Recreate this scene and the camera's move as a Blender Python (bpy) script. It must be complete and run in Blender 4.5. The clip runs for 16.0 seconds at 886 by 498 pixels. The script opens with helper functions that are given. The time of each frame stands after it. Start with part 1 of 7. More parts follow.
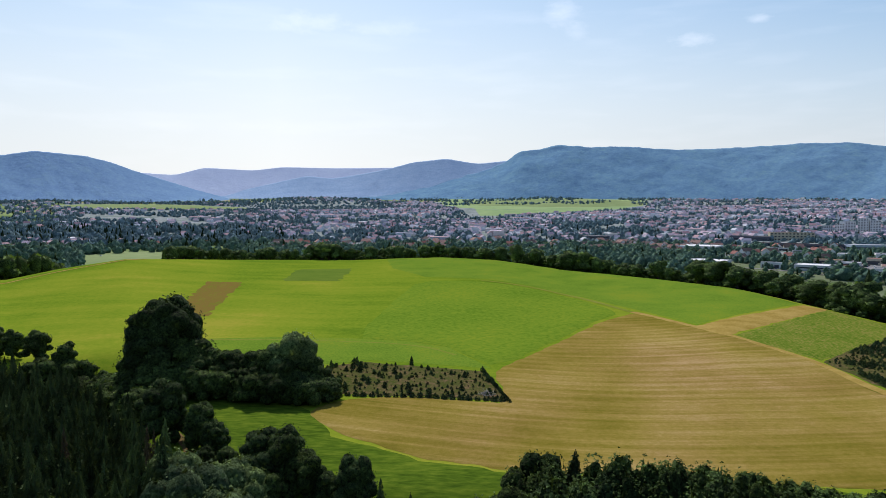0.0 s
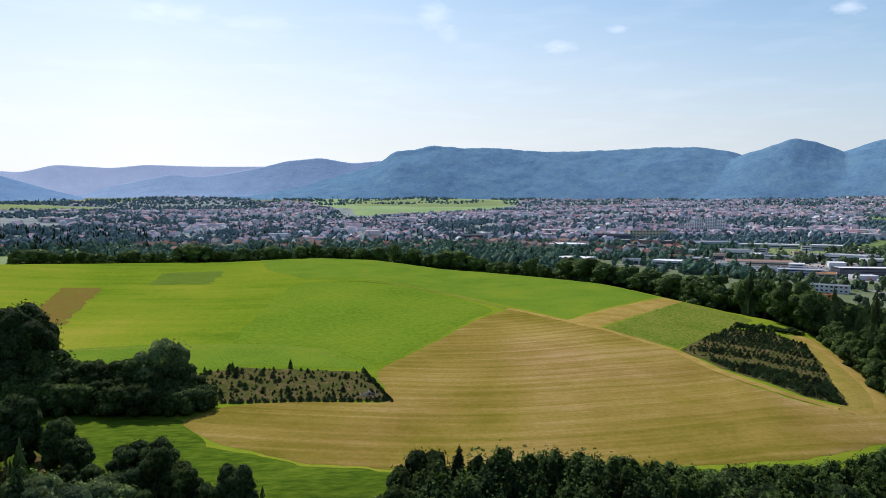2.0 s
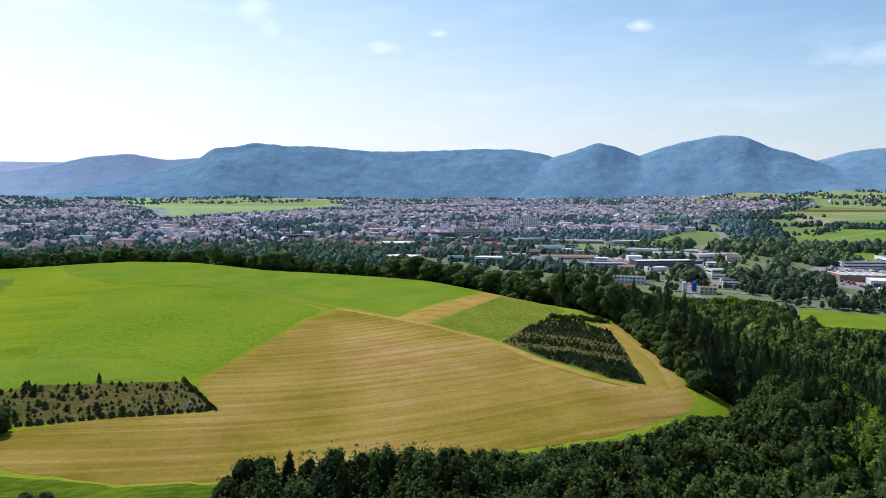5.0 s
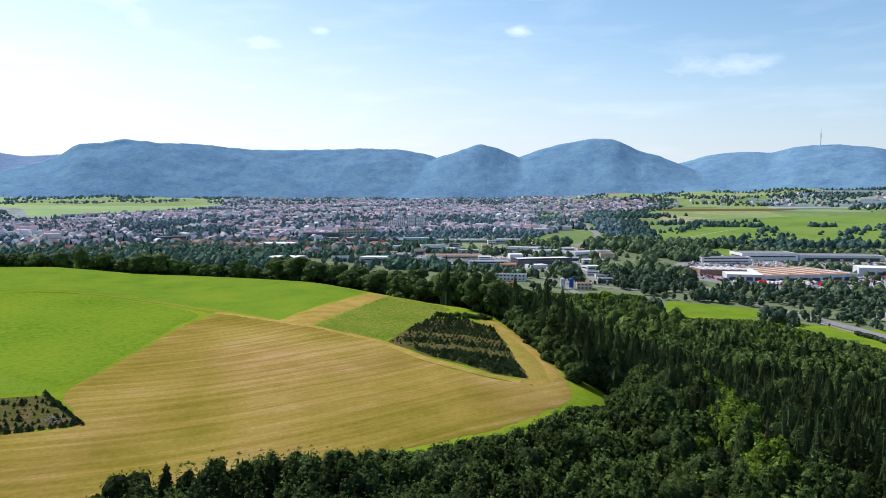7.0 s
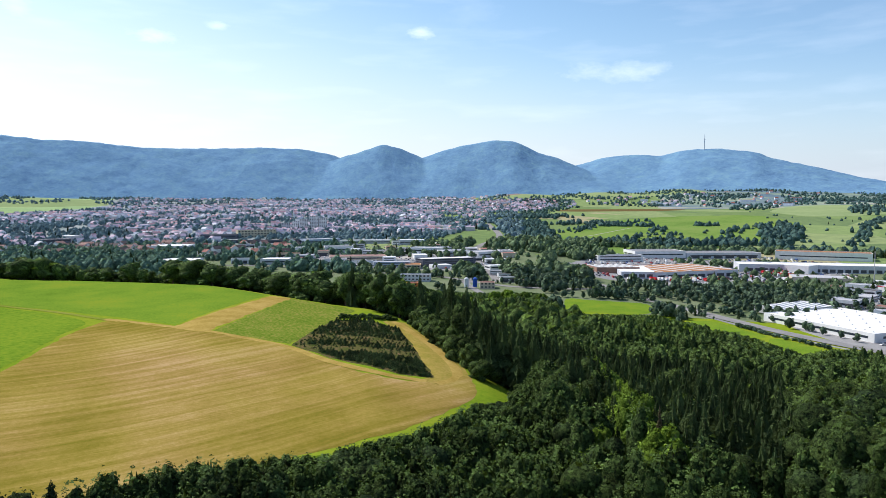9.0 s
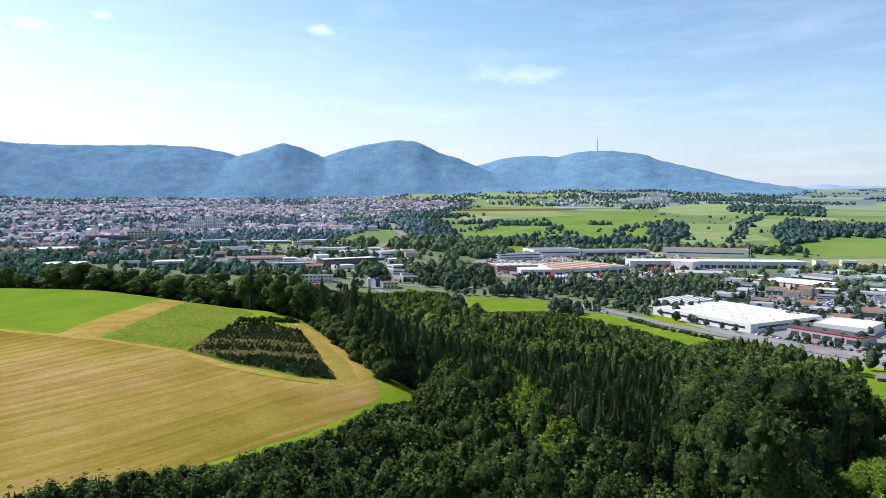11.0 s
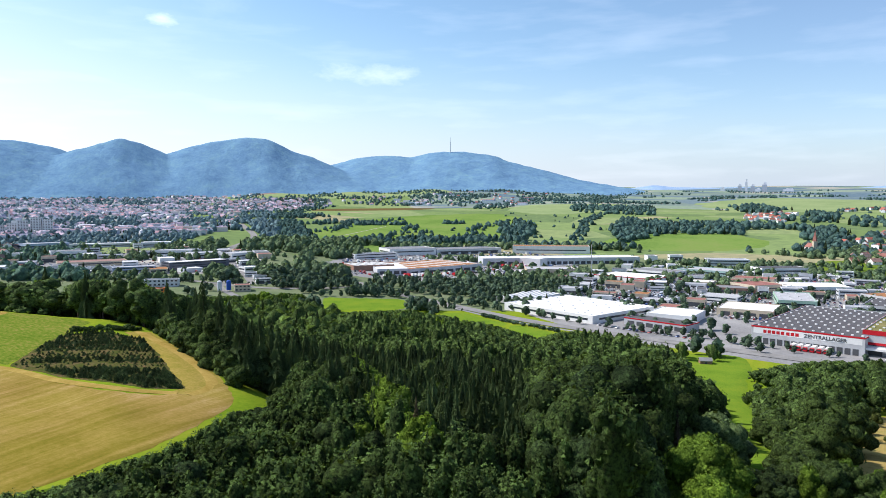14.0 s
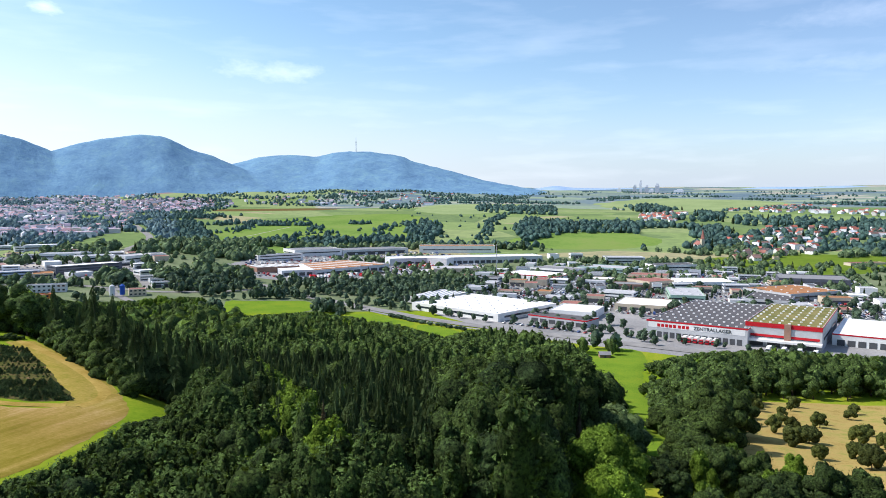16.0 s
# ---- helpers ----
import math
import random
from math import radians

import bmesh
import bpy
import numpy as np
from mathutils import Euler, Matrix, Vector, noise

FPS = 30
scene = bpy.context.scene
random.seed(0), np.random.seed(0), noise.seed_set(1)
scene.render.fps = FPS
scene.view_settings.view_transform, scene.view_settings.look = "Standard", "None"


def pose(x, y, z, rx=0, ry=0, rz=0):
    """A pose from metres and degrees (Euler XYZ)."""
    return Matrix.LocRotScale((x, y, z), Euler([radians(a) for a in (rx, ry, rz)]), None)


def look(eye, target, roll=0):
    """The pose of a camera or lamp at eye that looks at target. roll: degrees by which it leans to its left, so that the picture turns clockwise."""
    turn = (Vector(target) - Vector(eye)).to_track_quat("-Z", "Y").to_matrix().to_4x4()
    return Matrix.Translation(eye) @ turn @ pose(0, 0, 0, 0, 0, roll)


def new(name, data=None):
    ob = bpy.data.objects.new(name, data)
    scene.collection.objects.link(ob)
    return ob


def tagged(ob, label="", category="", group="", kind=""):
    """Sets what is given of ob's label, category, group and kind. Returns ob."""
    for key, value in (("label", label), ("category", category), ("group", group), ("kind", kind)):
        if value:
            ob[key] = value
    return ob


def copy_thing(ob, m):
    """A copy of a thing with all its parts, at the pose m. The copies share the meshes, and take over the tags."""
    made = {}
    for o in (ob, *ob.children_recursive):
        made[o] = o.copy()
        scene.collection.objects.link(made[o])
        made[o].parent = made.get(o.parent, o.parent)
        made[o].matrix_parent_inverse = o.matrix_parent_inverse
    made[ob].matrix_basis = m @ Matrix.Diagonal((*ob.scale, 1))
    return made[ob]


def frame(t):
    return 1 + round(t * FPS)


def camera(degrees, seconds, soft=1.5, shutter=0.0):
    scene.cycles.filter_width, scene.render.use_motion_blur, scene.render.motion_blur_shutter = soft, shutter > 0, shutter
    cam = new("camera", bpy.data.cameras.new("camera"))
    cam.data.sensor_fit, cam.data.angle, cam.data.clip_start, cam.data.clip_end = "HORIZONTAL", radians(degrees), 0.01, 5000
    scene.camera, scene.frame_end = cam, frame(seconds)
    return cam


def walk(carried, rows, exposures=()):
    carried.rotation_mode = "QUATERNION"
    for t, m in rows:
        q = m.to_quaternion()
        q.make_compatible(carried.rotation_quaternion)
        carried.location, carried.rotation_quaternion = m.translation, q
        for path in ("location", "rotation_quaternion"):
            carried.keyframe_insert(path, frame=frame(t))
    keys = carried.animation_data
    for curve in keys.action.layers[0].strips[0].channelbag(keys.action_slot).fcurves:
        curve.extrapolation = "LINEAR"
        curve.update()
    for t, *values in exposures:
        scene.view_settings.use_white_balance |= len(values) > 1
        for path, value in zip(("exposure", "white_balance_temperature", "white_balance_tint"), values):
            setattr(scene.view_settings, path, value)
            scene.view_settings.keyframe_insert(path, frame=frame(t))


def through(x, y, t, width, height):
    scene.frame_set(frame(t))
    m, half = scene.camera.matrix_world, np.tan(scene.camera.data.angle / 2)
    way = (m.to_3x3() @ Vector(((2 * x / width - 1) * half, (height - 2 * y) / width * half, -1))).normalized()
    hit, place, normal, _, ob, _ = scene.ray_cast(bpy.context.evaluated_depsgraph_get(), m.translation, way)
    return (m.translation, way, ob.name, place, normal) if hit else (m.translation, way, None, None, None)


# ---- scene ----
# ---------- camera: a drone that turns to the right on the spot, after a short sideways drift ----------
cam = camera(64.8, 16.0, soft=0.8)
EYE_Z = 100.0
TURN = [(0.0, 1.25, 0.0, -3.73), (0.5, 0.85, -3.02, -3.74), (1.0, 0.58, -5.46, -3.74), (1.5, 0.38, -7.81, -3.74),
        (2.0, 0.22, -10.16, -3.74), (2.5, 0.10, -12.33, -3.75), (3.0, 0.04, -14.70, -3.77), (3.5, 0.0, -17.13, -3.77),
        (4.0, 0.0, -19.51, -3.78), (6.5, 0.0, -31.42, -3.82), (7.0, 0.0, -33.72, -3.82), (7.5, 0.0, -35.91, -3.82),
        (8.0, 0.0, -37.88, -3.82), (8.5, 0.0, -39.74, -3.79), (9.0, 0.0, -41.56, -3.77), (11.5, 0.0, -51.61, -3.80),
        (12.0, 0.0, -53.62, -3.80), (12.5, 0.0, -55.57, -3.80), (13.0, 0.0, -57.49, -3.81), (13.5, 0.0, -59.42, -3.81),
        (14.0, 0.0, -61.35, -3.82), (14.5, 0.0, -63.25, -3.82), (15.0, 0.0, -65.18, -3.82), (15.5, 0.0, -67.09, -3.83),
        (16.0, 0.0, -69.00, -3.81)]
walk(cam, [(t, pose(x, 0, EYE_Z, 90 + tilt, 0, yaw)) for t, x, yaw, tilt in TURN],
     exposures=[(0.0, -0.38, 6400, 15), (4.0, -0.19, 6400, 15), (8.0, 0.05, 6400, 14), (12.5, 0.18, 6400, 14), (16.0, 0.24, 6380, 14)])
# ---------- the lie of the land ----------
def ease(u):
    u = np.clip(u, 0.0, 1.0)
    return u * u * (3 - 2 * u)


# bearing (degrees to the right of the first view), far edge of the hilltop, its height there, height near the camera, width of the slope beyond
HILL = np.array([
    (-180, 500, 70, 60, 300), (-70, 400, 64, 54, 300), (-38, 430, 59, 50, 260), (-32, 440, 58.2, 50, 260), (-29, 455, 61.6, 50, 250),
    (-24.5, 470, 65.5, 50, 240), (-17, 480, 62.6, 50, 230), (-7.5, 480, 60.9, 50, 230), (0, 480, 62.4, 50, 230), (4.5, 465, 61.8, 50, 220),
    (10, 432, 58.7, 50, 200), (14.5, 412, 58.1, 50, 190), (23, 365, 58.4, 50, 180), (28, 335, 55.8, 50, 180),
    (32.5, 312, 53.8, 50, 180), (35.5, 300, 53.2, 50, 180), (38, 286, 51.3, 49.5, 190), (40.5, 245, 49.5, 49, 230), (43, 212, 47.8, 47.8, 260),
    (48, 155, 44.5, 44.5, 290), (56, 108, 40.5, 40.5, 310), (75, 104, 39.5, 39.5, 310), (100, 110, 38.5, 38.5, 320), (130, 200, 45, 45, 400),
    (180, 500, 70, 60, 300)], float)
# bearing, breadth in degrees and height of the foothills
FOOTHILLS = [(-30, 5, 16), (-21, 3, 10), (-10, 5, 22), (0, 4, 12), (9, 5, 22), (18, 4, 12), (27, 5, 20), (35, 3, 12), (41, 3, 26), (47.5, 3.5, 46), (54, 3, 40), (60, 3.2, 44), (66, 3, 26), (71, 3, 14)]
VALLEY_R = np.array([0, 600, 900, 1200, 1600, 2000, 2500, 3000, 3500, 4200, 4900], float)
VALLEY_Z = np.array([0, 2, 12, 22, 38, 54, 74, 90, 104, 122, 140], float)
PLAIN_R = np.array([0, 700, 1000, 1300, 1660, 2000, 2500, 3600, 4300, 4900], float)
PLAIN_Z = np.array([0, 0, 3, 14, 42, 62, 80, 125, 164, 200], float)


def ground_z(x, y):
    x, y = np.asarray(x, float), np.asarray(y, float)
    r, az = np.hypot(x, y), np.degrees(np.arctan2(x, y))
    edge, top, near, slope = (np.interp(az, HILL[:, 0], HILL[:, k]) for k in (1, 2, 3, 4))
    valley = np.interp(r, VALLEY_R, VALLEY_Z)
    plain = np.interp(r, PLAIN_R, PLAIN_Z)
    side = ease((np.abs(az) - 48) / 16)
    low = valley * (1 - side) + plain * side
    hill = near + (top - near) * np.clip((r - 130) / np.maximum(edge - 130, 20), 0, 1)
    brink = np.interp(az, (25, 32, 38, 42, 45, 49, 55), (124, 130, 146, 162, 180, 176, 130))
    hill = hill - 11 * ease((brink - r) / 34) * ease((az + 60) / 20) * ease((62 - az) / 16)
    # hollow of the spruce wood
    hill = hill - 9 * ease((-21 - az) / 6) * ease((az + 75) / 20) * ease((236 - r) / 24)
    away = ease((r - edge) / slope)
    # gentle swell of the far country
    swell = 5.0 * np.sin(x * 0.0041 + 1.0) * np.sin(y * 0.0053 + 0.4) * ease((r - 1100) / 900)
    # foothills that climb towards the mountains
    rise = sum(h * np.exp(-((az - q) / w) ** 2) for q, w, h in FOOTHILLS) * ease((r - 2750) / 900)
    return hill * (1 - away) + low * away + swell + rise


def z_at(x, y):
    return float(ground_z(x, y))


# ---------- sky, sun ----------
SUN_AZ, SUN_EL = -13.0, 47.0
CLOUDS = [(9.5, 14.8, 1.2, 1.1, 0.55), (10.6, 13.4, 0.88, 0.77, 0.4), (19.5, 12.3, 1.28, 0.59, 0.7), (24.0, 13.4, 0.72, 0.42, 0.6), (-10.5, 14.0, 2.56, 0.85, 0.5),
          (-4.5, 13.8, 2.8, 0.59, 0.35), (6.0, 17.5, 2.4, 0.68, 0.6), (39.8, 13.4, 0.96, 0.47, 0.9), (55.5, 10.2, 3.36, 0.85, 0.55), (20.5, 17.4, 1.6, 0.68, 0.3),
          (88.0, 17.0, 7.2, 0.68, 0.25), (99.5, 13.0, 4.8, 0.85, 0.22), (100.0, 9.8, 4.8, 0.59, 0.2), (44.0, 15.0, 2.0, 1.36, 0.12)]


def node(tree, kind, **inputs):
    n = tree.nodes.new(kind)
    for key, value in inputs.items():
        if key.startswith("i_"):
            socket = n.inputs[int(key[2:])]
            if hasattr(value, "links"):
                tree.links.new(value, socket)
            else:
                socket.default_value = value
        elif key == "operation":
            n.operation = value
        elif key == "use_clamp":
            n.use_clamp = value
        elif key == "data_type":
            n.data_type = value
        elif key == "blend_type":
            n.blend_type = value
        elif key == "attribute_name":
            n.attribute_name = value
    return n


def maths(tree, op, a, b=0.0, clamp=False):
    return node(tree, "ShaderNodeMath", operation=op, use_clamp=clamp, i_0=a, i_1=b).outputs[0]


def make_world():
    world = bpy.data.worlds.new("sky")
    world.use_nodes = True
    scene.world = world
    tree = world.node_tree
    tree.nodes.clear()
    sky = tree.nodes.new("ShaderNodeTexSky")
    sky.sky_type = "NISHITA"
    sky.sun_disc = False
    sky.sun_elevation, sky.sun_rotation = radians(SUN_EL), radians(SUN_AZ)
    sky.altitude, sky.air_density, sky.dust_density, sky.ozone_density = 600, 1.0, 1.2, 1.9
    # thin fair-weather clouds, by bearing and height above the horizon
    way = tree.nodes.new("ShaderNodeTexCoord").outputs["Generated"]
    split = node(tree, "ShaderNodeSeparateXYZ", i_0=way)
    bearing = maths(tree, "MULTIPLY", maths(tree, "ARCTAN2", split.outputs[0], split.outputs[1]), 57.2958)
    height = maths(tree, "MULTIPLY", maths(tree, "ARCSINE", split.outputs[2]), 57.2958)
    ragged = node(tree, "ShaderNodeTexNoise", i_0=node(tree, "ShaderNodeMapping", i_0=way, i_3=(1, 1, 2.2)).outputs[0])
    ragged.inputs["Scale"].default_value, ragged.inputs["Detail"].default_value = 38, 7
    ragged.inputs["Roughness"].default_value = 0.62
    wisp = node(tree, "ShaderNodeTexNoise", i_0=node(tree, "ShaderNodeMapping", i_0=way, i_3=(1, 1, 6)).outputs[0])
    wisp.inputs["Scale"].default_value, wisp.inputs["Detail"].default_value = 7, 6
    veil = maths(tree, "MULTIPLY", maths(tree, "SUBTRACT", wisp.outputs[0], 0.5, True), 0.25, True)
    total = veil
    for az, el, wide, high, thick in CLOUDS:
        u = maths(tree, "DIVIDE", maths(tree, "SUBTRACT", bearing, az), wide * 1.25)
        v = maths(tree, "DIVIDE", maths(tree, "SUBTRACT", height, el), high)
        d = maths(tree, "ADD", maths(tree, "MULTIPLY", u, u), maths(tree, "MULTIPLY", v, v))
        soft = maths(tree, "MULTIPLY", maths(tree, "EXPONENT", maths(tree, "MULTIPLY", d, -0.9)), 0.9)
        puff = maths(tree, "MULTIPLY", maths(tree, "SUBTRACT", maths(tree, "ADD", soft, maths(tree, "MULTIPLY", ragged.outputs[0], 1.3)), 0.98, True), 0.42 * thick, True)
        total = maths(tree, "ADD", total, puff, True)
    mix = node(tree, "ShaderNodeMix", data_type="RGBA")
    tree.links.new(total, mix.inputs["Factor"])
    # milky air low over the horizon, brightest under the sun
    off = maths(tree, "DIVIDE", maths(tree, "ABSOLUTE", maths(tree, "SUBTRACT", bearing, SUN_AZ)), 180.0)
    reach = maths(tree, "MULTIPLY", ramp(tree, off, [(0.0, (0.8,) * 3), (0.2, (0.62,) * 3), (0.36, (0.42,) * 3), (0.6, (0.22,) * 3)]), 20.0)
    level = maths(tree, "DIVIDE", maths(tree, "MAXIMUM", height, 0.0), reach)
    low = maths(tree, "MULTIPLY", maths(tree, "EXPONENT", maths(tree, "MULTIPLY", maths(tree, "POWER", level, 2.2), -1.0)), 0.92)
    milk = node(tree, "ShaderNodeMix", data_type="RGBA")
    tree.links.new(low, milk.inputs["Factor"])
    # the blue turns from a greenish to a violet cast away from the sun
    cast = ramp(tree, off, [(0.0, (0.88, 1.06, 1.03)), (0.35, (0.92, 1.08, 1.04)), (0.5, (0.96, 1.06, 1.04)), (0.7, (1.0, 1.0, 1.02))])
    tree.links.new(blend(tree, 1.0, sky.outputs[0], cast, "MULTIPLY"), milk.inputs["A"])
    tree.links.new(ramp(tree, off, [(0.0, (8.2, 8.4, 8.2)), (0.28, (5.6, 6.0, 6.3)), (0.55, (3.7, 4.3, 5.0))]), milk.inputs["B"])
    tree.links.new(milk.outputs["Result"], mix.inputs["A"])
    mix.inputs["B"].default_value = (13.0, 13.2, 13.6, 1)
    back = tree.nodes.new("ShaderNodeBackground")
    back.inputs["Strength"].default_value = SKY_STRENGTH
    tree.links.new(mix.outputs["Result"], back.inputs["Color"])
    tree.links.new(back.outputs[0], tree.nodes.new("ShaderNodeOutputWorld").inputs["Surface"])


SKY_STRENGTH = 0.15
sun = new("sun", bpy.data.lights.new("sun", "SUN"))
sun.data.energy, sun.data.angle, sun.data.color = 4.7, radians(0.53), (1.0, 0.94, 0.85)
a, e = radians(SUN_AZ), radians(SUN_EL)
sun.matrix_world = look((0, 0, 300), Vector((0, 0, 300)) - Vector((math.sin(a) * math.cos(e), math.cos(a) * math.cos(e), math.sin(e))))


# ---------- materials ----------
def material(name, rough=0.8, spec=0.3):
    m = bpy.data.materials.new(name)
    m.use_nodes = True
    b = m.node_tree.nodes["Principled BSDF"]
    b.inputs["Roughness"].default_value = rough
    b.inputs["Specular IOR Level"].default_value = spec
    return m, m.node_tree, b


def place(tree):
    return tree.nodes.new("ShaderNodeNewGeometry").outputs["Position"]


def speckle(tree, at, scale, detail=4, rough=0.55, stretch=(1, 1, 1), turn=0.0):
    at = node(tree, "ShaderNodeMapping", i_0=at, i_2=(0, 0, turn), i_3=stretch).outputs[0]
    n = node(tree, "ShaderNodeTexNoise", i_0=at)
    n.inputs["Scale"].default_value, n.inputs["Detail"].default_value = scale, detail
    n.inputs["Roughness"].default_value = rough
    return n.outputs[0]


def ramp(tree, fac, stops):
    n = node(tree, "ShaderNodeValToRGB", i_0=fac)
    while len(n.color_ramp.elements) < len(stops):
        n.color_ramp.elements.new(0.5)
    for el, (at, col) in zip(n.color_ramp.elements, stops):
        el.position, el.color = at, (*col, 1)
    return n.outputs[0]


def blend(tree, fac, a, b, mode="MIX"):
    n = node(tree, "ShaderNodeMix", data_type="RGBA", blend_type=mode)
    for key, value in (("Factor", fac), ("A", a), ("B", b)):
        if hasattr(value, "links"):
            tree.links.new(value, n.inputs[key])
        else:
            n.inputs[key].default_value = value if key == "Factor" else (*value, 1)
    return n.outputs["Result"]


make_world()


def bumped(tree, b, height, strength=0.4, distance=0.2):
    n = tree.nodes.new("ShaderNodeBump")
    n.inputs["Strength"].default_value, n.inputs["Distance"].default_value = strength, distance
    tree.links.new(height, n.inputs["Height"])
    tree.links.new(n.outputs[0], b.inputs["Normal"])


def surface(name, dark, light, scale=0.3, fine=4.0, rough=0.95, spec=0.0, bump=0.3, stretch=(1, 1, 1), turn=0.0, third=None, grit=0.35):
    """Two-scale speckled material in world space; scale in cycles a metre."""
    m, tree, b = material(name, rough, spec)
    at = place(tree)
    big, small = speckle(tree, at, scale, 5, 0.6, stretch, turn), speckle(tree, at, fine, 3, 0.6, stretch, turn)
    fac = maths(tree, "ADD", maths(tree, "MULTIPLY", big, 1 - grit), maths(tree, "MULTIPLY", small, grit))
    stops = [(0.36, dark), (0.64, light)] if third is None else [(0.34, dark), (0.5, light), (0.66, third)]
    tree.links.new(ramp(tree, fac, stops), b.inputs["Base Color"])
    if bump:
        bumped(tree, b, small, bump, 0.15)
    return m


def foliage(name, dark, light, tint, through=0.15, holes=0.0, grain=2.6, stretch=(1, 1, 1), packed=False):
    """Leaves: colour varies leaf by leaf and tree by tree; some light passes through."""
    m, tree, b = material(name, 0.7, 0.03)
    LEAF_TONES[name] = (dark, light, tint)
    leaf = tree.nodes.new("ShaderNodeNewGeometry").outputs["Random Per Island"]
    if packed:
        # hollows between clumps coloured dark, standing in for shade; bumps follow them
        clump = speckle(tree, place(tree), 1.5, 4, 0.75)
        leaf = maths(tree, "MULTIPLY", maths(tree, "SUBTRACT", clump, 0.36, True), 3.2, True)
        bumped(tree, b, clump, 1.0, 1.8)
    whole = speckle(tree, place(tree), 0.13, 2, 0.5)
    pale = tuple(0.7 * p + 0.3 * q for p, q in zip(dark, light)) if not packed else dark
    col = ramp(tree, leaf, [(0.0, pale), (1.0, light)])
    deep, bright = tuple(0.65 * c for c in tint), tuple(1.35 * c for c in tint)
    col = blend(tree, 1.0, col, ramp(tree, whole, [(0.36, deep), (0.5, tint), (0.66, bright)]), "MULTIPLY")
    own = tree.nodes.new("ShaderNodeObjectInfo").outputs["Random"]
    col = blend(tree, 1.0, col, ramp(tree, own, [(0.0, (0.7, 0.72, 0.8)), (1.0, (1.25, 1.22, 1.0))]), "MULTIPLY")
    tree.links.new(col, b.inputs["Base Color"])
    thin = tree.nodes.new("ShaderNodeBsdfTranslucent")
    tree.links.new(blend(tree, 1.0, col, (1.3, 1.3, 0.6), "MULTIPLY"), thin.inputs["Color"])
    mix = node(tree, "ShaderNodeMixShader", i_0=through)
    tree.links.new(b.outputs[0], mix.inputs[1])
    tree.links.new(thin.outputs[0], mix.inputs[2])
    out = mix
    if holes:
        # ragged leaf edges: the clump is broken into small leaves
        torn = maths(tree, "GREATER_THAN", speckle(tree, place(tree), grain, 2, 0.6, stretch), holes)
        out = node(tree, "ShaderNodeMixShader", i_0=torn)
        tree.links.new(tree.nodes.new("ShaderNodeBsdfTransparent").outputs[0], out.inputs[1])
        tree.links.new(mix.outputs[0], out.inputs[2])
    tree.links.new(out.outputs[0], tree.nodes["Material Output"].inputs["Surface"])
    return m


LEAF_TONES = {}


def make_grass():
    """Hay meadow: broad drifts, mowing bands that run along the slope, and single tufts."""
    m, tree, b = material("grass", 0.95, 0.0)
    at = place(tree)
    drift = speckle(tree, at, 0.011, 5, 0.6)
    band = speckle(tree, at, 0.085, 4, 0.65, (0.1, 1, 1), 0.16)
    tuft = speckle(tree, at, 0.55, 5, 0.75)
    fac = maths(tree, "ADD", maths(tree, "ADD", maths(tree, "MULTIPLY", drift, 0.48), maths(tree, "MULTIPLY", band, 0.24)), maths(tree, "MULTIPLY", tuft, 0.28))
    col = ramp(tree, fac, [(0.38, (0.1, 0.18, 0.013)), (0.47, (0.162, 0.24, 0.017)), (0.55, (0.22, 0.272, 0.023)), (0.63, (0.3, 0.295, 0.036))])
    tree.links.new(col, b.inputs["Base Color"])
    bumped(tree, b, tuft, 0.4, 0.15)
    return m


GRASS = make_grass()
MEADOW = surface("meadow", (0.092, 0.174, 0.016), (0.146, 0.238, 0.024), 0.05, 1.3, bump=0.5, grit=0.5, third=(0.205, 0.255, 0.024))
# far meadows: green paled and blued, haze put into the colour
HAZED_GRASS = surface("far_grass", (0.2, 0.27, 0.12), (0.28, 0.34, 0.16), 0.006, 0.06, bump=0)
REDGRASS = surface("sorrel_grass", (0.15, 0.19, 0.02), (0.2, 0.13, 0.035), 0.16, 1.2, bump=0.4, third=(0.17, 0.2, 0.024), grit=0.45, stretch=(1, 0.2, 1), turn=0.15)
GREYGRASS = surface("clover_grass", (0.1, 0.165, 0.022), (0.15, 0.21, 0.03), 0.05, 1.4, bump=0.4)
THINCROP = surface("thin_crop", (0.07, 0.135, 0.014), (0.145, 0.195, 0.024), 0.09, 1.2, bump=0.8, third=(0.26, 0.22, 0.06), stretch=(1, 0.45, 1), turn=-0.9, grit=0.7)
SOIL = surface("soil", (0.07, 0.085, 0.02), (0.16, 0.1, 0.05), 0.2, 1.2, bump=0.5, third=(0.09, 0.13, 0.02))
LOW_MEADOW = surface("lush_meadow", (0.04, 0.08, 0.008), (0.08, 0.135, 0.012), 0.12, 0.9, bump=1.0, grit=0.65, third=(0.135, 0.19, 0.018), stretch=(0.35, 1, 1), turn=0.4)
TALLGRASS = surface("tall_grass", (0.092, 0.18, 0.014), (0.15, 0.238, 0.02), 0.02, 0.6, bump=0.8, grit=0.6, third=(0.2, 0.26, 0.022))
HAYTRACK = surface("faint_track", (0.165, 0.21, 0.025), (0.23, 0.245, 0.045), 0.15, 1.3, bump=0.2)
VERGE = surface("yellow_verge", (0.2, 0.19, 0.028), (0.29, 0.225, 0.05), 0.2, 1.3, bump=0.6, third=(0.35, 0.26, 0.08), grit=0.5)
WEEDY_SOIL = surface("weedy_soil", (0.045, 0.075, 0.012), (0.085, 0.085, 0.027), 0.35, 1.6, bump=0.8, third=(0.19, 0.12, 0.07), grit=0.5)
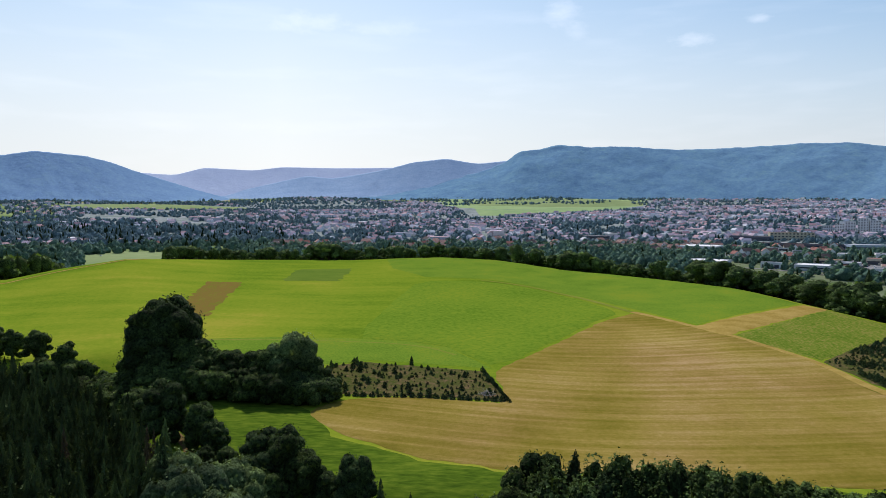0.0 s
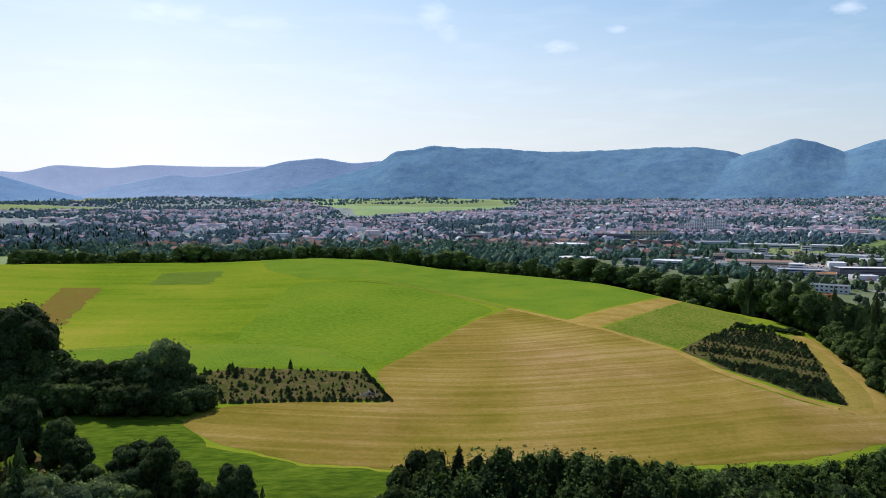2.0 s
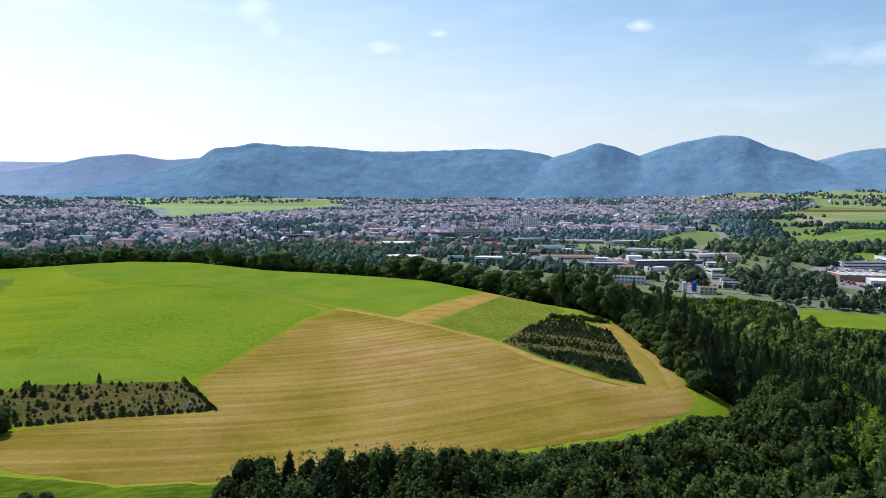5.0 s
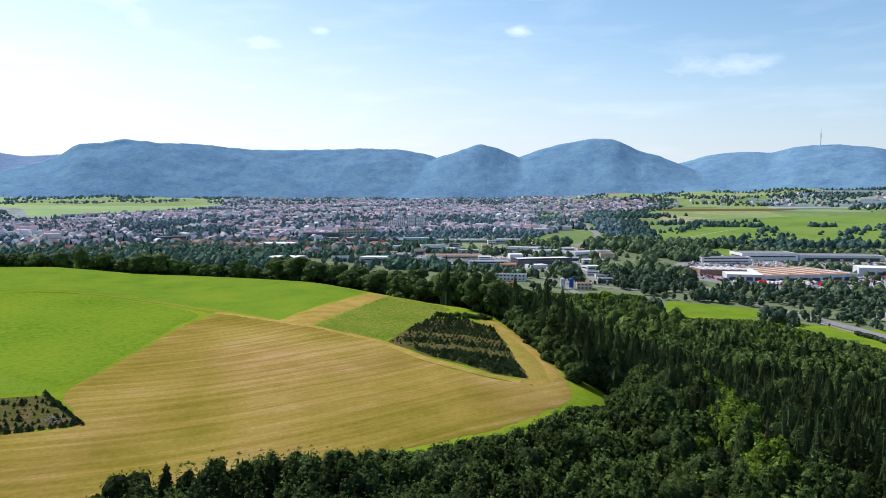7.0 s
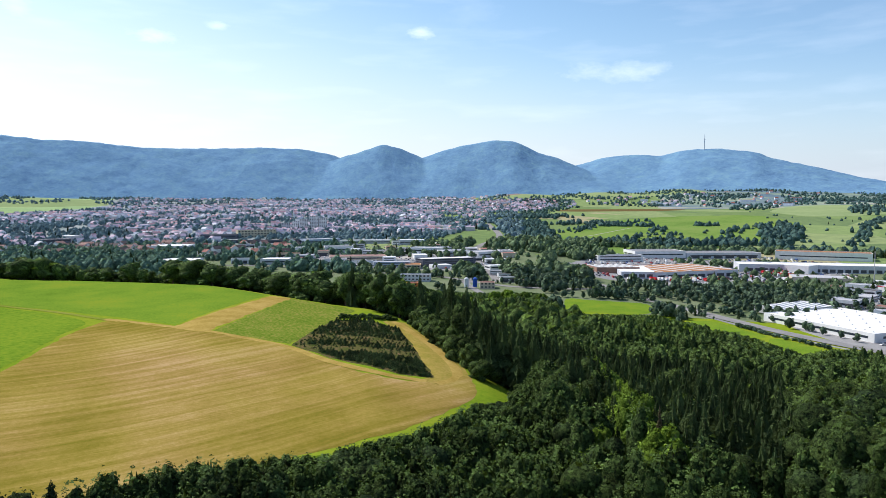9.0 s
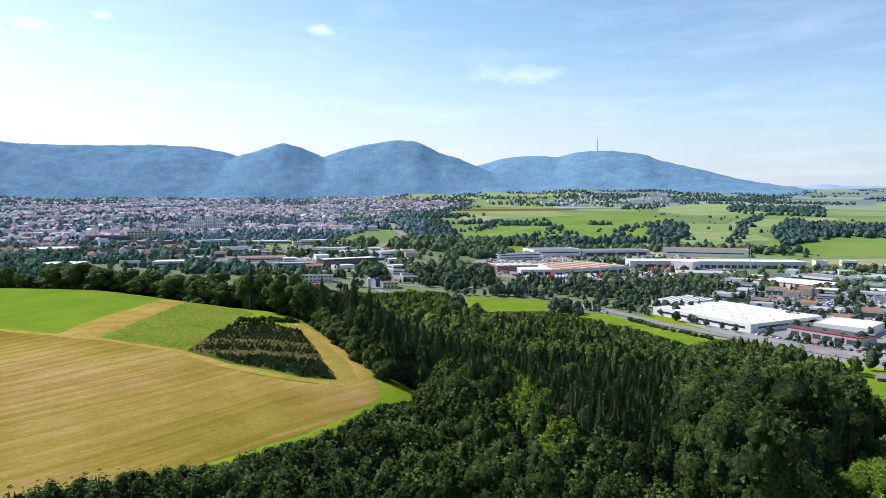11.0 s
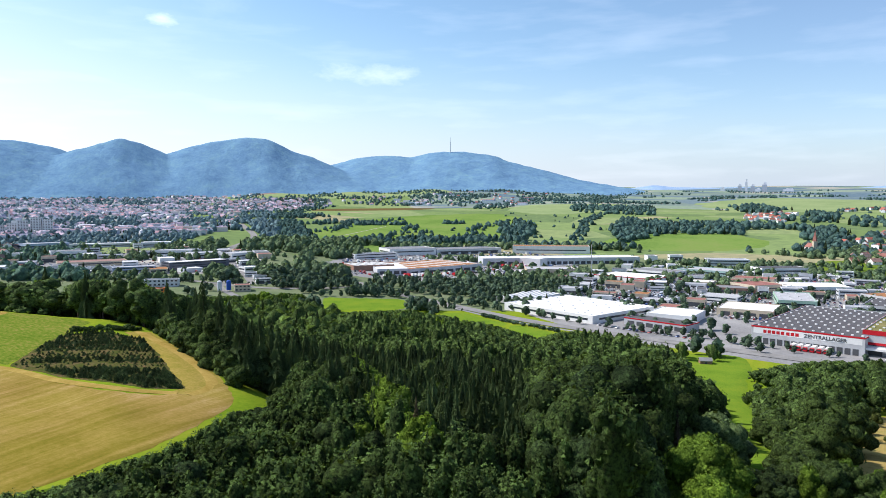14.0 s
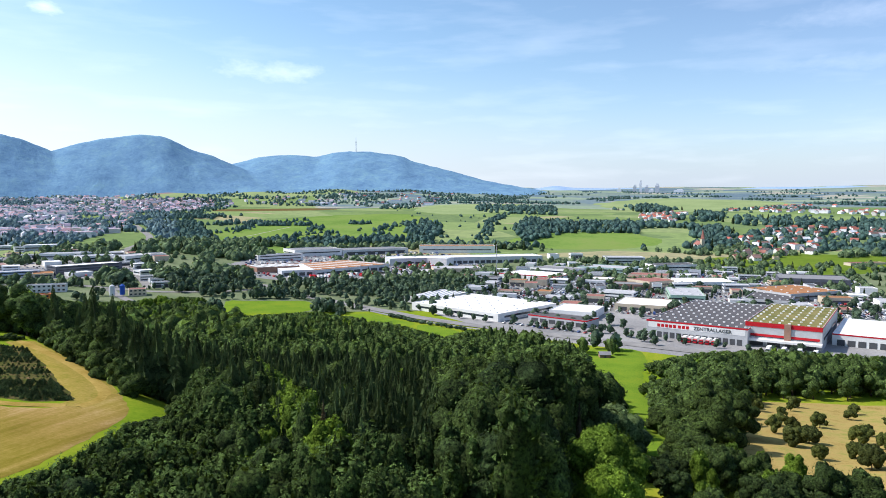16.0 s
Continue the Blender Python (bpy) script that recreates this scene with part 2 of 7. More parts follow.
STRAWPATH = surface("dry_track", (0.27, 0.19, 0.04), (0.42, 0.3, 0.09), 0.15, 1.3, bump=0.4)
ORCHARD = surface("dry_orchard_grass", (0.22, 0.165, 0.045), (0.38, 0.28, 0.1), 0.1, 1.5, bump=0.5, third=(0.2, 0.23, 0.05))
def make_farmland(name, cols):
    """Patchwork of meadows, pasture and ripe corn, field by field."""
    m, tree, b = material(name, 0.95, 0.0)
    at = node(tree, "ShaderNodeMapping", i_0=place(tree), i_2=(0, 0, 0.6), i_3=(0.0075, 0.0042, 0.0)).outputs[0]
    cell = node(tree, "ShaderNodeTexVoronoi", i_0=at)
    cell.inputs["Scale"].default_value = 1.0
    pick = node(tree, "ShaderNodeSeparateColor", i_0=cell.outputs["Color"]).outputs[0]
    n = node(tree, "ShaderNodeValToRGB", i_0=pick)
    n.color_ramp.interpolation = "CONSTANT"
    while len(n.color_ramp.elements) < len(cols):
        n.color_ramp.elements.new(0.5)
    for el, (pos, col) in zip(n.color_ramp.elements, cols):
        el.position, el.color = pos, (*col, 1)
    fine = ramp(tree, speckle(tree, place(tree), 0.05, 5, 0.65), [(0.3, (0.78, 0.8, 0.85)), (0.7, (1.15, 1.12, 1.05))])
    tree.links.new(blend(tree, 1.0, n.outputs[0], fine, "MULTIPLY"), b.inputs["Base Color"])
    return m


# field colours carry painted haze, bluest on the plain
HAZED_FARMLAND = make_farmland("farmland", [(0.0, (0.16, 0.23, 0.09)), (0.22, (0.21, 0.285, 0.115)), (0.45, (0.15, 0.215, 0.095)), (0.62, (0.24, 0.3, 0.135)), (0.8, (0.33, 0.31, 0.18)), (0.9, (0.185, 0.26, 0.1))])
HAZED_PLAIN = make_farmland("far_plain", [(0.0, (0.19, 0.25, 0.22)), (0.2, (0.24, 0.31, 0.23)), (0.42, (0.13, 0.19, 0.23)), (0.6, (0.36, 0.35, 0.3)), (0.72, (0.16, 0.22, 0.24)), (0.88, (0.25, 0.31, 0.24))])
VALLEY_GRASS = surface("valley_grass", (0.115, 0.16, 0.075), (0.2, 0.225, 0.14), 0.02, 0.2, bump=0)
# town ground lightened in its colour to stand in for haze
HAZED_TOWN_GROUND = surface("town_ground", (0.15, 0.2, 0.17), (0.36, 0.38, 0.39), 0.02, 0.15, bump=0)
YARD = surface("yard_paving", (0.2, 0.2, 0.205), (0.34, 0.335, 0.33), 0.02, 0.6, bump=0.1)
ASPHALT = surface("asphalt", (0.2, 0.198, 0.195), (0.3, 0.29, 0.28), 0.08, 1.2, bump=0.1)
GRAVEL = surface("gravel", (0.35, 0.33, 0.29), (0.5, 0.47, 0.42), 0.3, 3, bump=0.3)
BARK = surface("bark", (0.05, 0.035, 0.025), (0.13, 0.1, 0.075), 1.0, 8, bump=0.6)
LEAF = foliage("broad_leaves", (0.015, 0.023, 0.013), (0.12, 0.184, 0.058), (0.88, 0.92, 0.9), holes=0.47, grain=4.4)
LEAF_POPLAR = foliage("poplar_leaves", (0.015, 0.023, 0.013), (0.091, 0.147, 0.048), (0.88, 0.92, 0.9), holes=0.47, grain=5.0)
LEAF_LIGHT = foliage("light_leaves", (0.045, 0.09, 0.012), (0.235, 0.355, 0.058), (0.85, 0.9, 0.8), holes=0.49, grain=4.6)
LEAF_SILVER = foliage("willow_leaves", (0.05, 0.075, 0.03), (0.24, 0.31, 0.14), (0.85, 0.95, 0.9), holes=0.48, grain=5.0)
NEEDLE = foliage("spruce_needles", (0.012, 0.021, 0.012), (0.085, 0.125, 0.055), (0.8, 0.82, 0.85), 0.18, holes=0.47, grain=3.4, stretch=(1, 1, 0.8))
LEAF_DRY = foliage("dry_spruce_twigs", (0.045, 0.038, 0.025), (0.12, 0.1, 0.07), (0.8, 0.8, 0.8), 0.15, holes=0.5, grain=3.2)
SOLID = {}


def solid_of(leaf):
    """The inside of a crown: the same leaves, packed, with shade between clumps put in the colour."""
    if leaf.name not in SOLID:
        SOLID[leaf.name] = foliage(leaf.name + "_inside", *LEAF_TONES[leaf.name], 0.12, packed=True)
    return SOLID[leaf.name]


# town leaves paled and blued: distance haze put into the leaf colour
LEAF_FAR_HAZED = foliage("far_leaves", (0.105, 0.182, 0.21), (0.3, 0.435, 0.45), (0.92, 0.94, 1.0), 0.15)

# brighter copy of the broad leaves: sunlight painted into the colour
LEAF_SLOPE_LIT = foliage("slope_leaves", (0.019, 0.031, 0.019), (0.175, 0.268, 0.084), (0.88, 0.92, 0.9), holes=0.47, grain=4.4)
# valley and side country: lighter, bluer leaves with haze in their colour
LEAF_VALLEY_HAZED = foliage("valley_leaves", (0.042, 0.074, 0.058), (0.212, 0.3, 0.18), (0.9, 0.93, 0.95), 0.15)
LEAF_SIDE_HAZED = foliage("side_country_leaves", (0.05, 0.104, 0.098), (0.185, 0.305, 0.25), (0.9, 0.93, 0.97), 0.15)
LEAF_FRUIT = foliage("fruit_tree_leaves", (0.03, 0.042, 0.014), (0.19, 0.225, 0.07), (0.9, 0.92, 0.9), holes=0.5, grain=4.4)


def make_stubble():
    m, tree, b = material("stubble", 0.95, 0.0)
    at = place(tree)
    row = node(tree, "ShaderNodeAttribute", attribute_name="row").outputs["Fac"]
    xyz = node(tree, "ShaderNodeSeparateXYZ", i_0=at)
    along = node(tree, "ShaderNodeCombineXYZ", i_0=maths(tree, "MULTIPLY", row, 0.5), i_1=maths(tree, "MULTIPLY", xyz.outputs[0], 0.012), i_2=maths(tree, "MULTIPLY", xyz.outputs[1], 0.012))
    streak = maths(tree, "MULTIPLY", maths(tree, "SUBTRACT", speckle(tree, along.outputs[0], 1.0, 5, 0.72), 0.5), 0.44)
    swath = maths(tree, "MULTIPLY", maths(tree, "SINE", maths(tree, "MULTIPLY", row, 2 * math.pi / 5.2)), 0.022)
    streak = maths(tree, "ADD", streak, maths(tree, "MULTIPLY", swath, maths(tree, "ADD", speckle(tree, at, 0.03, 3), 0.4)))
    fac = maths(tree, "ADD", maths(tree, "ADD", maths(tree, "MULTIPLY", speckle(tree, at, 0.018, 5, 0.6), 0.76),
                maths(tree, "MULTIPLY", speckle(tree, at, 0.9, 5, 0.75), 0.3)), streak)
    col = ramp(tree, fac, [(0.33, (0.132, 0.12, 0.018)), (0.44, (0.192, 0.151, 0.03)), (0.56, (0.274, 0.2, 0.06)), (0.7, (0.39, 0.28, 0.132))])
    # weathered straw, redder in drifts
    col = blend(tree, 1.0, col, ramp(tree, speckle(tree, at, 0.02, 4, 0.6), [(0.42, (1.04, 1.07, 0.82)), (0.62, (1.06, 1.0, 0.98))]), "MULTIPLY")
    tree.links.new(col, b.inputs["Base Color"])
    bumped(tree, b, speckle(tree, at, 2.5, 3), 0.5, 0.2)
    return m


STUBBLE = make_stubble()


def make_hazed_mountain_wood():
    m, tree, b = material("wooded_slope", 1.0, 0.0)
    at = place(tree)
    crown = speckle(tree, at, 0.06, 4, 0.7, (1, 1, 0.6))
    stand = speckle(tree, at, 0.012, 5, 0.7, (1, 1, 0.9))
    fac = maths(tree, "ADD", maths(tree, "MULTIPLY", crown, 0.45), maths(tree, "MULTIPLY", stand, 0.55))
    col = ramp(tree, fac, HAZED_MOUNTAIN_RAMP)
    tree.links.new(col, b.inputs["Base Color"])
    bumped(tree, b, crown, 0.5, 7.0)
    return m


# the blue of these slopes is distance haze painted into the base colour
HAZED_MOUNTAIN_RAMP = [(0.36, (0.115, 0.22, 0.355)), (0.47, (0.144, 0.268, 0.408)), (0.55, (0.166, 0.303, 0.428)), (0.66, (0.196, 0.35, 0.425))]
MOUNTAIN = make_hazed_mountain_wood()
# west, far and middle ridges: paler, with more haze in the colour
HAZED_MOUNTAIN_RAMP = [(0.34, (0.155, 0.262, 0.43)), (0.48, (0.19, 0.315, 0.495)), (0.56, (0.21, 0.342, 0.505)), (0.68, (0.235, 0.375, 0.5))]
MOUNTAIN_PALE = make_hazed_mountain_wood()
HAZED_MOUNTAIN_RAMP = [(0.36, (0.42, 0.5, 0.68)), (0.64, (0.5, 0.58, 0.74))]
MOUNTAIN_FAR = make_hazed_mountain_wood()
HAZED_MOUNTAIN_RAMP = [(0.38, (0.25, 0.37, 0.55)), (0.62, (0.33, 0.45, 0.62))]
MOUNTAIN_MID = make_hazed_mountain_wood()
# meadow green paled: haze at the mountain foot painted in
HAZED_FOOT_MEADOW = surface("foothill_meadow", (0.23, 0.34, 0.16), (0.33, 0.43, 0.2), 0.004, 0.05, bump=0)
# ---------- building helpers ----------
def mesh_object(name, verts, faces, mats, parent=None, smooth=False, face_mats=None):
    me = bpy.data.meshes.new(name)
    me.from_pydata(verts if isinstance(verts, list) else verts.tolist(), [], faces if isinstance(faces, list) else faces.tolist())
    for m in mats if isinstance(mats, (list, tuple)) else [mats]:
        me.materials.append(m)
    if face_mats is not None:
        me.polygons.foreach_set("material_index", face_mats)
    if smooth:
        me.polygons.foreach_set("use_smooth", [True] * len(me.polygons))
    me.update()
    ob = new(name, me)
    ob.parent = parent
    return ob


def structure(ob, label, category):
    return tagged(ob, label, category, kind="structure")


def inside(poly, x, y):
    """Which of the points lie in the polygon."""
    x, y = np.asarray(x, float), np.asarray(y, float)
    hit = np.zeros(x.shape, bool)
    n = len(poly)
    for i in range(n):
        (x0, y0), (x1, y1) = poly[i], poly[(i + 1) % n]
        if y0 == y1:
            continue
        cross = ((y0 > y) != (y1 > y)) & (x < (x1 - x0) * (y - y0) / (y1 - y0) + x0)
        hit ^= cross
    return hit


def rounded(poly, turns=2):
    """Corner-cut outline, for field edges that bend."""
    for _ in range(turns):
        out = []
        for i in range(len(poly)):
            (x0, y0), (x1, y1) = poly[i], poly[(i + 1) % len(poly)]
            out += [(0.8 * x0 + 0.2 * x1, 0.8 * y0 + 0.2 * y1), (0.2 * x0 + 0.8 * x1, 0.2 * y0 + 0.8 * y1)]
        poly = out
    return poly


def way_distance(line, x, y):
    best = np.full(np.shape(x), 1e9)
    for (x0, y0), (x1, y1) in zip(line, line[1:]):
        u = np.clip(((x - x0) * (x1 - x0) + (y - y0) * (y1 - y0)) / ((x1 - x0) ** 2 + (y1 - y0) ** 2), 0, 1)
        best = np.minimum(best, np.hypot(x - x0 - u * (x1 - x0), y - y0 - u * (y1 - y0)))
    return best


def draped(name, poly, step, lift, mat, label, category, rows=None, ragged=0.0):
    """A field or a yard: the outline filled with triangles that follow the ground."""
    from mathutils.geometry import delaunay_2d_cdt
    edge = []
    for i in range(len(poly)):
        (x0, y0), (x1, y1) = poly[i], poly[(i + 1) % len(poly)]
        n = max(1, int(math.hypot(x1 - x0, y1 - y0) / step))
        for k in range(n):
            px, py = x0 + (x1 - x0) * k / n, y0 + (y1 - y0) * k / n
            if ragged:
                px += ragged * noise.noise((px * 0.21, py * 0.21, 3.0)) * 2
                py += ragged * noise.noise((px * 0.21, py * 0.21, 9.0)) * 2
            edge.append((px, py))
    px, py = np.array(poly).T
    gx, gy = np.meshgrid(np.arange(px.min(), px.max(), step), np.arange(py.min(), py.max(), step))
    gx, gy = gx.ravel(), gy.ravel()
    keep = inside(edge, gx, gy)
    gx, gy = gx[keep], gy[keep]
    far = way_distance(edge + edge[:1], gx, gy) > step * 0.4
    pts = [Vector(p) for p in edge] + [Vector(p) for p in zip(gx[far], gy[far])]
    n = len(edge)
    v, _, f, *_ = delaunay_2d_cdt(pts, [], [list(range(n))], 1, 0.001)
    vx, vy = np.array([p.x for p in v]), np.array([p.y for p in v])
    rim = way_distance(edge + edge[:1], vx, vy) < 0.05
    vz = ground_z(vx, vy) + np.where(rim, 0.03, lift)
    ob = mesh_object(name, np.stack([vx, vy, vz], 1), [list(q) for q in f], mat, smooth=True)
    if rows is not None:
        d = rows(vx, vy)
        layer = ob.data.attributes.new("row", "FLOAT", "POINT")
        layer.data.foreach_set("value", d.astype(np.float32))
    return structure(ob, label, category)


def ribbon(name, line, width, lift, mat, label, category, step=8.0):
    """A road or track: a strip along a line that follows the ground."""
    pts = [Vector(p) for p in line]
    for _ in range(2):
        out = [pts[0]]
        for p, q in zip(pts, pts[1:]):
            out += [p.lerp(q, 0.25), p.lerp(q, 0.75)]
        pts = out + [pts[-1]]
    fine = []
    for p, q in zip(pts, pts[1:]):
        n = max(1, int((q - p).length / step))
        fine += [p.lerp(q, k / n) for k in range(n)]
    fine.append(pts[-1])
    verts, faces = [], []
    for i, p in enumerate(fine):
        d = (fine[min(i + 1, len(fine) - 1)] - fine[max(i - 1, 0)]).normalized()
        side = Vector((-d.y, d.x)) * width / 2
        for s in (1, 0, -1):
            c = p + side * s
            verts.append((c.x, c.y, z_at(c.x, c.y) + (lift if s == 0 else min(lift, 0.1) if width < 6 or mat not in (ASPHALT, GRAVEL) else lift)))
        if i:
            k = 3 * i
            faces += [(k - 3, k - 2, k + 1, k), (k - 2, k - 1, k + 2, k + 1)]
    return structure(mesh_object(name, verts, faces, mat, smooth=True), label, category)


# ---------- the ground: one sheet out to the horizon ----------
def make_ground():
    az = np.concatenate([np.arange(-180, -40, 4.0), np.arange(-40, 110, 0.4), np.arange(110, 180, 4.0)])
    rr = 12 * 1.028 ** np.arange(0, 218)
    rr = np.append(rr[rr < 4880], 4890)
    A, Rr = np.meshgrid(np.radians(az), rr)
    X, Y = Rr * np.sin(A), Rr * np.cos(A)
    Z = ground_z(X, Y)
    verts = np.stack([X.ravel(), Y.ravel(), Z.ravel()], 1)
    n, m = len(az), len(rr)
    i, j = np.meshgrid(np.arange(m - 1), np.arange(n), indexing="ij")
    k = (j + 1) % n
    faces = np.stack([i * n + j, (i + 1) * n + j, (i + 1) * n + k, i * n + k], -1).reshape(-1, 4).tolist()
    verts = np.vstack([verts, [[0, 0, z_at(0.0, 1.0)]]])
    faces += [(len(verts) - 1, q, (q + 1) % n) for q in range(n)]
    faces = [f[::-1] for f in faces]
    structure(mesh_object("ground", verts, faces, GRASS, smooth=True), "rolling green grassland of a wide valley", "ground")


make_ground()


# ---------- wooded mountains on the skyline ----------
def mountain(name, crest, base_r, top_r, foot_el, mat, label, seed, rough=1.0):
    """A ridge by bearing and height of its skyline in degrees above eye level, rising from base_r to top_r metres."""
    c = np.array(crest)
    az = np.arange(c[0, 0], c[-1, 0] + 0.01, 0.1)
    el = np.interp(az, c[:, 0], c[:, 1])
    if len(az) > 9:
        pad = np.pad(el, 4, mode="edge")
        el = np.convolve(pad, np.ones(9) / 9, "valid")
    steps = np.concatenate([np.linspace(0, 1, 56), [1.03, 1.10, 1.22]])
    verts = []
    for s in steps:
        for k in range(len(az)):
            a = radians(az[k])
            u = min(s, 1.0)
            # spurs and gullies run down the slope
            spur = noise.noise((az[k] * 0.55 + seed, u * 1.2, seed)) * 0.5 + noise.noise((az[k] * 1.3 + u * 1.5 + seed, u * 4.0, seed + 4)) * 0.16
            lift = u ** 1.15 * (1 + 0.35 * spur * math.sin(math.pi * u))
            r = base_r + (top_r - base_r) * s + 120 * spur * math.sin(math.pi * u)
            foot = z_at(base_r * math.sin(a), base_r * math.cos(a)) - 14
            top = EYE_Z + top_r * math.tan(radians(el[k]))
            z = foot + (top - foot) * lift
            if s > 1.0:
                z = top - (s - 1) * 900
            p = (r * math.sin(a), r * math.cos(a))
            tree_top = noise.noise((p[0] * 0.06, p[1] * 0.06, seed)) * 4.5 + noise.noise((p[0] * 0.16, p[1] * 0.16, seed)) * 2.5
            verts.append((p[0], p[1], z + 0.4 * rough * tree_top * min(1, 8 * u)))
    n = len(az)
    faces = [(i * n + j, i * n + j + 1, (i + 1) * n + j + 1, (i + 1) * n + j) for i in range(len(steps) - 1) for j in range(n - 1)]
    return structure(mesh_object(name, verts, faces, mat, smooth=True), label, "mountain")


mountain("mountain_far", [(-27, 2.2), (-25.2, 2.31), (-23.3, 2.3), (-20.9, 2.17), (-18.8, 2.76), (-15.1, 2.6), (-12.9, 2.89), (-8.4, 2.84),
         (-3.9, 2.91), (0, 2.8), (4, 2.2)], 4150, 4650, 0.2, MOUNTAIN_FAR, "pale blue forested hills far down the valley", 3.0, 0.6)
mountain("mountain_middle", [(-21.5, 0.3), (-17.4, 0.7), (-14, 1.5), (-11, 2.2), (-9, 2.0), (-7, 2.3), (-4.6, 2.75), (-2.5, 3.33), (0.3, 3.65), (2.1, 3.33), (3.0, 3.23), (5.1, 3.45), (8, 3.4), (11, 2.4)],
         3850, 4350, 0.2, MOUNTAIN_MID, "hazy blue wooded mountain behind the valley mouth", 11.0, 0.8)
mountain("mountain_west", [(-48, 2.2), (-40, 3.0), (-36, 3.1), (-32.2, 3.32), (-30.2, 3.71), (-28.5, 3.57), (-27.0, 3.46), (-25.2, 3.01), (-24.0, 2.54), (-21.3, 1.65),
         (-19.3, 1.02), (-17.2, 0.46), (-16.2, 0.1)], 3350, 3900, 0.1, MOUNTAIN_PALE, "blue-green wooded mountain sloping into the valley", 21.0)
# the range above the town: table mountain, two domes and the summit with the mast, grown into one
RANGE = [
    ([(-9, 0.35), (-5, 0.8), (-1.1, 1.63), (3.0, 2.55), (5.1, 3.32), (6.2, 4.25), (8.1, 4.38), (9.2, 4.73), (12.1, 4.46), (14.2, 4.51), (18.5, 4.15), (22.5, 4.17), (27.0, 4.36), (30.2, 4.27), (32.3, 3.96), (33.4, 3.6), (36, 2.9), (40, 1.5), (43, 0.4)], 3500, 4200),
    ([(28, 0.4), (31, 2.6), (33.4, 3.74), (34.8, 4.15), (36.6, 4.78), (38.0, 4.51), (39.9, 3.7), (42, 2.6), (45, 1.2), (47, 0.4)], 3450, 4020),
    ([(36.5, 0.4), (38.5, 2.9), (39.9, 3.72), (42.6, 4.57), (45.7, 5.1), (47.5, 4.98), (49.3, 4.04), (50.6, 3.71), (52.3, 2.95), (55, 1.9), (58, 0.9), (60, 0.3)], 3450, 4050),
    ([(47, 0.3), (49.5, 2.2), (52.3, 2.98), (54.4, 3.59), (56.0, 3.77), (58.0, 3.76), (58.8, 3.62), (60.4, 4.07), (63.0, 4.13), (65.6, 3.78), (66.5, 3.35), (69.7, 2.56), (72.5, 1.78), (76.2, 1.1), (79, 0.6)], 3600, 4350),
]


def make_range():
    az = np.arange(-9, 79.01, 0.11)
    rr = np.concatenate([np.arange(3380, 4400, 19.0), [4440, 4520, 4650, 4800]])
    A, R = np.meshgrid(az, rr)
    X, Y = R * np.sin(np.radians(A)), R * np.cos(np.radians(A))
    spur, fine = np.zeros(A.shape), np.zeros(A.shape)
    for i in range(A.shape[0]):
        for j in range(A.shape[1]):
            x, y = X[i, j], Y[i, j]
            warp = noise.noise((x * 0.0011, y * 0.0011, 3.0)) * 260
            spur[i, j] = 1 - 2.2 * abs(noise.noise(((x + warp) * 0.0021, (y - warp) * 0.0012, 8.0))) + 1.1 * noise.noise((x * 0.0058, y * 0.0045, 5.0))
            fine[i, j] = noise.noise((x * 0.05, y * 0.05, 1.0)) * 1.6 + noise.noise((x * 0.017, y * 0.017, 2.0)) * 4.0
    foot = ground_z(X, Y) - 16
    Z, low = foot.copy(), np.zeros(A.shape)
    for crest, base, top in RANGE:
        c = np.array(crest)
        el = np.interp(az, c[:, 0], c[:, 1], left=-2, right=-2)
        el = np.convolve(np.pad(el, 4, mode="edge"), np.ones(9) / 9, "valid")
        peak = (EYE_Z + top * np.tan(np.radians(el)))[None, :]
        u = np.clip((R - base) / (top - base), 0, 1)
        rise = u ** 0.95 * (1 + 0.07 * (spur - 0.45) * np.sin(np.pi * u) ** 0.8)
        z = foot + (peak - foot) * rise - np.maximum(R - top, 0) * 0.9
        k = 10.0
        h = np.clip(0.5 + 0.5 * (z - Z) / k, 0, 1)
        Z, low = Z * (1 - h) + z * h + k * h * (1 - h), np.where(z > Z, u, low)
    Z += fine * np.clip(low * 6, 0, 1)
    n = len(az)
    verts = np.stack([X.ravel(), Y.ravel(), Z.ravel()], 1)
    i, j = np.meshgrid(np.arange(len(rr) - 1), np.arange(n - 1), indexing="ij")
    faces = np.stack([i * n + j, i * n + j + 1, (i + 1) * n + j + 1, (i + 1) * n + j], -1).reshape(-1, 4)
    open_land = (low[:-1, :-1] < 0.13 + 0.08 * spur[:-1, :-1]) & (np.vectorize(lambda x, y: noise.noise((x * 0.006, y * 0.006, 14.0)))(X[:-1, :-1], Y[:-1, :-1]) > 0.6)
    structure(mesh_object("mountain_range", verts, faces, [MOUNTAIN, HAZED_FOOT_MEADOW], smooth=True, face_mats=np.where(open_land, 1, 0).ravel()), "long wooded mountain range with rounded summits above the town", "mountain")


make_range()
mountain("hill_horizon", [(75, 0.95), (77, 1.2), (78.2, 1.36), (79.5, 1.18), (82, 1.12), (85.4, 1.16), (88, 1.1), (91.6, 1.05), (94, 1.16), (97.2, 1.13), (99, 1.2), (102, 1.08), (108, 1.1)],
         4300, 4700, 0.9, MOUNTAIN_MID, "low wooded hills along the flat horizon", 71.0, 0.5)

# ---------- fields, tracks, meadows ----------
VERGE_NORTH = [(542, 302), (562, 288), (538, 250), (528, 226), (506, 228), (508, 262)]
VERGE_SOUTH = [(526, 224), (514, 186), (466, 160), (474, 192), (500, 214)]


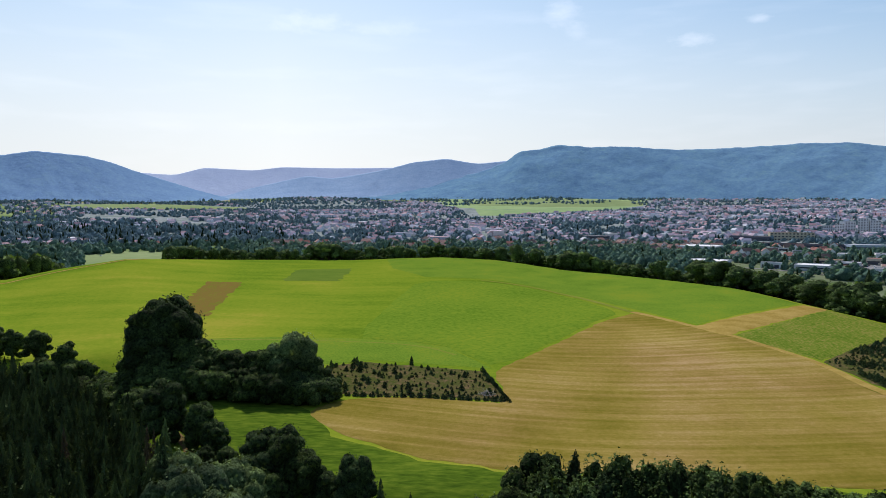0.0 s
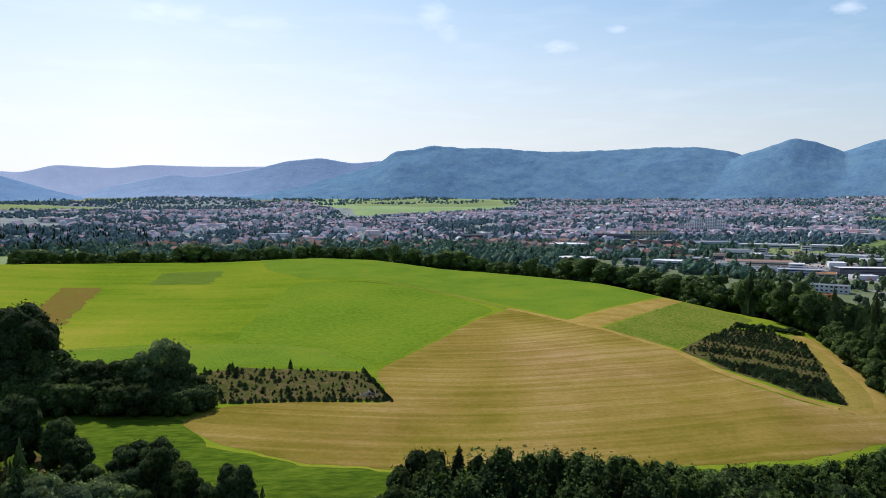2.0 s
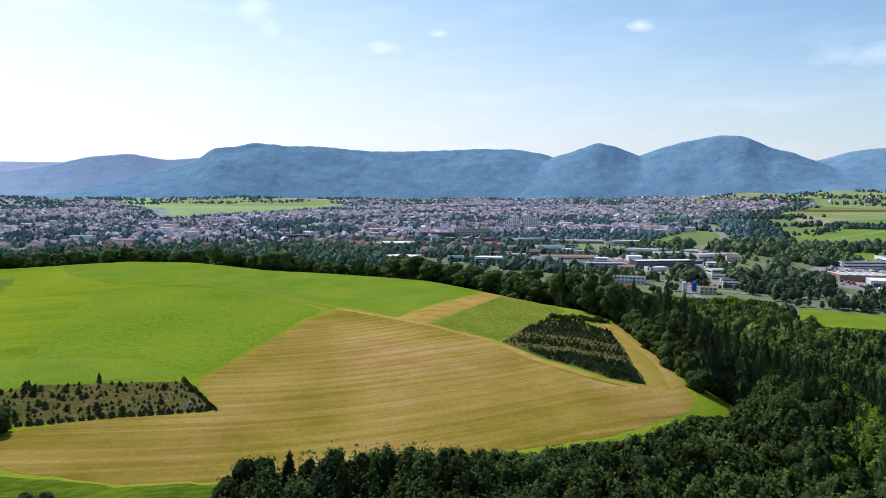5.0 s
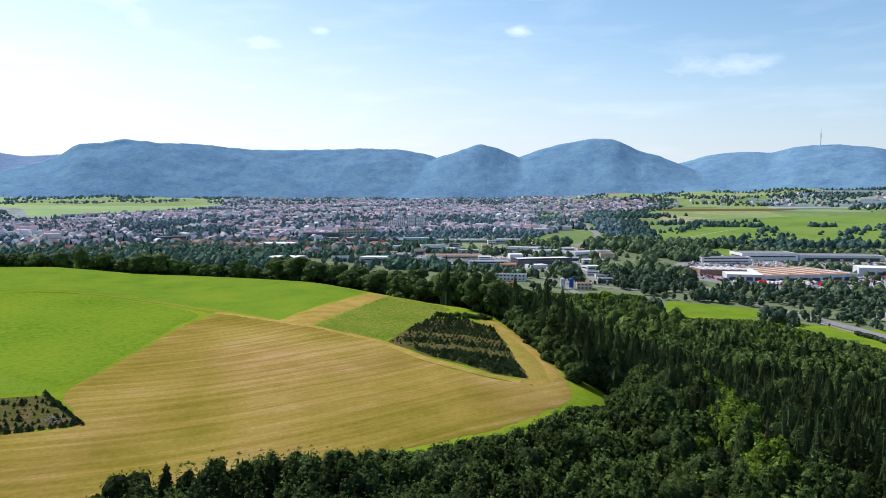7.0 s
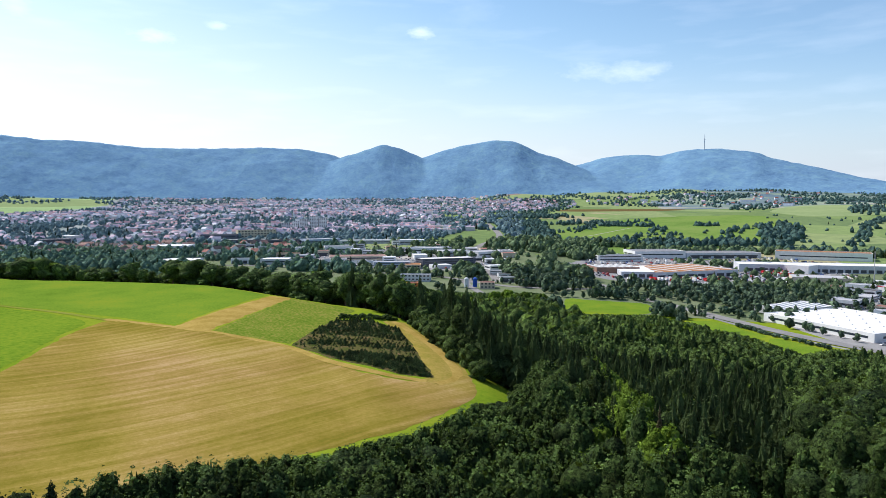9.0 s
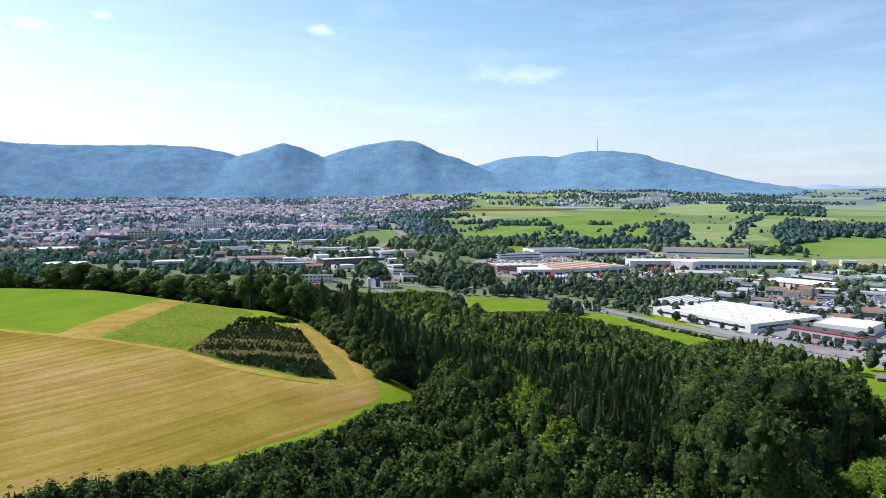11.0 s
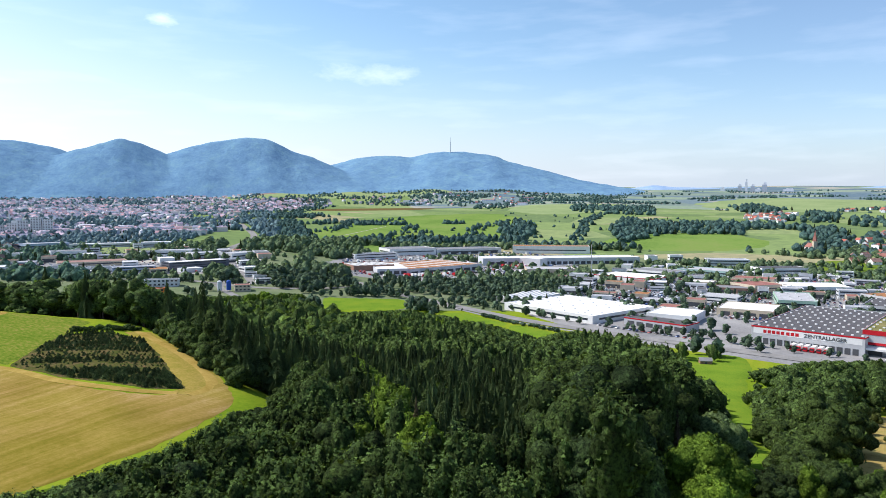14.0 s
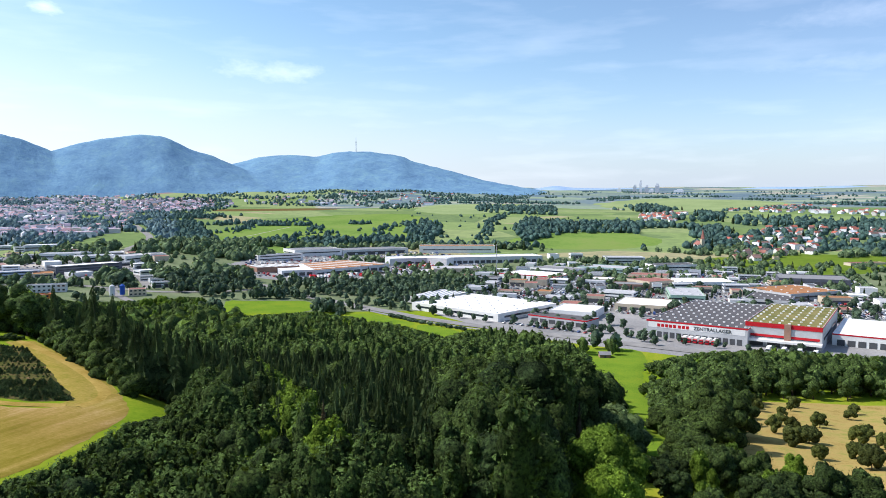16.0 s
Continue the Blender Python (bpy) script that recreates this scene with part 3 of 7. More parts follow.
STUBBLE_AREA = rounded([(-28, 156), (-21, 147), (-14, 142), (-3, 134), (14, 128), (34, 125), (54, 122), (72, 119), (83, 118.5), (93, 119.5), (101, 121.5), (116, 127.5), (127, 132), (135, 138), (141, 145), (146, 153),
                        (133, 152), (124, 148), (115, 159), (112, 180), (113, 203), (106, 223), (94, 253), (82, 283), (77, 283), (62, 268), (44, 239), (21, 204), (15, 195), (18, 167),
                        (3, 171), (-11, 173), (-24, 171), (-30, 163)], 1)


def harvest_row(x, y):
    """Harvest lines sweep round the hill in wide arcs, along the lower edge of the field."""
    return 281 - np.hypot(x - 66, y - 400) + 0.8 * np.sin(x * 0.031) + 0.5 * np.sin(x * 0.05) * np.sin(y * 0.06)


draped("stubble_field", STUBBLE_AREA, 2.0, 0.25, STUBBLE, "golden mown stubble field with curved harvest lines", "field", rows=harvest_row, ragged=0.5)
draped("strip_field", [(93, 254), (158, 301), (165, 293), (101, 240)], 3.0, 0.22, STRAWPATH, "narrow strip of mown straw-coloured field", "field", ragged=0.7)
draped("small_field", [(102, 239), (164, 292), (172, 262), (171, 250), (115, 207)], 3.0, 0.22, THINCROP, "small thinly grown green field beside the straw strip", "field", ragged=0.5)
draped("nursery_ground", [(114.5, 205), (132, 222.5), (151, 236), (162, 228), (166, 212), (153, 189), (140, 167.5), (131, 150.5), (123, 158), (117, 178)], 3.0, 0.25, WEEDY_SOIL, "weedy brown soil of a young conifer nursery", "field", ragged=0.5)
draped("young_plantation_ground", [(-33, 202), (-23, 207), (12, 196), (18, 168), (4, 172), (-25, 175)], 3.0, 0.25, WEEDY_SOIL, "weedy brown soil of a young spruce plantation", "field", ragged=0.5)
draped("sorrel_patch", [(-108, 272), (-114, 322), (-121, 361), (-104, 364), (-97, 316), (-91, 270)], 2.0, 0.1, REDGRASS, "reddish dry streaks in the hay field", "field", ragged=1.2)
draped("tall_meadow", rounded([(-30, 238), (-10, 233), (3, 225), (9, 214), (17, 200), (43, 241), (61, 270), (75, 286), (65, 319), (45, 353), (20, 371), (-12, 372), (-20, 320)], 1), 4.0, 0.45, TALLGRASS, "lush taller grass on the hilltop", "meadow", ragged=0.5)
draped("mown_strip", [(-84, 232), (-57, 239), (-31, 239), (-10, 233), (3, 224), (9, 212), (15, 199), (-20, 209), (-34, 204), (-60, 200), (-84, 206)], 4.0, 0.14, MEADOW, "mown green strip above the plantation", "meadow", ragged=0.4)
draped("upper_meadow", [(84, 291), (68, 325), (47, 360), (24, 380), (-8, 388), (-30, 430), (-40, 500), (40, 490), (100, 430), (150, 330), (157, 303), (96, 258)], 5.0, 0.14, MEADOW, "smooth green meadow past the wheel track", "meadow", ragged=0.4)
ribbon("wheel_marks", [(-78, 232), (-50, 235), (-24, 233), (-5, 226), (5, 214)], 1.6, 0.2, HAYTRACK, "faint wheel marks along the mown strip", "track", 3.0)
draped("clover_patch", [(-85, 374), (-87, 422), (-55, 434), (-55, 377)], 2.0, 0.16, GREYGRASS, "darker green patch in the hay field", "field", ragged=1.5)
draped("orchard_ground", rounded([(359, -13), (378, -49), (386, -84), (392, -130), (190, -100), (170, -36), (178, -18), (186, -8), (227, -11)], 1), 5.0, 0.25, ORCHARD, "dry tan grass of an orchard", "field", ragged=1.0)
draped("meadow_corridor", rounded([(470, 92), (492, 46), (452, 34), (413, 35), (355, 27), (296, 18), (271, 11), (200, 7), (170, 8), (180, 16), (241, 22), (298, 35), (347, 47), (382, 56), (411, 66)], 1), 5.0, 0.7, MEADOW, "bright green meadow between two woods", "meadow", ragged=1.0)
draped("meadow_roadside", rounded([(524, 418), (556, 444), (564, 420), (584, 399), (601, 376), (578, 348), (540, 338), (515, 372), (498, 398)], 1), 8.0, 0.3, MEADOW, "bright green meadow beside the main road", "meadow", ragged=1.0)
draped("meadow_verge", rounded(VERGE_NORTH, 1), 6.0, 0.3, MEADOW, "green strip of grass between wood and road", "meadow", ragged=1.0)
draped("meadow_verge", rounded(VERGE_SOUTH, 1), 6.0, 0.3, MEADOW, "green strip of grass between wood and road", "meadow", ragged=1.0)
draped("meadow_below", [(-70, 170), (-40, 170), (-30, 162), (-22, 145), (-3, 133), (14, 127), (34, 124), (54, 121), (72, 117), (72, 100), (14, 98), (-20, 100), (-60, 110)], 3.0, 0.12, LOW_MEADOW, "lush bright green meadow below the stubble", "meadow", ragged=0.6)
ribbon("track_hay", [(22, 374), (47, 356), (68, 321), (80, 287)], 2.4, 0.14, HAYTRACK, "faint wheel track through the hay field", "track", 3.0)
ribbon("track_field", [(80, 287), (83, 281), (94, 254), (106, 223), (113, 203), (113, 182), (117, 161), (126, 149)], 3.4, 0.32, STRAWPATH, "dry farm track along the field edge", "track", 3.0)
ribbon("verge_wood", [(126, 146.5), (137, 149), (147, 162), (158, 185), (166, 208), (172, 224)], 9.5, 0.3, VERGE, "yellow grass verge beside the wood", "verge", 3.0)
draped("verge_nursery", [(127, 149), (131, 150.5), (140, 167.5), (153, 189), (165, 211), (168, 211), (158.5, 186), (147.5, 163), (138, 150)], 2.0, 0.29, VERGE, "straw-coloured grass between nursery and track", "verge", ragged=0.4)
ribbon("track_wood", [(127, 146), (138, 149), (148, 162.5), (158.5, 185), (166.5, 208), (172, 224)], 5.0, 0.42, STRAWPATH, "straw-coloured farm track beside the wood", "track", 3.0)
ribbon("track_crest", [(-232, 360), (-217, 392), (-194, 425), (-186, 440)], 2.2, 0.3, STRAWPATH, "pale gravel track over the hilltop", "track", 3.0)
ribbon("lane", [(-62, 152), (-55, 145), (-50, 138), (-46, 128)], 2.2, 0.3, SOIL, "pale gravel lane between trees", "track", 2.0)
# ---------- trees ----------
class Shape:
    """Quads of one material, gathered as arrays."""
    def __init__(self):
        self.v, self.f, self.m, self.n = [], [], [], 0

    def quads(self, verts, faces, inner=0):
        self.v.append(np.asarray(verts, float))
        self.f.append(np.asarray(faces, int) + self.n)
        self.m.append(np.full(len(faces), inner))
        self.n += len(verts)

    def arrays(self):
        return np.vstack(self.v), np.vstack(self.f), np.concatenate(self.m)


def fast_mesh(name, verts, quads, mats, face_mats=None, smooth=False):
    me = bpy.data.meshes.new(name)
    me.vertices.add(len(verts))
    me.vertices.foreach_set("co", np.asarray(verts, np.float32).ravel())
    me.loops.add(4 * len(quads))
    me.loops.foreach_set("vertex_index", np.asarray(quads, np.int32).ravel())
    me.polygons.add(len(quads))
    me.polygons.foreach_set("loop_start", np.arange(0, 4 * len(quads), 4, dtype=np.int32))
    for m in mats:
        me.materials.append(m)
    if face_mats is not None:
        me.polygons.foreach_set("material_index", np.asarray(face_mats, np.int32))
    me.polygons.foreach_set("use_smooth", np.full(len(quads), smooth, bool))
    me.update(calc_edges=True)
    me.validate()
    return me


def tube(shape, a, b, ra, rb, sides=6):
    a, b = np.array(a, float), np.array(b, float)
    d = (b - a) / (np.linalg.norm(b - a) + 1e-9)
    u = np.cross(d, (0.3, 1, 0.2))
    u /= np.linalg.norm(u)
    w = np.cross(d, u)
    t = np.arange(sides) * 2 * np.pi / sides
    ring = np.cos(t)[:, None] * u + np.sin(t)[:, None] * w
    k = np.arange(sides)
    shape.quads(np.vstack([a + ring * ra, b + ring * rb]), np.stack([k, (k + 1) % sides, (k + 1) % sides + sides, k + sides], 1))


def leaf_quads(shape, rng, centres, normals, size, long=1.0):
    """Leaf clumps: kite-shaped quads with a bent middle, facing roughly along the normals."""
    n = len(centres)
    normals = normals + rng.normal(0, 0.3, (n, 3))
    normals /= np.linalg.norm(normals, axis=1)[:, None] + 1e-9
    u = np.cross(normals, rng.normal(0, 1, (n, 3)))
    u /= np.linalg.norm(u, axis=1)[:, None] + 1e-9
    w = np.cross(normals, u)
    s = (size * rng.uniform(0.6, 1.35, n))[:, None]
    bend = normals * s * 0.22
    p = [centres - u * s * 0.5 * long - bend, centres + w * s * rng.uniform(0.3, 0.55, (n, 1)) + bend * 0.6,
         centres + u * s * 0.55 * long - bend, centres - w * s * rng.uniform(0.3, 0.55, (n, 1)) + bend * 0.6]
    verts = np.stack(p, 1).reshape(-1, 3)
    shape.quads(verts, np.arange(4 * n).reshape(-1, 4))


def lobe_leaves(shape, rng, lobes, count, size):
    """Leaf clumps over several egg-shaped boughs: (x, y, z, half width, half height)."""
    lobes = np.array(lobes, float)
    weight = lobes[:, 3] * (lobes[:, 3] + lobes[:, 4])
    pick = rng.choice(len(lobes), count, p=weight / weight.sum())
    d = rng.normal(0, 1, (count, 3))
    d[:, 2] = d[:, 2] * 0.9 + 0.25
    d /= np.linalg.norm(d, axis=1)[:, None]
    rad = rng.uniform(0.9, 1.1, count)
    half = lobes[pick][:, [3, 3, 4]]
    leaf_quads(shape, rng, lobes[pick, :3] + d * half * rad[:, None], d, size)


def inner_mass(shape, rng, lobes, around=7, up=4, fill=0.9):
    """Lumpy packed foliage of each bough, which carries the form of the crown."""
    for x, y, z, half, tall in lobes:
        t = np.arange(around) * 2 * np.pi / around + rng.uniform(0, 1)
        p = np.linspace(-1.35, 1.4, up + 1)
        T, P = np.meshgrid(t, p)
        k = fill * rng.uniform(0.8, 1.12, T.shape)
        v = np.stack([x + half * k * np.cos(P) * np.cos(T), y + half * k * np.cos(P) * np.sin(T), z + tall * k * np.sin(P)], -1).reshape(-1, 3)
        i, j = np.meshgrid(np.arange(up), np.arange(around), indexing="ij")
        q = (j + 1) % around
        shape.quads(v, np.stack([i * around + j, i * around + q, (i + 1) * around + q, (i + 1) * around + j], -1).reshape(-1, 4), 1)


def broadleaf(seed, height, width, clumps, size, bare=0.12, upright=0.0, trunk_sides=7):
    """Trunk with limbs, and a crown of boughs. Returns the quads of both."""
    rng = np.random.default_rng(seed)
    wood, leaves = Shape(), Shape()
    r0 = height * 0.018 + 0.06
    fork = np.array((rng.uniform(-0.3, 0.3), rng.uniform(-0.3, 0.3), height * 0.34))
    tube(wood, (0, 0, -0.6), fork * (0.5, 0.5, 0.5), r0 * 1.3, r0, trunk_sides)
    tube(wood, fork * (0.5, 0.5, 0.5), fork, r0, r0 * 0.85, trunk_sides)
    tube(wood, fork, (fork[0] * 1.5, fork[1] * 1.5, height * 0.86), r0 * 0.8, 0.04, 5)
    lobes = []
    low = height * bare
    core = (height - low) / 2
    lobes.append((0, 0, low + core * 1.02, width * 0.37, core * 0.9))
    count = 34 if clumps > 1500 else 18 if clumps > 400 else 10 if clumps > 120 else 6 if clumps > 29 else 2
    for k in range(count):
        a = k * 2.4 + rng.uniform(-0.5, 0.5)
        u = (k + 0.5) / count
        z = low + (height - low) * (0.1 + 0.76 * u)
        reach = width * 0.5 * math.sin(math.pi * min(1, 0.24 + 0.68 * u)) ** 0.6 * rng.uniform(0.58, 0.8) * (1 - upright * 0.4)
        half = width * (rng.uniform(0.17, 0.25) if count < 30 else rng.uniform(0.12, 0.19)) * (1 - upright * 0.3)
        tall = half * (rng.uniform(0.75, 1.05) + upright * 1.4)
        p = (reach * math.cos(a), reach * math.sin(a), min(max(z, tall * 0.9), height - tall))
        lobes.append((*p, half, tall))
        if clumps > 200:
            tube(wood, fork * (1, 1, 0.85 + 0.3 * u), (p[0] * 0.8, p[1] * 0.8, p[2]), r0 * 0.4, 0.04, 4)
    inner_mass(leaves, rng, lobes, *((8, 5) if clumps > 400 else (7, 4) if clumps > 120 else (6, 3, 0.92) if clumps > 29 else (5, 3, 0.98)))
    lobe_leaves(leaves, rng, lobes, clumps, size)
    return wood.arrays(), leaves.arrays()


def spruce(seed, height, width, tiers, blades):
    """Straight trunk and drooping tiers of branches up to a pointed leader."""
    rng = np.random.default_rng(seed)
    wood, leaves = Shape(), Shape()
    tube(wood, (0, 0, -0.6), (0, 0, height * 0.6), height * 0.014 + 0.04, height * 0.006 + 0.02, 6)
    tube(wood, (0, 0, height * 0.6), (0, 0, height), height * 0.006 + 0.02, 0.012, 5)
    # skirts of branches, one above the other, each with a ragged rim that droops
    for k in range(tiers):
        u = (k + 0.2) / tiers
        z0 = height * (0.03 + 0.95 * u)
        reach = width * 0.5 * (1 - u) ** 0.8 * (0.7 + 0.3 * min(1, u * 6)) + 0.12
        step = height / tiers
        n = max(5, round(blades * (1 - 0.5 * u)))
        t = (np.arange(2 * n) + rng.uniform(-0.3, 0.3, 2 * n)) * math.pi / n + rng.uniform(0, 1)
        rim = reach * np.where(np.arange(2 * n) % 2, rng.uniform(0.38, 0.65, 2 * n), rng.uniform(0.8, 1.25, 2 * n))
        low = z0 - step * rng.uniform(0.1, 0.9, 2 * n)
        top = reach * 0.12
        v = np.vstack([np.stack([top * np.cos(t), top * np.sin(t), np.full(2 * n, min(height, z0 + step * 1.35))], 1), np.stack([rim * np.cos(t), rim * np.sin(t), low], 1)])
        i = np.arange(2 * n)
        j = (i + 1) % (2 * n)
        leaves.quads(v, np.stack([i, i + 2 * n, j + 2 * n, j], 1))
        q = rng.uniform(0, 2 * np.pi, n)
        d = reach * rng.uniform(0.45, 1.1, n)
        c = np.stack([d * np.cos(q), d * np.sin(q), z0 + step * (0.7 - 0.9 * d / reach) + step * rng.uniform(-0.3, 0.3, n)], 1)
        leaf_quads(leaves, rng, c, np.stack([0.7 * np.cos(q), 0.7 * np.sin(q), np.full(n, 0.9)], 1), width * 0.06 + reach * 0.15, 1.5)
    return wood.arrays(), leaves.arrays()


def far_crown(seed, height, width, pointed, loose=0):
    """Crown of a distant tree: one lumpy mass, or a ragged cone."""
    rng = np.random.default_rng(seed)
    leaves = Shape()
    n = 5 if not loose else 7
    t = np.arange(n) * 2 * np.pi / n
    rings = [(0.08, 0.4), (0.42, 0.3), (0.76, 0.14), (1.0, 0.01)] if pointed else [(0.0, 0.34), (0.28, 0.52), (0.62, 0.46), (0.96, 0.14)]
    v = [((w * width * k) * math.cos(q + i), (w * width * k) * math.sin(q + i), height * (u + e)) for i, (u, w) in enumerate(rings) for q, k, e in zip(t, rng.uniform(0.6, 1.3, n), rng.uniform(-0.1, 0.1, n))]
    f = [(n * i + j, n * i + (j + 1) % n, n * i + n + (j + 1) % n, n * i + n + j) for i in range(3) for j in range(n)]
    leaves.quads(v, f, 1)
    if loose:
        lobe_leaves(leaves, rng, [(0, 0, height * 0.5, width * (0.3 if pointed else 0.5), height * 0.5)], loose, width * 0.24)
    return leaves.arrays(), leaves.arrays()


def variants(name, make, leaf, seeds):
    """Meshes for single trees, and the bare arrays for joined ones."""
    out = []
    for s in seeds:
        wood, crown = make(s)
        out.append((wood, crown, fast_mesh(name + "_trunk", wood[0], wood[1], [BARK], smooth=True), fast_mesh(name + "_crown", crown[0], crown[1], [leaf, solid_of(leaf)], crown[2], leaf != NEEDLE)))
    return out


# near trees in fine clumps, middling and far ones in coarser clumps
def kind_of(leaf, name, make, fine, middling, coarse, full, words, tiny=None):
    return (leaf, variants(name, lambda s: make(s, *fine), leaf, (1, 2, 3, 4) if name != "spruce" else (1, 2, 3)),
            ([make(s, *middling) for s in (5, 6, 7)], [make(s, *coarse) for s in (8, 9, 10)], [make(s, *(tiny or coarse)) for s in (8, 9, 10)], [far_crown(s, full, full * (0.75 if name != 'spruce' else 0.38), name == 'spruce') for s in range(6)],
             [far_crown(s, full, full * (0.75 if name != 'spruce' else 0.38), name == 'spruce', 12) for s in range(6)]), full, words)


KINDS = {
    "broadleaf_tree": kind_of(LEAF, "broadleaf", lambda s, n, q: broadleaf(s, 18, 13, n, q, 0.03), (1100, 0.62), (230, 0.95), (90, 1.4), 18, "dark green broadleaf tree in full summer leaf", (9, 4.6)),
    "poplar_tree": kind_of(LEAF_POPLAR, "poplar", lambda s, n, q: broadleaf(s + 10, 20, 6.6, n, q, 0.02, 0.6), (900, 0.5), (230, 0.8), (80, 1.2), 20, "slim green poplar with an upright oval crown", (9, 3.0)),
    "spruce_tree": kind_of(NEEDLE, "spruce", lambda s, n, q: spruce(s + 20, 20, 7.6, n, q), (16, 9), (11, 7), (7, 5), 20, "dark spruce with drooping tiered branches"),
    "young_spruce": kind_of(NEEDLE, "young_spruce", lambda s, n, q: spruce(s + 90, 2.5, 1.7, n, q), (6, 6), (4, 5), (4, 4), 2.5, "young dark spruce planted on bare soil"),
    "light_tree": kind_of(LEAF_LIGHT, "light_tree", lambda s, n, q: broadleaf(s + 30, 15, 8, n, q, 0.05, 0.5), (700, 0.55), (160, 0.9), (40, 1.5), 15, "yellow-green broadleaf tree lit by the sun"),
    "willow_tree": kind_of(LEAF_SILVER, "willow", lambda s, n, q: broadleaf(s + 40, 11, 12, n, q, 0.02), (900, 0.55), (170, 0.9), (40, 1.5), 11, "grey-green willow with a broad soft crown"),
    "bush": kind_of(LEAF, "bush", lambda s, n, q: broadleaf(s + 50, 5, 6.5, n, q, 0.0), (420, 0.42), (125, 0.7), (30, 1.1), 5, "dense dark green bush"),
    "fruit_tree": kind_of(LEAF_FRUIT, "fruit_tree", lambda s, n, q: broadleaf(s + 60, 6, 7.0, n, q, 0.2), (420, 0.42), (150, 0.65), (40, 1.1), 6, "small gnarled fruit tree on dry grass"),
    "maple_tree": kind_of(LEAF_LIGHT, "maple", lambda s, n, q: broadleaf(s + 85, 16, 18, n, q, 0.0), (2600, 0.6), (500, 1.2), (100, 2.2), 16, "large bright green maple beside the meadow"),
    "great_oak": kind_of(LEAF, "great_oak", lambda s, n, q: broadleaf(s + 80, 25, 24, n, q, 0.0), (3400, 0.75), (600, 1.5), (200, 2.4), 25, "very large dark oak standing over the hedge"),
    "dry_spruce": kind_of(LEAF_DRY, "dry_spruce", lambda s, n, q: spruce(s + 70, 20, 4.6, n, q), (14, 6), (9, 5), (6, 5), 20, "brown dying spruce with bare twigs"),
}
rng = np.random.default_rng(7)
TREES = []


def tree(kind, x, y, height=None, spread=1.0, label=""):
    """Note a tree to be planted."""
    TREES.append((kind, float(x), float(y), height or KINDS[kind][3] * rng.uniform(0.8, 1.12), spread, label))


def plant_single(kind, x, y, height, spread, label, group):
    leaf, near, _, full, words = KINDS[kind]
    _, _, trunk, crown = near[rng.integers(len(near))]
    k = height / full
    ob = new(kind)
    ob.matrix_world = pose(x, y, z_at(x, y), 0, 0, rng.uniform(0, 360)) @ Matrix.Diagonal((k * spread, k * spread, k, 1))
    for name, me in (("trunk", trunk), ("crown", crown)):
        new(name, me).parent = ob
    tagged(ob, label or words, kind.replace("_", " "), group)


def plant_stuff(name, trees, label, coarse_set, trunks=True):
    """All trees of a far wood as one mesh."""
    groups = {}
    for kind, x, y, h, spread, _ in trees:
        groups.setdefault(kind, []).append((x, y, h, spread))
    V, Q, M, R, mats, base = [], [], [], [], [BARK], 0
    for kind, rows in groups.items():
        leaf, _, sets, full, _ = KINDS[kind]
        coarse = sets[coarse_set]
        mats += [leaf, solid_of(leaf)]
        rows = np.array(rows)
        z = ground_z(rows[:, 0], rows[:, 1])
        which = rng.integers(len(coarse), size=len(rows))
        for i, (wood, crown) in enumerate(coarse):
            at = np.where(which == i)[0]
            if not len(at):
                continue
            t = rng.uniform(0, 2 * np.pi, len(at))
            k = rows[at, 2] / full
            ks = k * rows[at, 3]
            for (v, q, inner), m in ((wood, 0), (crown, len(mats) - 2)):
                if not trunks and not m:
                    continue
                X = (v[None, :, 0] * np.cos(t)[:, None] - v[None, :, 1] * np.sin(t)[:, None]) * ks[:, None] + rows[at, 0][:, None]
                Y = (v[None, :, 0] * np.sin(t)[:, None] + v[None, :, 1] * np.cos(t)[:, None]) * ks[:, None] + rows[at, 1][:, None]
                Z = v[None, :, 2] * k[:, None] + z[at][:, None]
                V.append(np.stack([X, Y, Z], -1).reshape(-1, 3))
                Q.append((q[None] + (np.arange(len(at)) * len(v))[:, None, None]).reshape(-1, 4) + base)
                M.append(np.tile(inner + m, len(at)))
                R.append(np.full(len(inner) * len(at), leaf != NEEDLE))
                base += len(at) * len(v)
    ob = new(name, fast_mesh(name, np.vstack(V), np.vstack(Q), mats, np.concatenate(M), np.concatenate(R)))
    return tagged(ob, label, "trees", kind="stuff")


def scatter(poly, spacing, keep=1.0, jitter=0.42, avoid=()):
    """Uneven points over an area."""
    px, py = np.array(poly, float).T
    gx, gy = np.meshgrid(np.arange(px.min(), px.max(), spacing), np.arange(py.min(), py.max(), spacing * 0.9))
    gx = gx + (np.arange(gx.shape[0]) % 2)[:, None] * spacing / 2
    gx, gy = gx.ravel(), gy.ravel()
    gx, gy = gx + rng.uniform(-jitter, jitter, gx.shape) * spacing, gy + rng.uniform(-jitter, jitter, gx.shape) * spacing
    ok = inside(poly, gx, gy) & (rng.uniform(0, 1, gx.shape) < keep)
    for other in avoid:
        ok &= ~inside(other, gx, gy)
    return list(zip(gx[ok], gy[ok]))


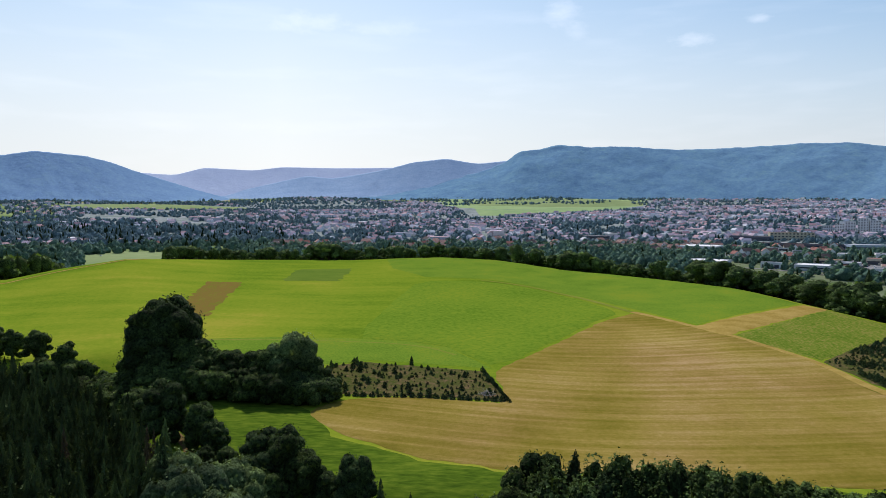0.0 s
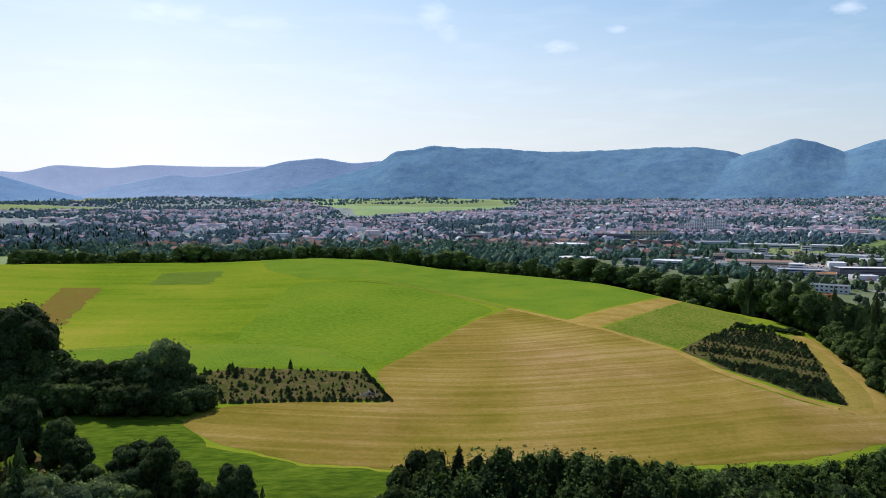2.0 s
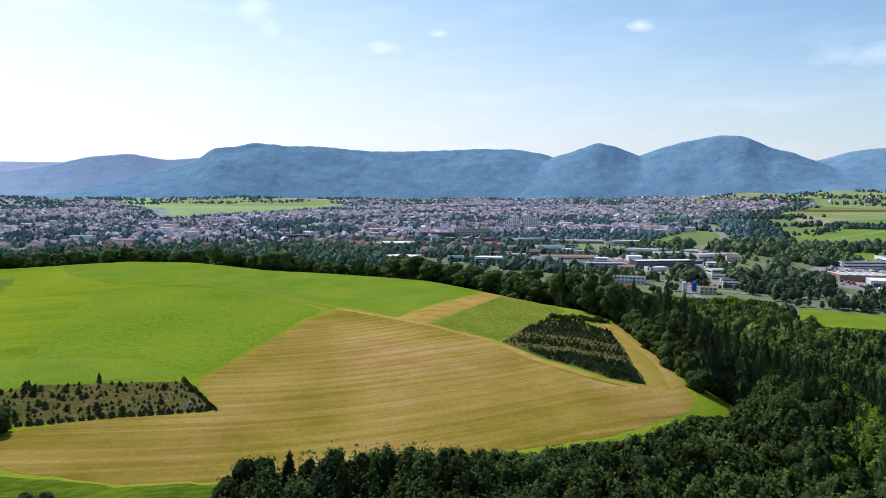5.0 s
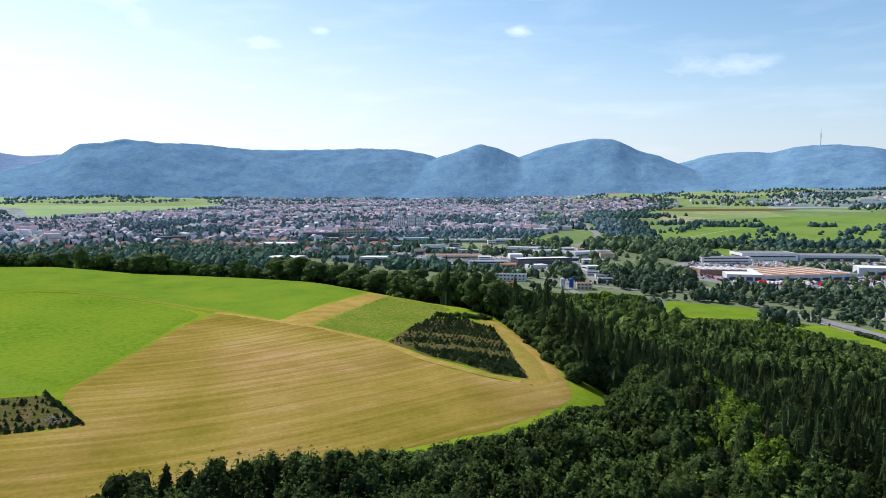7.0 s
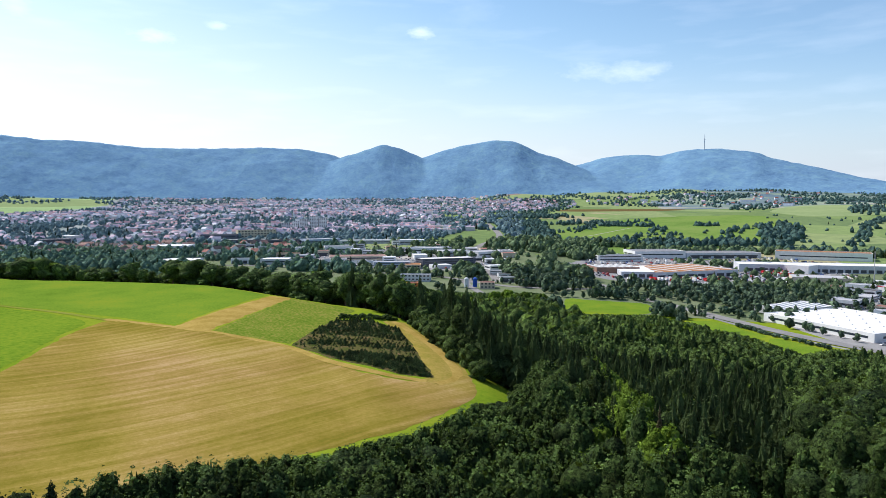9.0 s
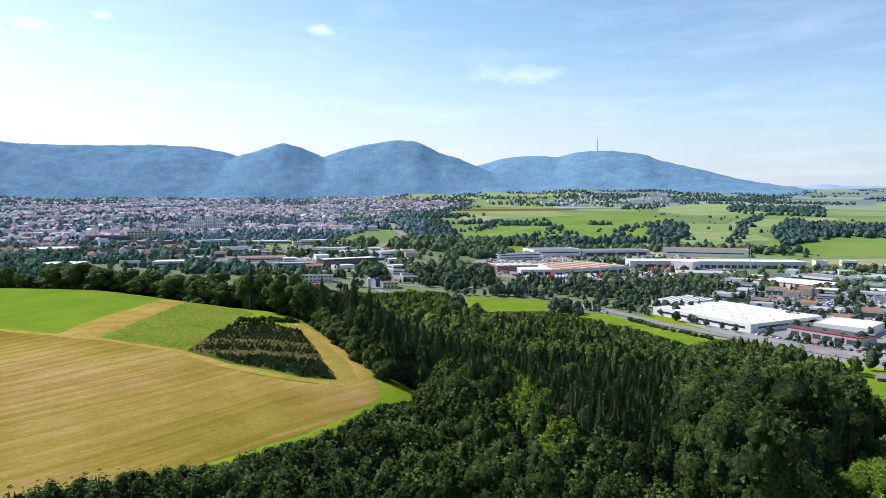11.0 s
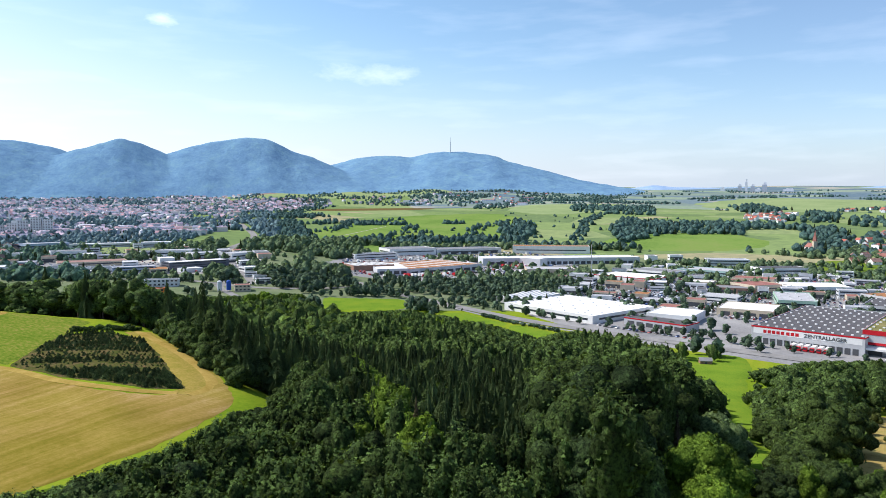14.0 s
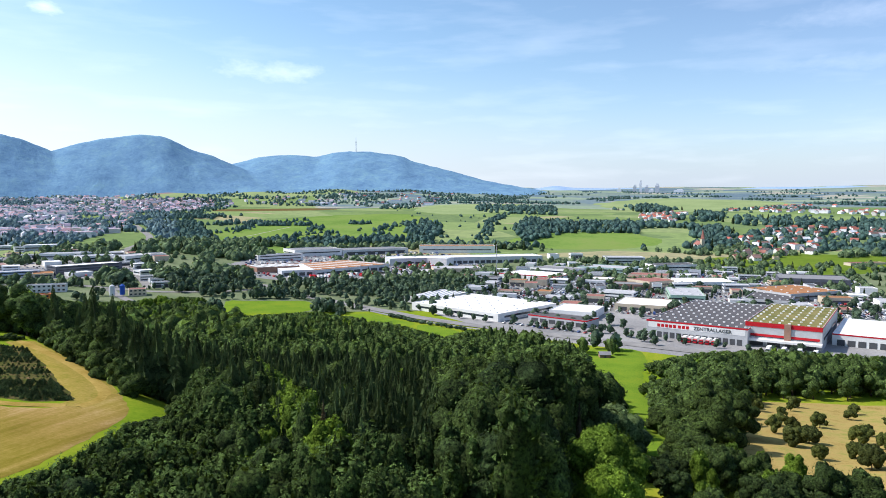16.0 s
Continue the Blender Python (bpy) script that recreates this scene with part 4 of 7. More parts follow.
def brow(x, y):
    """Height of tree tops that leaves the stubble in view over the belt below it."""
    az, r = math.degrees(math.atan2(x, y)), math.hypot(x, y)
    if az > 40 and r > 207:
        return 99.0
    fall = np.interp(az, (0, 14, 24, 31, 34.5, 37.3, 39, 42, 44, 47.2, 48.5, 50, 56), (18.8, 18.5, 19.2, 19.6, 19.0, 18.5, 18.0, 16.8, 16.05, 16.1, 14.0, 11.5, 9.0))
    return EYE_Z - r * math.tan(radians(fall)) - z_at(x, y)


def far_brow(x, y):
    """Height of tree tops that leaves the meadows and the road of the valley in view over the wood."""
    az, r = math.degrees(math.atan2(x, y)), math.hypot(x, y)
    fall = np.interp(az, (39.5, 43.4, 47.0, 48.9, 50.7, 51.6, 55.4, 58.7, 60.1, 62.4, 65.6, 69.2, 70.3, 72.2, 74.4, 76.8, 78.9, 80.1, 80.9, 82.4, 84.0, 85.7, 89.9, 93.9, 101.0),
                     (6.95, 7.29, 7.29, 7.23, 7.52, 8.87, 8.8, 8.69, 9.09, 9.28, 10.02, 10.87, 10.51, 10.06, 9.9, 9.97, 10.33, 11.32, 12.57, 13.62, 13.2, 12.43, 11.3, 10.7, 10.55))
    return EYE_Z - r * math.tan(radians(fall)) - z_at(x, y)


def wood(poly, spacing, mix, keep=1.0, avoid=(), heights=(0.8, 1.12), capped=False, slim=1.0):
    """A stand of trees: kinds grow in groups, heights rise and fall, with gaps here and there."""
    names, shares = list(mix), np.array(list(mix.values()), float)
    upto = np.cumsum(shares / shares.sum())
    for x, y in scatter(poly, spacing, keep, avoid=avoid):
        group = np.clip(0.5 + 1.1 * noise.noise((x * 0.045, y * 0.045, 17.0)), 0, 1)
        pick = group if rng.uniform() < 0.5 else rng.uniform()
        kind = names[min(int(np.searchsorted(upto, pick)), len(names) - 1)]
        age = noise.noise((x * 0.06, y * 0.06, 29.0))
        if not capped and age < -0.32 and rng.uniform() < 0.75:
            continue
        h = KINDS[kind][3] * rng.uniform(*heights) * (1 + 0.28 * age)
        if capped == "valley":
            h = min(h, far_brow(x, y) * rng.uniform(0.82, 1.02))
            if h < 1.3:
                continue
            if h < 4.5:
                tree("bush", x, y, h, 1.5)
                continue
        elif capped:
            h = min(h, brow(x, y) * rng.uniform(0.86, 1.02))
            if h < 1.5:
                continue
            if h < 4.5:
                tree("bush", x, y, h, 1.2)
                continue
        tree(kind, x, y, h, (slim if kind == "spruce_tree" else max(1.0, 0.62 * KINDS[kind][3] / h) if capped else 1.0) * rng.uniform(0.88, 1.2))


# -- left: dark spruce wood, hedge trees, the big tree --
wood([(-150, 200), (-107, 184), (-80, 166), (-66, 148), (-54, 128), (-43, 110), (-38, 100), (-28, 84), (-52, 58), (-150, 100)], 3.3, {"spruce_tree": 40, "broadleaf_tree": 0.6, "dry_spruce": 0.3}, heights=(0.52, 0.72), slim=1.05)
for x, y, h in ((-92, 190, 9), (-100, 195, 10), (-108, 200, 9.5), (-84, 186, 9), (-118, 203, 10), (-128, 207, 9.5), (-134, 209, 10), (-140, 212, 10.5), (-146, 216, 11.5), (-90, 181, 9), (-80, 178, 9), (-98, 186, 9), (-76, 172, 9), (-86, 174, 10)):
    tree("broadleaf_tree", x, y, h, 1.15)
tree("great_oak", -72, 183, 23.5, 1.0, "very large dark oak standing over the hedge")
for x, y, h in ((-79, 181, 13), (-76, 178, 11), (-70, 177, 12), (-67, 180, 13), (-73, 180, 12), (-64, 179, 14)):
    tree("broadleaf_tree", x, y, h, 1.25)
for x, y, h in ((-61, 179, 12), (-57, 178, 11), (-53, 177, 11), (-49, 176.5, 10), (-46, 176, 11), (-42.5, 175.5, 12), (-33, 175, 10), (-30, 174, 8), (-62, 174, 9), (-47, 171, 8), (-38, 171, 10), (-55, 173, 8), (-34, 170, 7)):
    tree("broadleaf_tree", x, y, h, 1.25)
for k in range(70):
    u = k / 69
    tree("bush", -70 + 42 * u + rng.uniform(-1, 1), 176 - 5 * u + rng.uniform(-4, 3), rng.uniform(4.5, 7.5), 1.2)
for k in range(26):
    tree("bush", -84 + 20 * k / 25 + rng.uniform(-1, 1), 182 - 20 * k / 25 + rng.uniform(-7, 3), rng.uniform(4, 8), 1.25)
for k in range(30):
    tree("bush", -112 + 44 * k / 29 + rng.uniform(-1, 1), 197 - 20 * k / 29 + rng.uniform(-4, 3), rng.uniform(5, 9), 1.2)
for k in range(16):
    tree("willow_tree", rng.uniform(-42, -28), rng.uniform(96, 114), rng.uniform(7, 11), 0.9)
tree("willow_tree", -37.5, 177, 15.5, 0.85, "tall feathery tree above the field hedge")
tree("broadleaf_tree", -56, 141, 13.5, 1.0, "lone round tree beside the gravel lane")
tree("broadleaf_tree", -47, 137, 10, 1.0)
tree("broadleaf_tree", -43, 133, 7.5, 1.1)
for x, y, h in ((-31, 121, 10.5), (-26, 119, 11.5), (-22, 116, 9), (-37, 121, 7), (-30, 115, 9), (-18, 114, 7), (-42, 124, 6), (-27, 112, 8)):
    tree("broadleaf_tree", x, y, h, 1.1)
tree("broadleaf_tree", -13.5, 113, 11, 0.9)
for x, y, h in ((-9, 112, 8), (-4, 110, 7.5), (-6.5, 110, 6.5), (-1, 109, 6)):
    tree("spruce_tree", x, y, h, 1.2)
for x, y, h in ((-38, 104, 14), (-33, 100, 14), (-29, 97, 12), (-42, 110, 11)):
    tree("willow_tree", x, y, h, 0.9)
for x, y, h in ((-22, 94, 14), (-16, 92, 14), (-25, 102, 11), (-47, 84, 14), (-52, 88, 14), (-10, 93, 12), (-4, 96, 11)):
    tree("light_tree" if x < -40 else "broadleaf_tree", x, y, h)
tree("willow_tree", 8, 105, 11, 0.7, "pale grey-green bush at the meadow edge")

# -- poplar belt below the stubble --
wood([(14, 103), (30, 108), (52, 111), (72, 108), (90, 110), (101, 113), (116, 120), (128, 127), (136, 132), (140, 120), (120, 95), (88, 70), (60, 70), (30, 74), (12, 84)], 3.4,
     {"poplar_tree": 10, "broadleaf_tree": 0.3}, heights=(0.95, 1.1), capped=True)
for x, y, h in ((13, 103, 17), (10, 99, 16), (17, 106, 17)):
    tree("broadleaf_tree", x, y, h, 0.8)
tree("spruce_tree", 21.4, 104, 18.6, 1.35, "dark spruce rising between poplars")
# -- the wood on the slope --
MAPLE_PLACE = [(96, 4), (96, 25), (130, 30), (178, 33), (205, 30), (200, 6), (150, 0)]
MEADOW_GAP = [(470, 92), (492, 46), (450, 33), (356, 26), (270, 10), (200, 6), (170, 7), (176, 14), (204, 18), (298, 36), (347, 48), (382, 57), (411, 68)]
ROADSIDE = [(524, 418), (556, 446), (566, 420), (586, 399), (604, 376), (578, 345), (540, 335), (512, 370), (494, 398)]
PATCH = [(141, 145), (147, 153), (156, 150), (154, 143), (147, 142)]
wood([(134, 131), (146, 134), (156, 138), (140, 112), (125, 92), (104, 66), (118, 46), (106, 36), (76, 54), (92, 76), (118, 94), (138, 118)], 3.9, {"poplar_tree": 8, "broadleaf_tree": 0.8, "light_tree": 0.6},
     avoid=[MEADOW_GAP, PATCH, MAPLE_PLACE], heights=(0.75, 1.1), capped=True)
wood([(152, 154), (164, 176), (178, 205), (225, 238), (285, 222), (312, 128), (190, 74), (122, 48), (106, 66), (126, 92), (142, 112), (162, 140)], 4.7, {"spruce_tree": 18, "dry_spruce": 0.1, "light_tree": 0.7, "broadleaf_tree": 1.2, "poplar_tree": 0.3},
     avoid=[PATCH, MAPLE_PLACE], heights=(0.7, 1.15), capped=True, slim=1.2)
wood([(312, 128), (285, 222), (300, 262), (380, 270), (440, 255), (425, 200), (440, 175), (452, 140), (424, 104), (380, 66), (300, 42), (230, 28), (150, 21), (112, 24), (116, 44), (190, 72)], 5.6, {"poplar_tree": 9, "broadleaf_tree": 5, "spruce_tree": 0.6, "light_tree": 0.5},
     avoid=[MEADOW_GAP, MAPLE_PLACE], heights=(1.0, 1.35), capped="valley")
wood([(380, 270), (400, 300), (440, 338), (500, 330), (510, 300), (470, 250), (440, 255)], 6.5, {"poplar_tree": 4, "broadleaf_tree": 5, "light_tree": 2}, heights=(1.0, 1.3), capped="valley")
wood([(440, 255), (470, 250), (506, 296), (516, 330), (500, 352), (490, 395), (515, 430), (548, 458), (560, 500), (545, 545), (500, 590), (470, 650), (420, 620), (400, 520), (400, 400), (440, 390), (440, 338)], 8.5,
     {"broadleaf_tree": 8, "poplar_tree": 1, "light_tree": 2.5}, avoid=[ROADSIDE], heights=(0.6, 0.95), capped="valley")
wood([(540, 302), (505, 262), (503, 226), (474, 196), (462, 158), (452, 138), (410, 160), (430, 200), (445, 255), (510, 330)], 7.0, {"broadleaf_tree": 7, "bush": 3, "poplar_tree": 2}, 0.95, heights=(0.5, 0.9), capped="valley")
for x, y, h in ((478, 426, 16), (470, 440, 17), (487, 414, 15), (465, 428, 15), (460, 446, 16)):
    tree("maple_tree", x, y, h, 0.8, "bright green broadleaf tree beside the valley meadow")
# light young trees that follow a ride through the wood
for k in range(30):
    u = k / 29
    tree("light_tree", 192 - 80 * u + rng.uniform(-3, 3), 140 - 72 * u + rng.uniform(-3, 3), rng.uniform(15, 21), rng.uniform(1.0, 1.3))
for x, y, h in ((160, 158, 7), (163, 161, 6), (158, 152, 5)):
    tree("bush", x, y, h, 1.0)
tree("bush", 149, 150, 6.0, 1.15, "round dark bush at the bend of the track")
tree("willow_tree", 172, 156, 9, 0.8)
tree("willow_tree", 166, 152, 8, 0.8)
# -- trees past the hilltop --
def past_crest(az0, az1, near, far, spacing, mix, heights, keep=1.0, bushy=False):
    az = np.arange(az0, az1 + 0.1, 1.5)
    edge = np.interp(az, HILL[:, 0], HILL[:, 1])
    ring = [((r + near) * math.sin(radians(q)), (r + near) * math.cos(radians(q))) for q, r in zip(az, edge)]
    ring += [((r + far) * math.sin(radians(q)), (r + far) * math.cos(radians(q))) for q, r in reversed(list(zip(az, edge)))]
    if not bushy:
        wood(ring, spacing, mix, keep, heights=heights)
        return
    names, shares = list(mix), np.array(list(mix.values()), float)
    for x, y in scatter(ring, spacing, keep):
        kind = names[rng.choice(len(names), p=shares / shares.sum())]
        swell = 1 + 0.45 * noise.noise((x * 0.03, y * 0.03, 51.0))
        tree(kind, x, y, KINDS[kind][3] * rng.uniform(*heights) * swell, rng.uniform(1.4, 2.0))


past_crest(-21.5, 6, 14, 60, 6.5, {"broadleaf_tree": 5, "bush": 2}, (0.36, 0.6), 0.85, True)
past_crest(6, 20, 14, 80, 7, {"broadleaf_tree": 8, "bush": 2}, (0.4, 0.68), 0.95, True)
past_crest(20, 33, 16, 110, 7.5, {"broadleaf_tree": 9, "spruce_tree": 0.5}, (0.5, 0.85), 1.0, True)
past_crest(33, 41, 14, 150, 6.5, {"spruce_tree": 4, "broadleaf_tree": 5}, (0.75, 1.08))
wood([(178, 215), (190, 245), (225, 290), (300, 330), (400, 400), (450, 390), (440, 338), (400, 300), (360, 250), (300, 260), (210, 235)], 6.6, {"broadleaf_tree": 7, "light_tree": 1.5, "spruce_tree": 1, "willow_tree": 1.5}, heights=(0.85, 1.2))
# hill shoulder on the far left
wood([(-300, 330), (-262, 372), (-248, 420), (-262, 500), (-300, 560), (-420, 500)], 8, {"broadleaf_tree": 8, "spruce_tree": 2}, heights=(0.7, 1.0))
# -- wood and hedges right of the meadow --
wood([(472, 34), (452, 40), (400, 26), (330, 8), (300, -6), (372, -14), (392, -50), (410, -95), (470, -130), (480, -100), (482, -40)], 8.5, {"broadleaf_tree": 10, "willow_tree": 0.6, "light_tree": 0.5}, heights=(0.75, 1.1), capped="valley")
wood([(352, 20), (300, 12), (244, 4), (205, 2), (190, -6), (240, -12), (300, -8), (360, -8)], 7.5, {"broadleaf_tree": 8, "willow_tree": 1}, heights=(0.65, 0.95))
wood([(176, 0), (150, 6), (126, 10), (110, 18), (100, -10), (150, -32), (168, -30), (178, -14)], 5.5, {"broadleaf_tree": 5, "light_tree": 2.5, "bush": 3, "willow_tree": 0.6}, avoid=[MAPLE_PLACE], heights=(0.4, 0.66))
wood([(150, -34), (172, -34), (180, -60), (170, -90), (130, -60)], 6.5, {"bush": 4, "broadleaf_tree": 1, "light_tree": 1}, heights=(0.3, 0.55))
tree("maple_tree", 143, 19, 16.5, 1.0, "large bright green maple beside the meadow")
tree("maple_tree", 128, 16, 13, 0.9, "bright green maple in front of the wood")
tree("willow_tree", 186, 23, 13.5, 1.15, "wide silver-grey willow by the meadow")
tree("willow_tree", 298, 46, 15, 1.0, "grey willow at the wood's edge")
tree("willow_tree", 262, 38, 12, 1.0)
for k in range(22):
    u = k / 21
    x = 165 + 190 * u
    tree("bush" if k % 3 else "broadleaf_tree", x, 3 + 22 * u + rng.uniform(-3, 0), rng.uniform(6, 10), 1.2)
    if k < 16:
        tree("bush", x + 20, 24 + 22 * u + rng.uniform(0, 4), rng.uniform(4, 8), 1.1)
for x, y, h in ((172, 6, 6), (166, 10, 6), (161, 5, 7), (155, 8, 7), (148, 5, 8), (177, 3, 6)):
    tree("bush" if h < 7 else "broadleaf_tree", x, y, h, 1.1)
for x, y, h in ((157, 30, 19), (161, 35, 20), (150, 40, 20), (156, 46, 19), (147, 46, 21)):
    tree("spruce_tree", x, y, h)
tree("dry_spruce", 160, 27.5, 18, 0.9)
# -- orchard --
for x, y in ((352, -22), (360, -40), (340, -34), (330, -20), (318, -30), (300, -20), (306, -44), (286, -24), (292, -38), (278, -50), (270, -30), (262, -20), (256, -44), (246, -32), (240, -52), (232, -24), (226, -40), (214, -30), (206, -42), (352, -62), (330, -58), (310, -66), (286, -66), (262, -66), (240, -70), (222, -58)):
    tree("fruit_tree", x + rng.uniform(-3, 3), y + rng.uniform(-3, 3), rng.uniform(4, 7), rng.uniform(0.75, 1.0))
for x, y, h in ((362, -8, 12), (366, -14, 12), (374, -24, 13), (382, -36, 12), (388, -50, 13), (394, -66, 12), (398, -84, 13), (350, -8, 11), (402, -100, 13)):
    tree("broadleaf_tree", x, y, h, 1.15)
for x, y, h in ((455, 76, 13), (462, 78, 11), (461, 58, 12), (470, 62, 10)):
    tree("broadleaf_tree", x, y, h)
for x, y in ((400, 28), (404, 20), (392, 22)):
    tree("bush", x, y, 4)

# -- young conifers in the two nursery plots, in rows --
for x, y in scatter([(-33, 202), (-23, 206), (12, 195), (17, 168), (4, 173), (-25, 176)], 1.9, 0.7):
    tree("young_spruce", x, y, rng.uniform(0.5, 1.2) * (1.8 if rng.uniform() < 0.2 else 1), 1.8)
for k in range(64):
    u = k / 63
    tree("young_spruce", *((-26 + 43 * u, 174.5 - 5.5 * u) if k % 3 else (17.5 - 5 * u, 168 + 28 * u)), rng.uniform(0.9, 1.6), 2.0)
for x, y in ((-24, 203), (-31, 199), (-8, 203)):
    tree("young_spruce", x, y, 2.8, 1.0)
for k in range(26):
    u = k / 25
    tree("bush" if k % 3 else "broadleaf_tree", 154 + 24 * u + rng.uniform(0, 2), 160 + 58 * u + rng.uniform(-2, 0), rng.uniform(5, 9) + 3 * (k % 3 == 0), 1.1)
for k in range(30):
    u = k / 29
    tree("bush", 156 + 18 * u + rng.uniform(-1, 2), 237 - 12 * u + rng.uniform(0, 4), rng.uniform(1.0, 2.2), 1.3)
NURSERY = [(116, 204.5), (132.5, 221.5), (151, 234.5), (161, 227), (165, 212), (152, 189), (139, 167.5), (130.5, 152), (124, 159), (118, 178)]
# strips of young conifers with bare soil between them; the rows run across the plot
STRIPS = [(199, 214, 1.5, 1.6, 0.7), (214, 218, 1.5, 1.9, 0.9), (218, 227, 0.7, 1.6, 0.4), (227, 233, 1.3, 2.0, 0.95), (235, 241, 0.9, 1.9, 0.8), (243, 250, 1.2, 2.0, 0.95), (252, 258, 1.4, 2.0, 0.9), (260, 268, 1.2, 2.0, 0.9), (270, 278, 1.6, 1.9, 0.85), (280, 294, 1.3, 1.9, 0.7)]
for q0, q1, high, gap, keep in STRIPS:
    for q in np.arange(q0, q1, gap * 0.85):
        for p in np.arange(-90, 20, gap * 0.7):
            x, y = 0.72 * q + 0.7 * p + 0.0, 0.7 * q - 0.72 * p
            if inside(NURSERY, x, y) and rng.uniform() < keep:
                tree("young_spruce", x + rng.uniform(-0.35, 0.35), y + rng.uniform(-0.35, 0.35), high * rng.uniform(0.6, 1.25), 2.2)


def near_first(kind, limit, reach):
    """Trees of a kind within reach of the hill's brow are things; the rest join the far wood."""
    mine = sorted((t for t in TREES if t[0] == kind), key=lambda t: math.hypot(t[1], t[2]))
    return [t for t in mine if math.hypot(t[1], t[2]) < reach][:limit]


single = []
for kind in KINDS:
    single += near_first(kind, {"bush": 50, "spruce_tree": 110, "young_spruce": 120}.get(kind, 130), 250)
chosen = set(map(id, single))
for t in TREES:
    if t[5] and id(t) not in chosen:
        single.append(t)
        chosen.add(id(t))
for t in single:
    group = {"spruce_tree": "spruces of the near wood", "poplar_tree": "poplars of the belt", "fruit_tree": "fruit trees of the orchard", "young_spruce": "young spruces of the plantation"}.get(t[0], "trees of the near wood")
    plant_single(*t, group)
rest = [t for t in TREES if id(t) not in chosen]
plant_stuff("woodland", [t for t in rest if math.hypot(t[1], t[2]) < 260], "dense mixed woodland on the slope", 0)
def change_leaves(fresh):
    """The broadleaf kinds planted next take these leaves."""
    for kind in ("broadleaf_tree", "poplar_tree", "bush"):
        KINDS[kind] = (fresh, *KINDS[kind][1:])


# woods past the hilltop take the copy with sunlight in its colour
change_leaves(LEAF_SLOPE_LIT)
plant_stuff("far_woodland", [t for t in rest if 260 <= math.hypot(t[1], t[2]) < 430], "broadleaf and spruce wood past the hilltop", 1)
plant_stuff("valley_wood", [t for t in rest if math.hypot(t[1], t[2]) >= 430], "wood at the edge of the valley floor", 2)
# ---------- the town and the works in the valley ----------
def plain(name, col, rough=0.75, spec=0.08, dirt=0.12, scale=0.15):
    m, tree, b = material(name, rough, spec)
    at = place(tree)
    fac = maths(tree, "ADD", maths(tree, "MULTIPLY", speckle(tree, at, scale, 4, 0.6), 0.6), maths(tree, "MULTIPLY", speckle(tree, at, 1.5, 3), 0.4))
    tree.links.new(ramp(tree, fac, [(0.3, tuple(c * (1 - 2 * dirt) for c in col)), (0.65, col)]), b.inputs["Base Color"])
    return m


WHITE = plain("white_plaster", (0.8, 0.8, 0.79), dirt=0.08)
WALL_PALE = plain("pale_cladding", (0.62, 0.64, 0.67))
WALL_GREY = plain("grey_cladding", (0.52, 0.53, 0.55))
WALL_DARK = plain("dark_cladding", (0.13, 0.14, 0.17))
WALL_BROWN = plain("brown_brick", (0.33, 0.2, 0.15))
WALL_BLUE = plain("blue_cladding", (0.42, 0.5, 0.62))
BEIGE = plain("beige_plaster", (0.6, 0.52, 0.4))
YELLOW = plain("yellow_plaster", (0.62, 0.55, 0.4))
ORANGE = plain("orange_plaster", (0.75, 0.24, 0.06))
PALE_GREEN = plain("green_cladding", (0.4, 0.58, 0.46))
TEAL = plain("teal_cladding", (0.36, 0.52, 0.5))
RED = plain("red_cladding", (0.55, 0.025, 0.035), 0.5)
ROOF_WHITE = plain("white_roof", (0.84, 0.84, 0.84), dirt=0.1)
ROOF_PALE = plain("pale_roof", (0.5, 0.5, 0.52), dirt=0.15)
ROOF_GREY = plain("grey_roof", (0.27, 0.27, 0.28), dirt=0.15)
ROOF_DARK = plain("bitumen_roof", (0.125, 0.12, 0.125), dirt=0.15)
ROOF_MOSS = surface("mossy_roof", (0.13, 0.14, 0.05), (0.26, 0.22, 0.1), 0.08, 1.0, bump=0)
ROOF_BROWN = plain("gravel_roof", (0.42, 0.2, 0.09), dirt=0.18)
# tile red paled: haze over distant roofs put into the colour
ROOF_RED = plain("red_tile_roof", (0.38, 0.17, 0.14), dirt=0.2)
ROOF_PINK = plain("weathered_tile_roof", (0.36, 0.22, 0.19), dirt=0.2)
ROOF_SLATE = plain("dark_tile_roof", (0.12, 0.1, 0.1), dirt=0.2)
GLASS = material("window_glass", 0.12, 0.6)[0]
GLASS.node_tree.nodes["Principled BSDF"].inputs["Base Color"].default_value = (0.03, 0.04, 0.055, 1)
PANEL = material("solar_glass", 0.2, 0.6)[0]
PANEL.node_tree.nodes["Principled BSDF"].inputs["Base Color"].default_value = (0.03, 0.045, 0.11, 1)
DOCK = plain("dock_door", (0.1, 0.105, 0.115))
STEEL = plain("painted_steel", (0.5, 0.5, 0.52), 0.45)
TYRE = plain("tyre_rubber", (0.025, 0.025, 0.025))
BLUE = plain("blue_paint", (0.03, 0.1, 0.42), 0.4)
PAINTS = [plain("car_" + n, c, 0.3, 0.5, 0.03) for n, c in (("white", (0.75, 0.75, 0.75)), ("silver", (0.45, 0.46, 0.48)), ("black", (0.03, 0.03, 0.035)), ("red", (0.4, 0.03, 0.03)), ("blue", (0.05, 0.1, 0.3)))]
BOX_MESH = {}


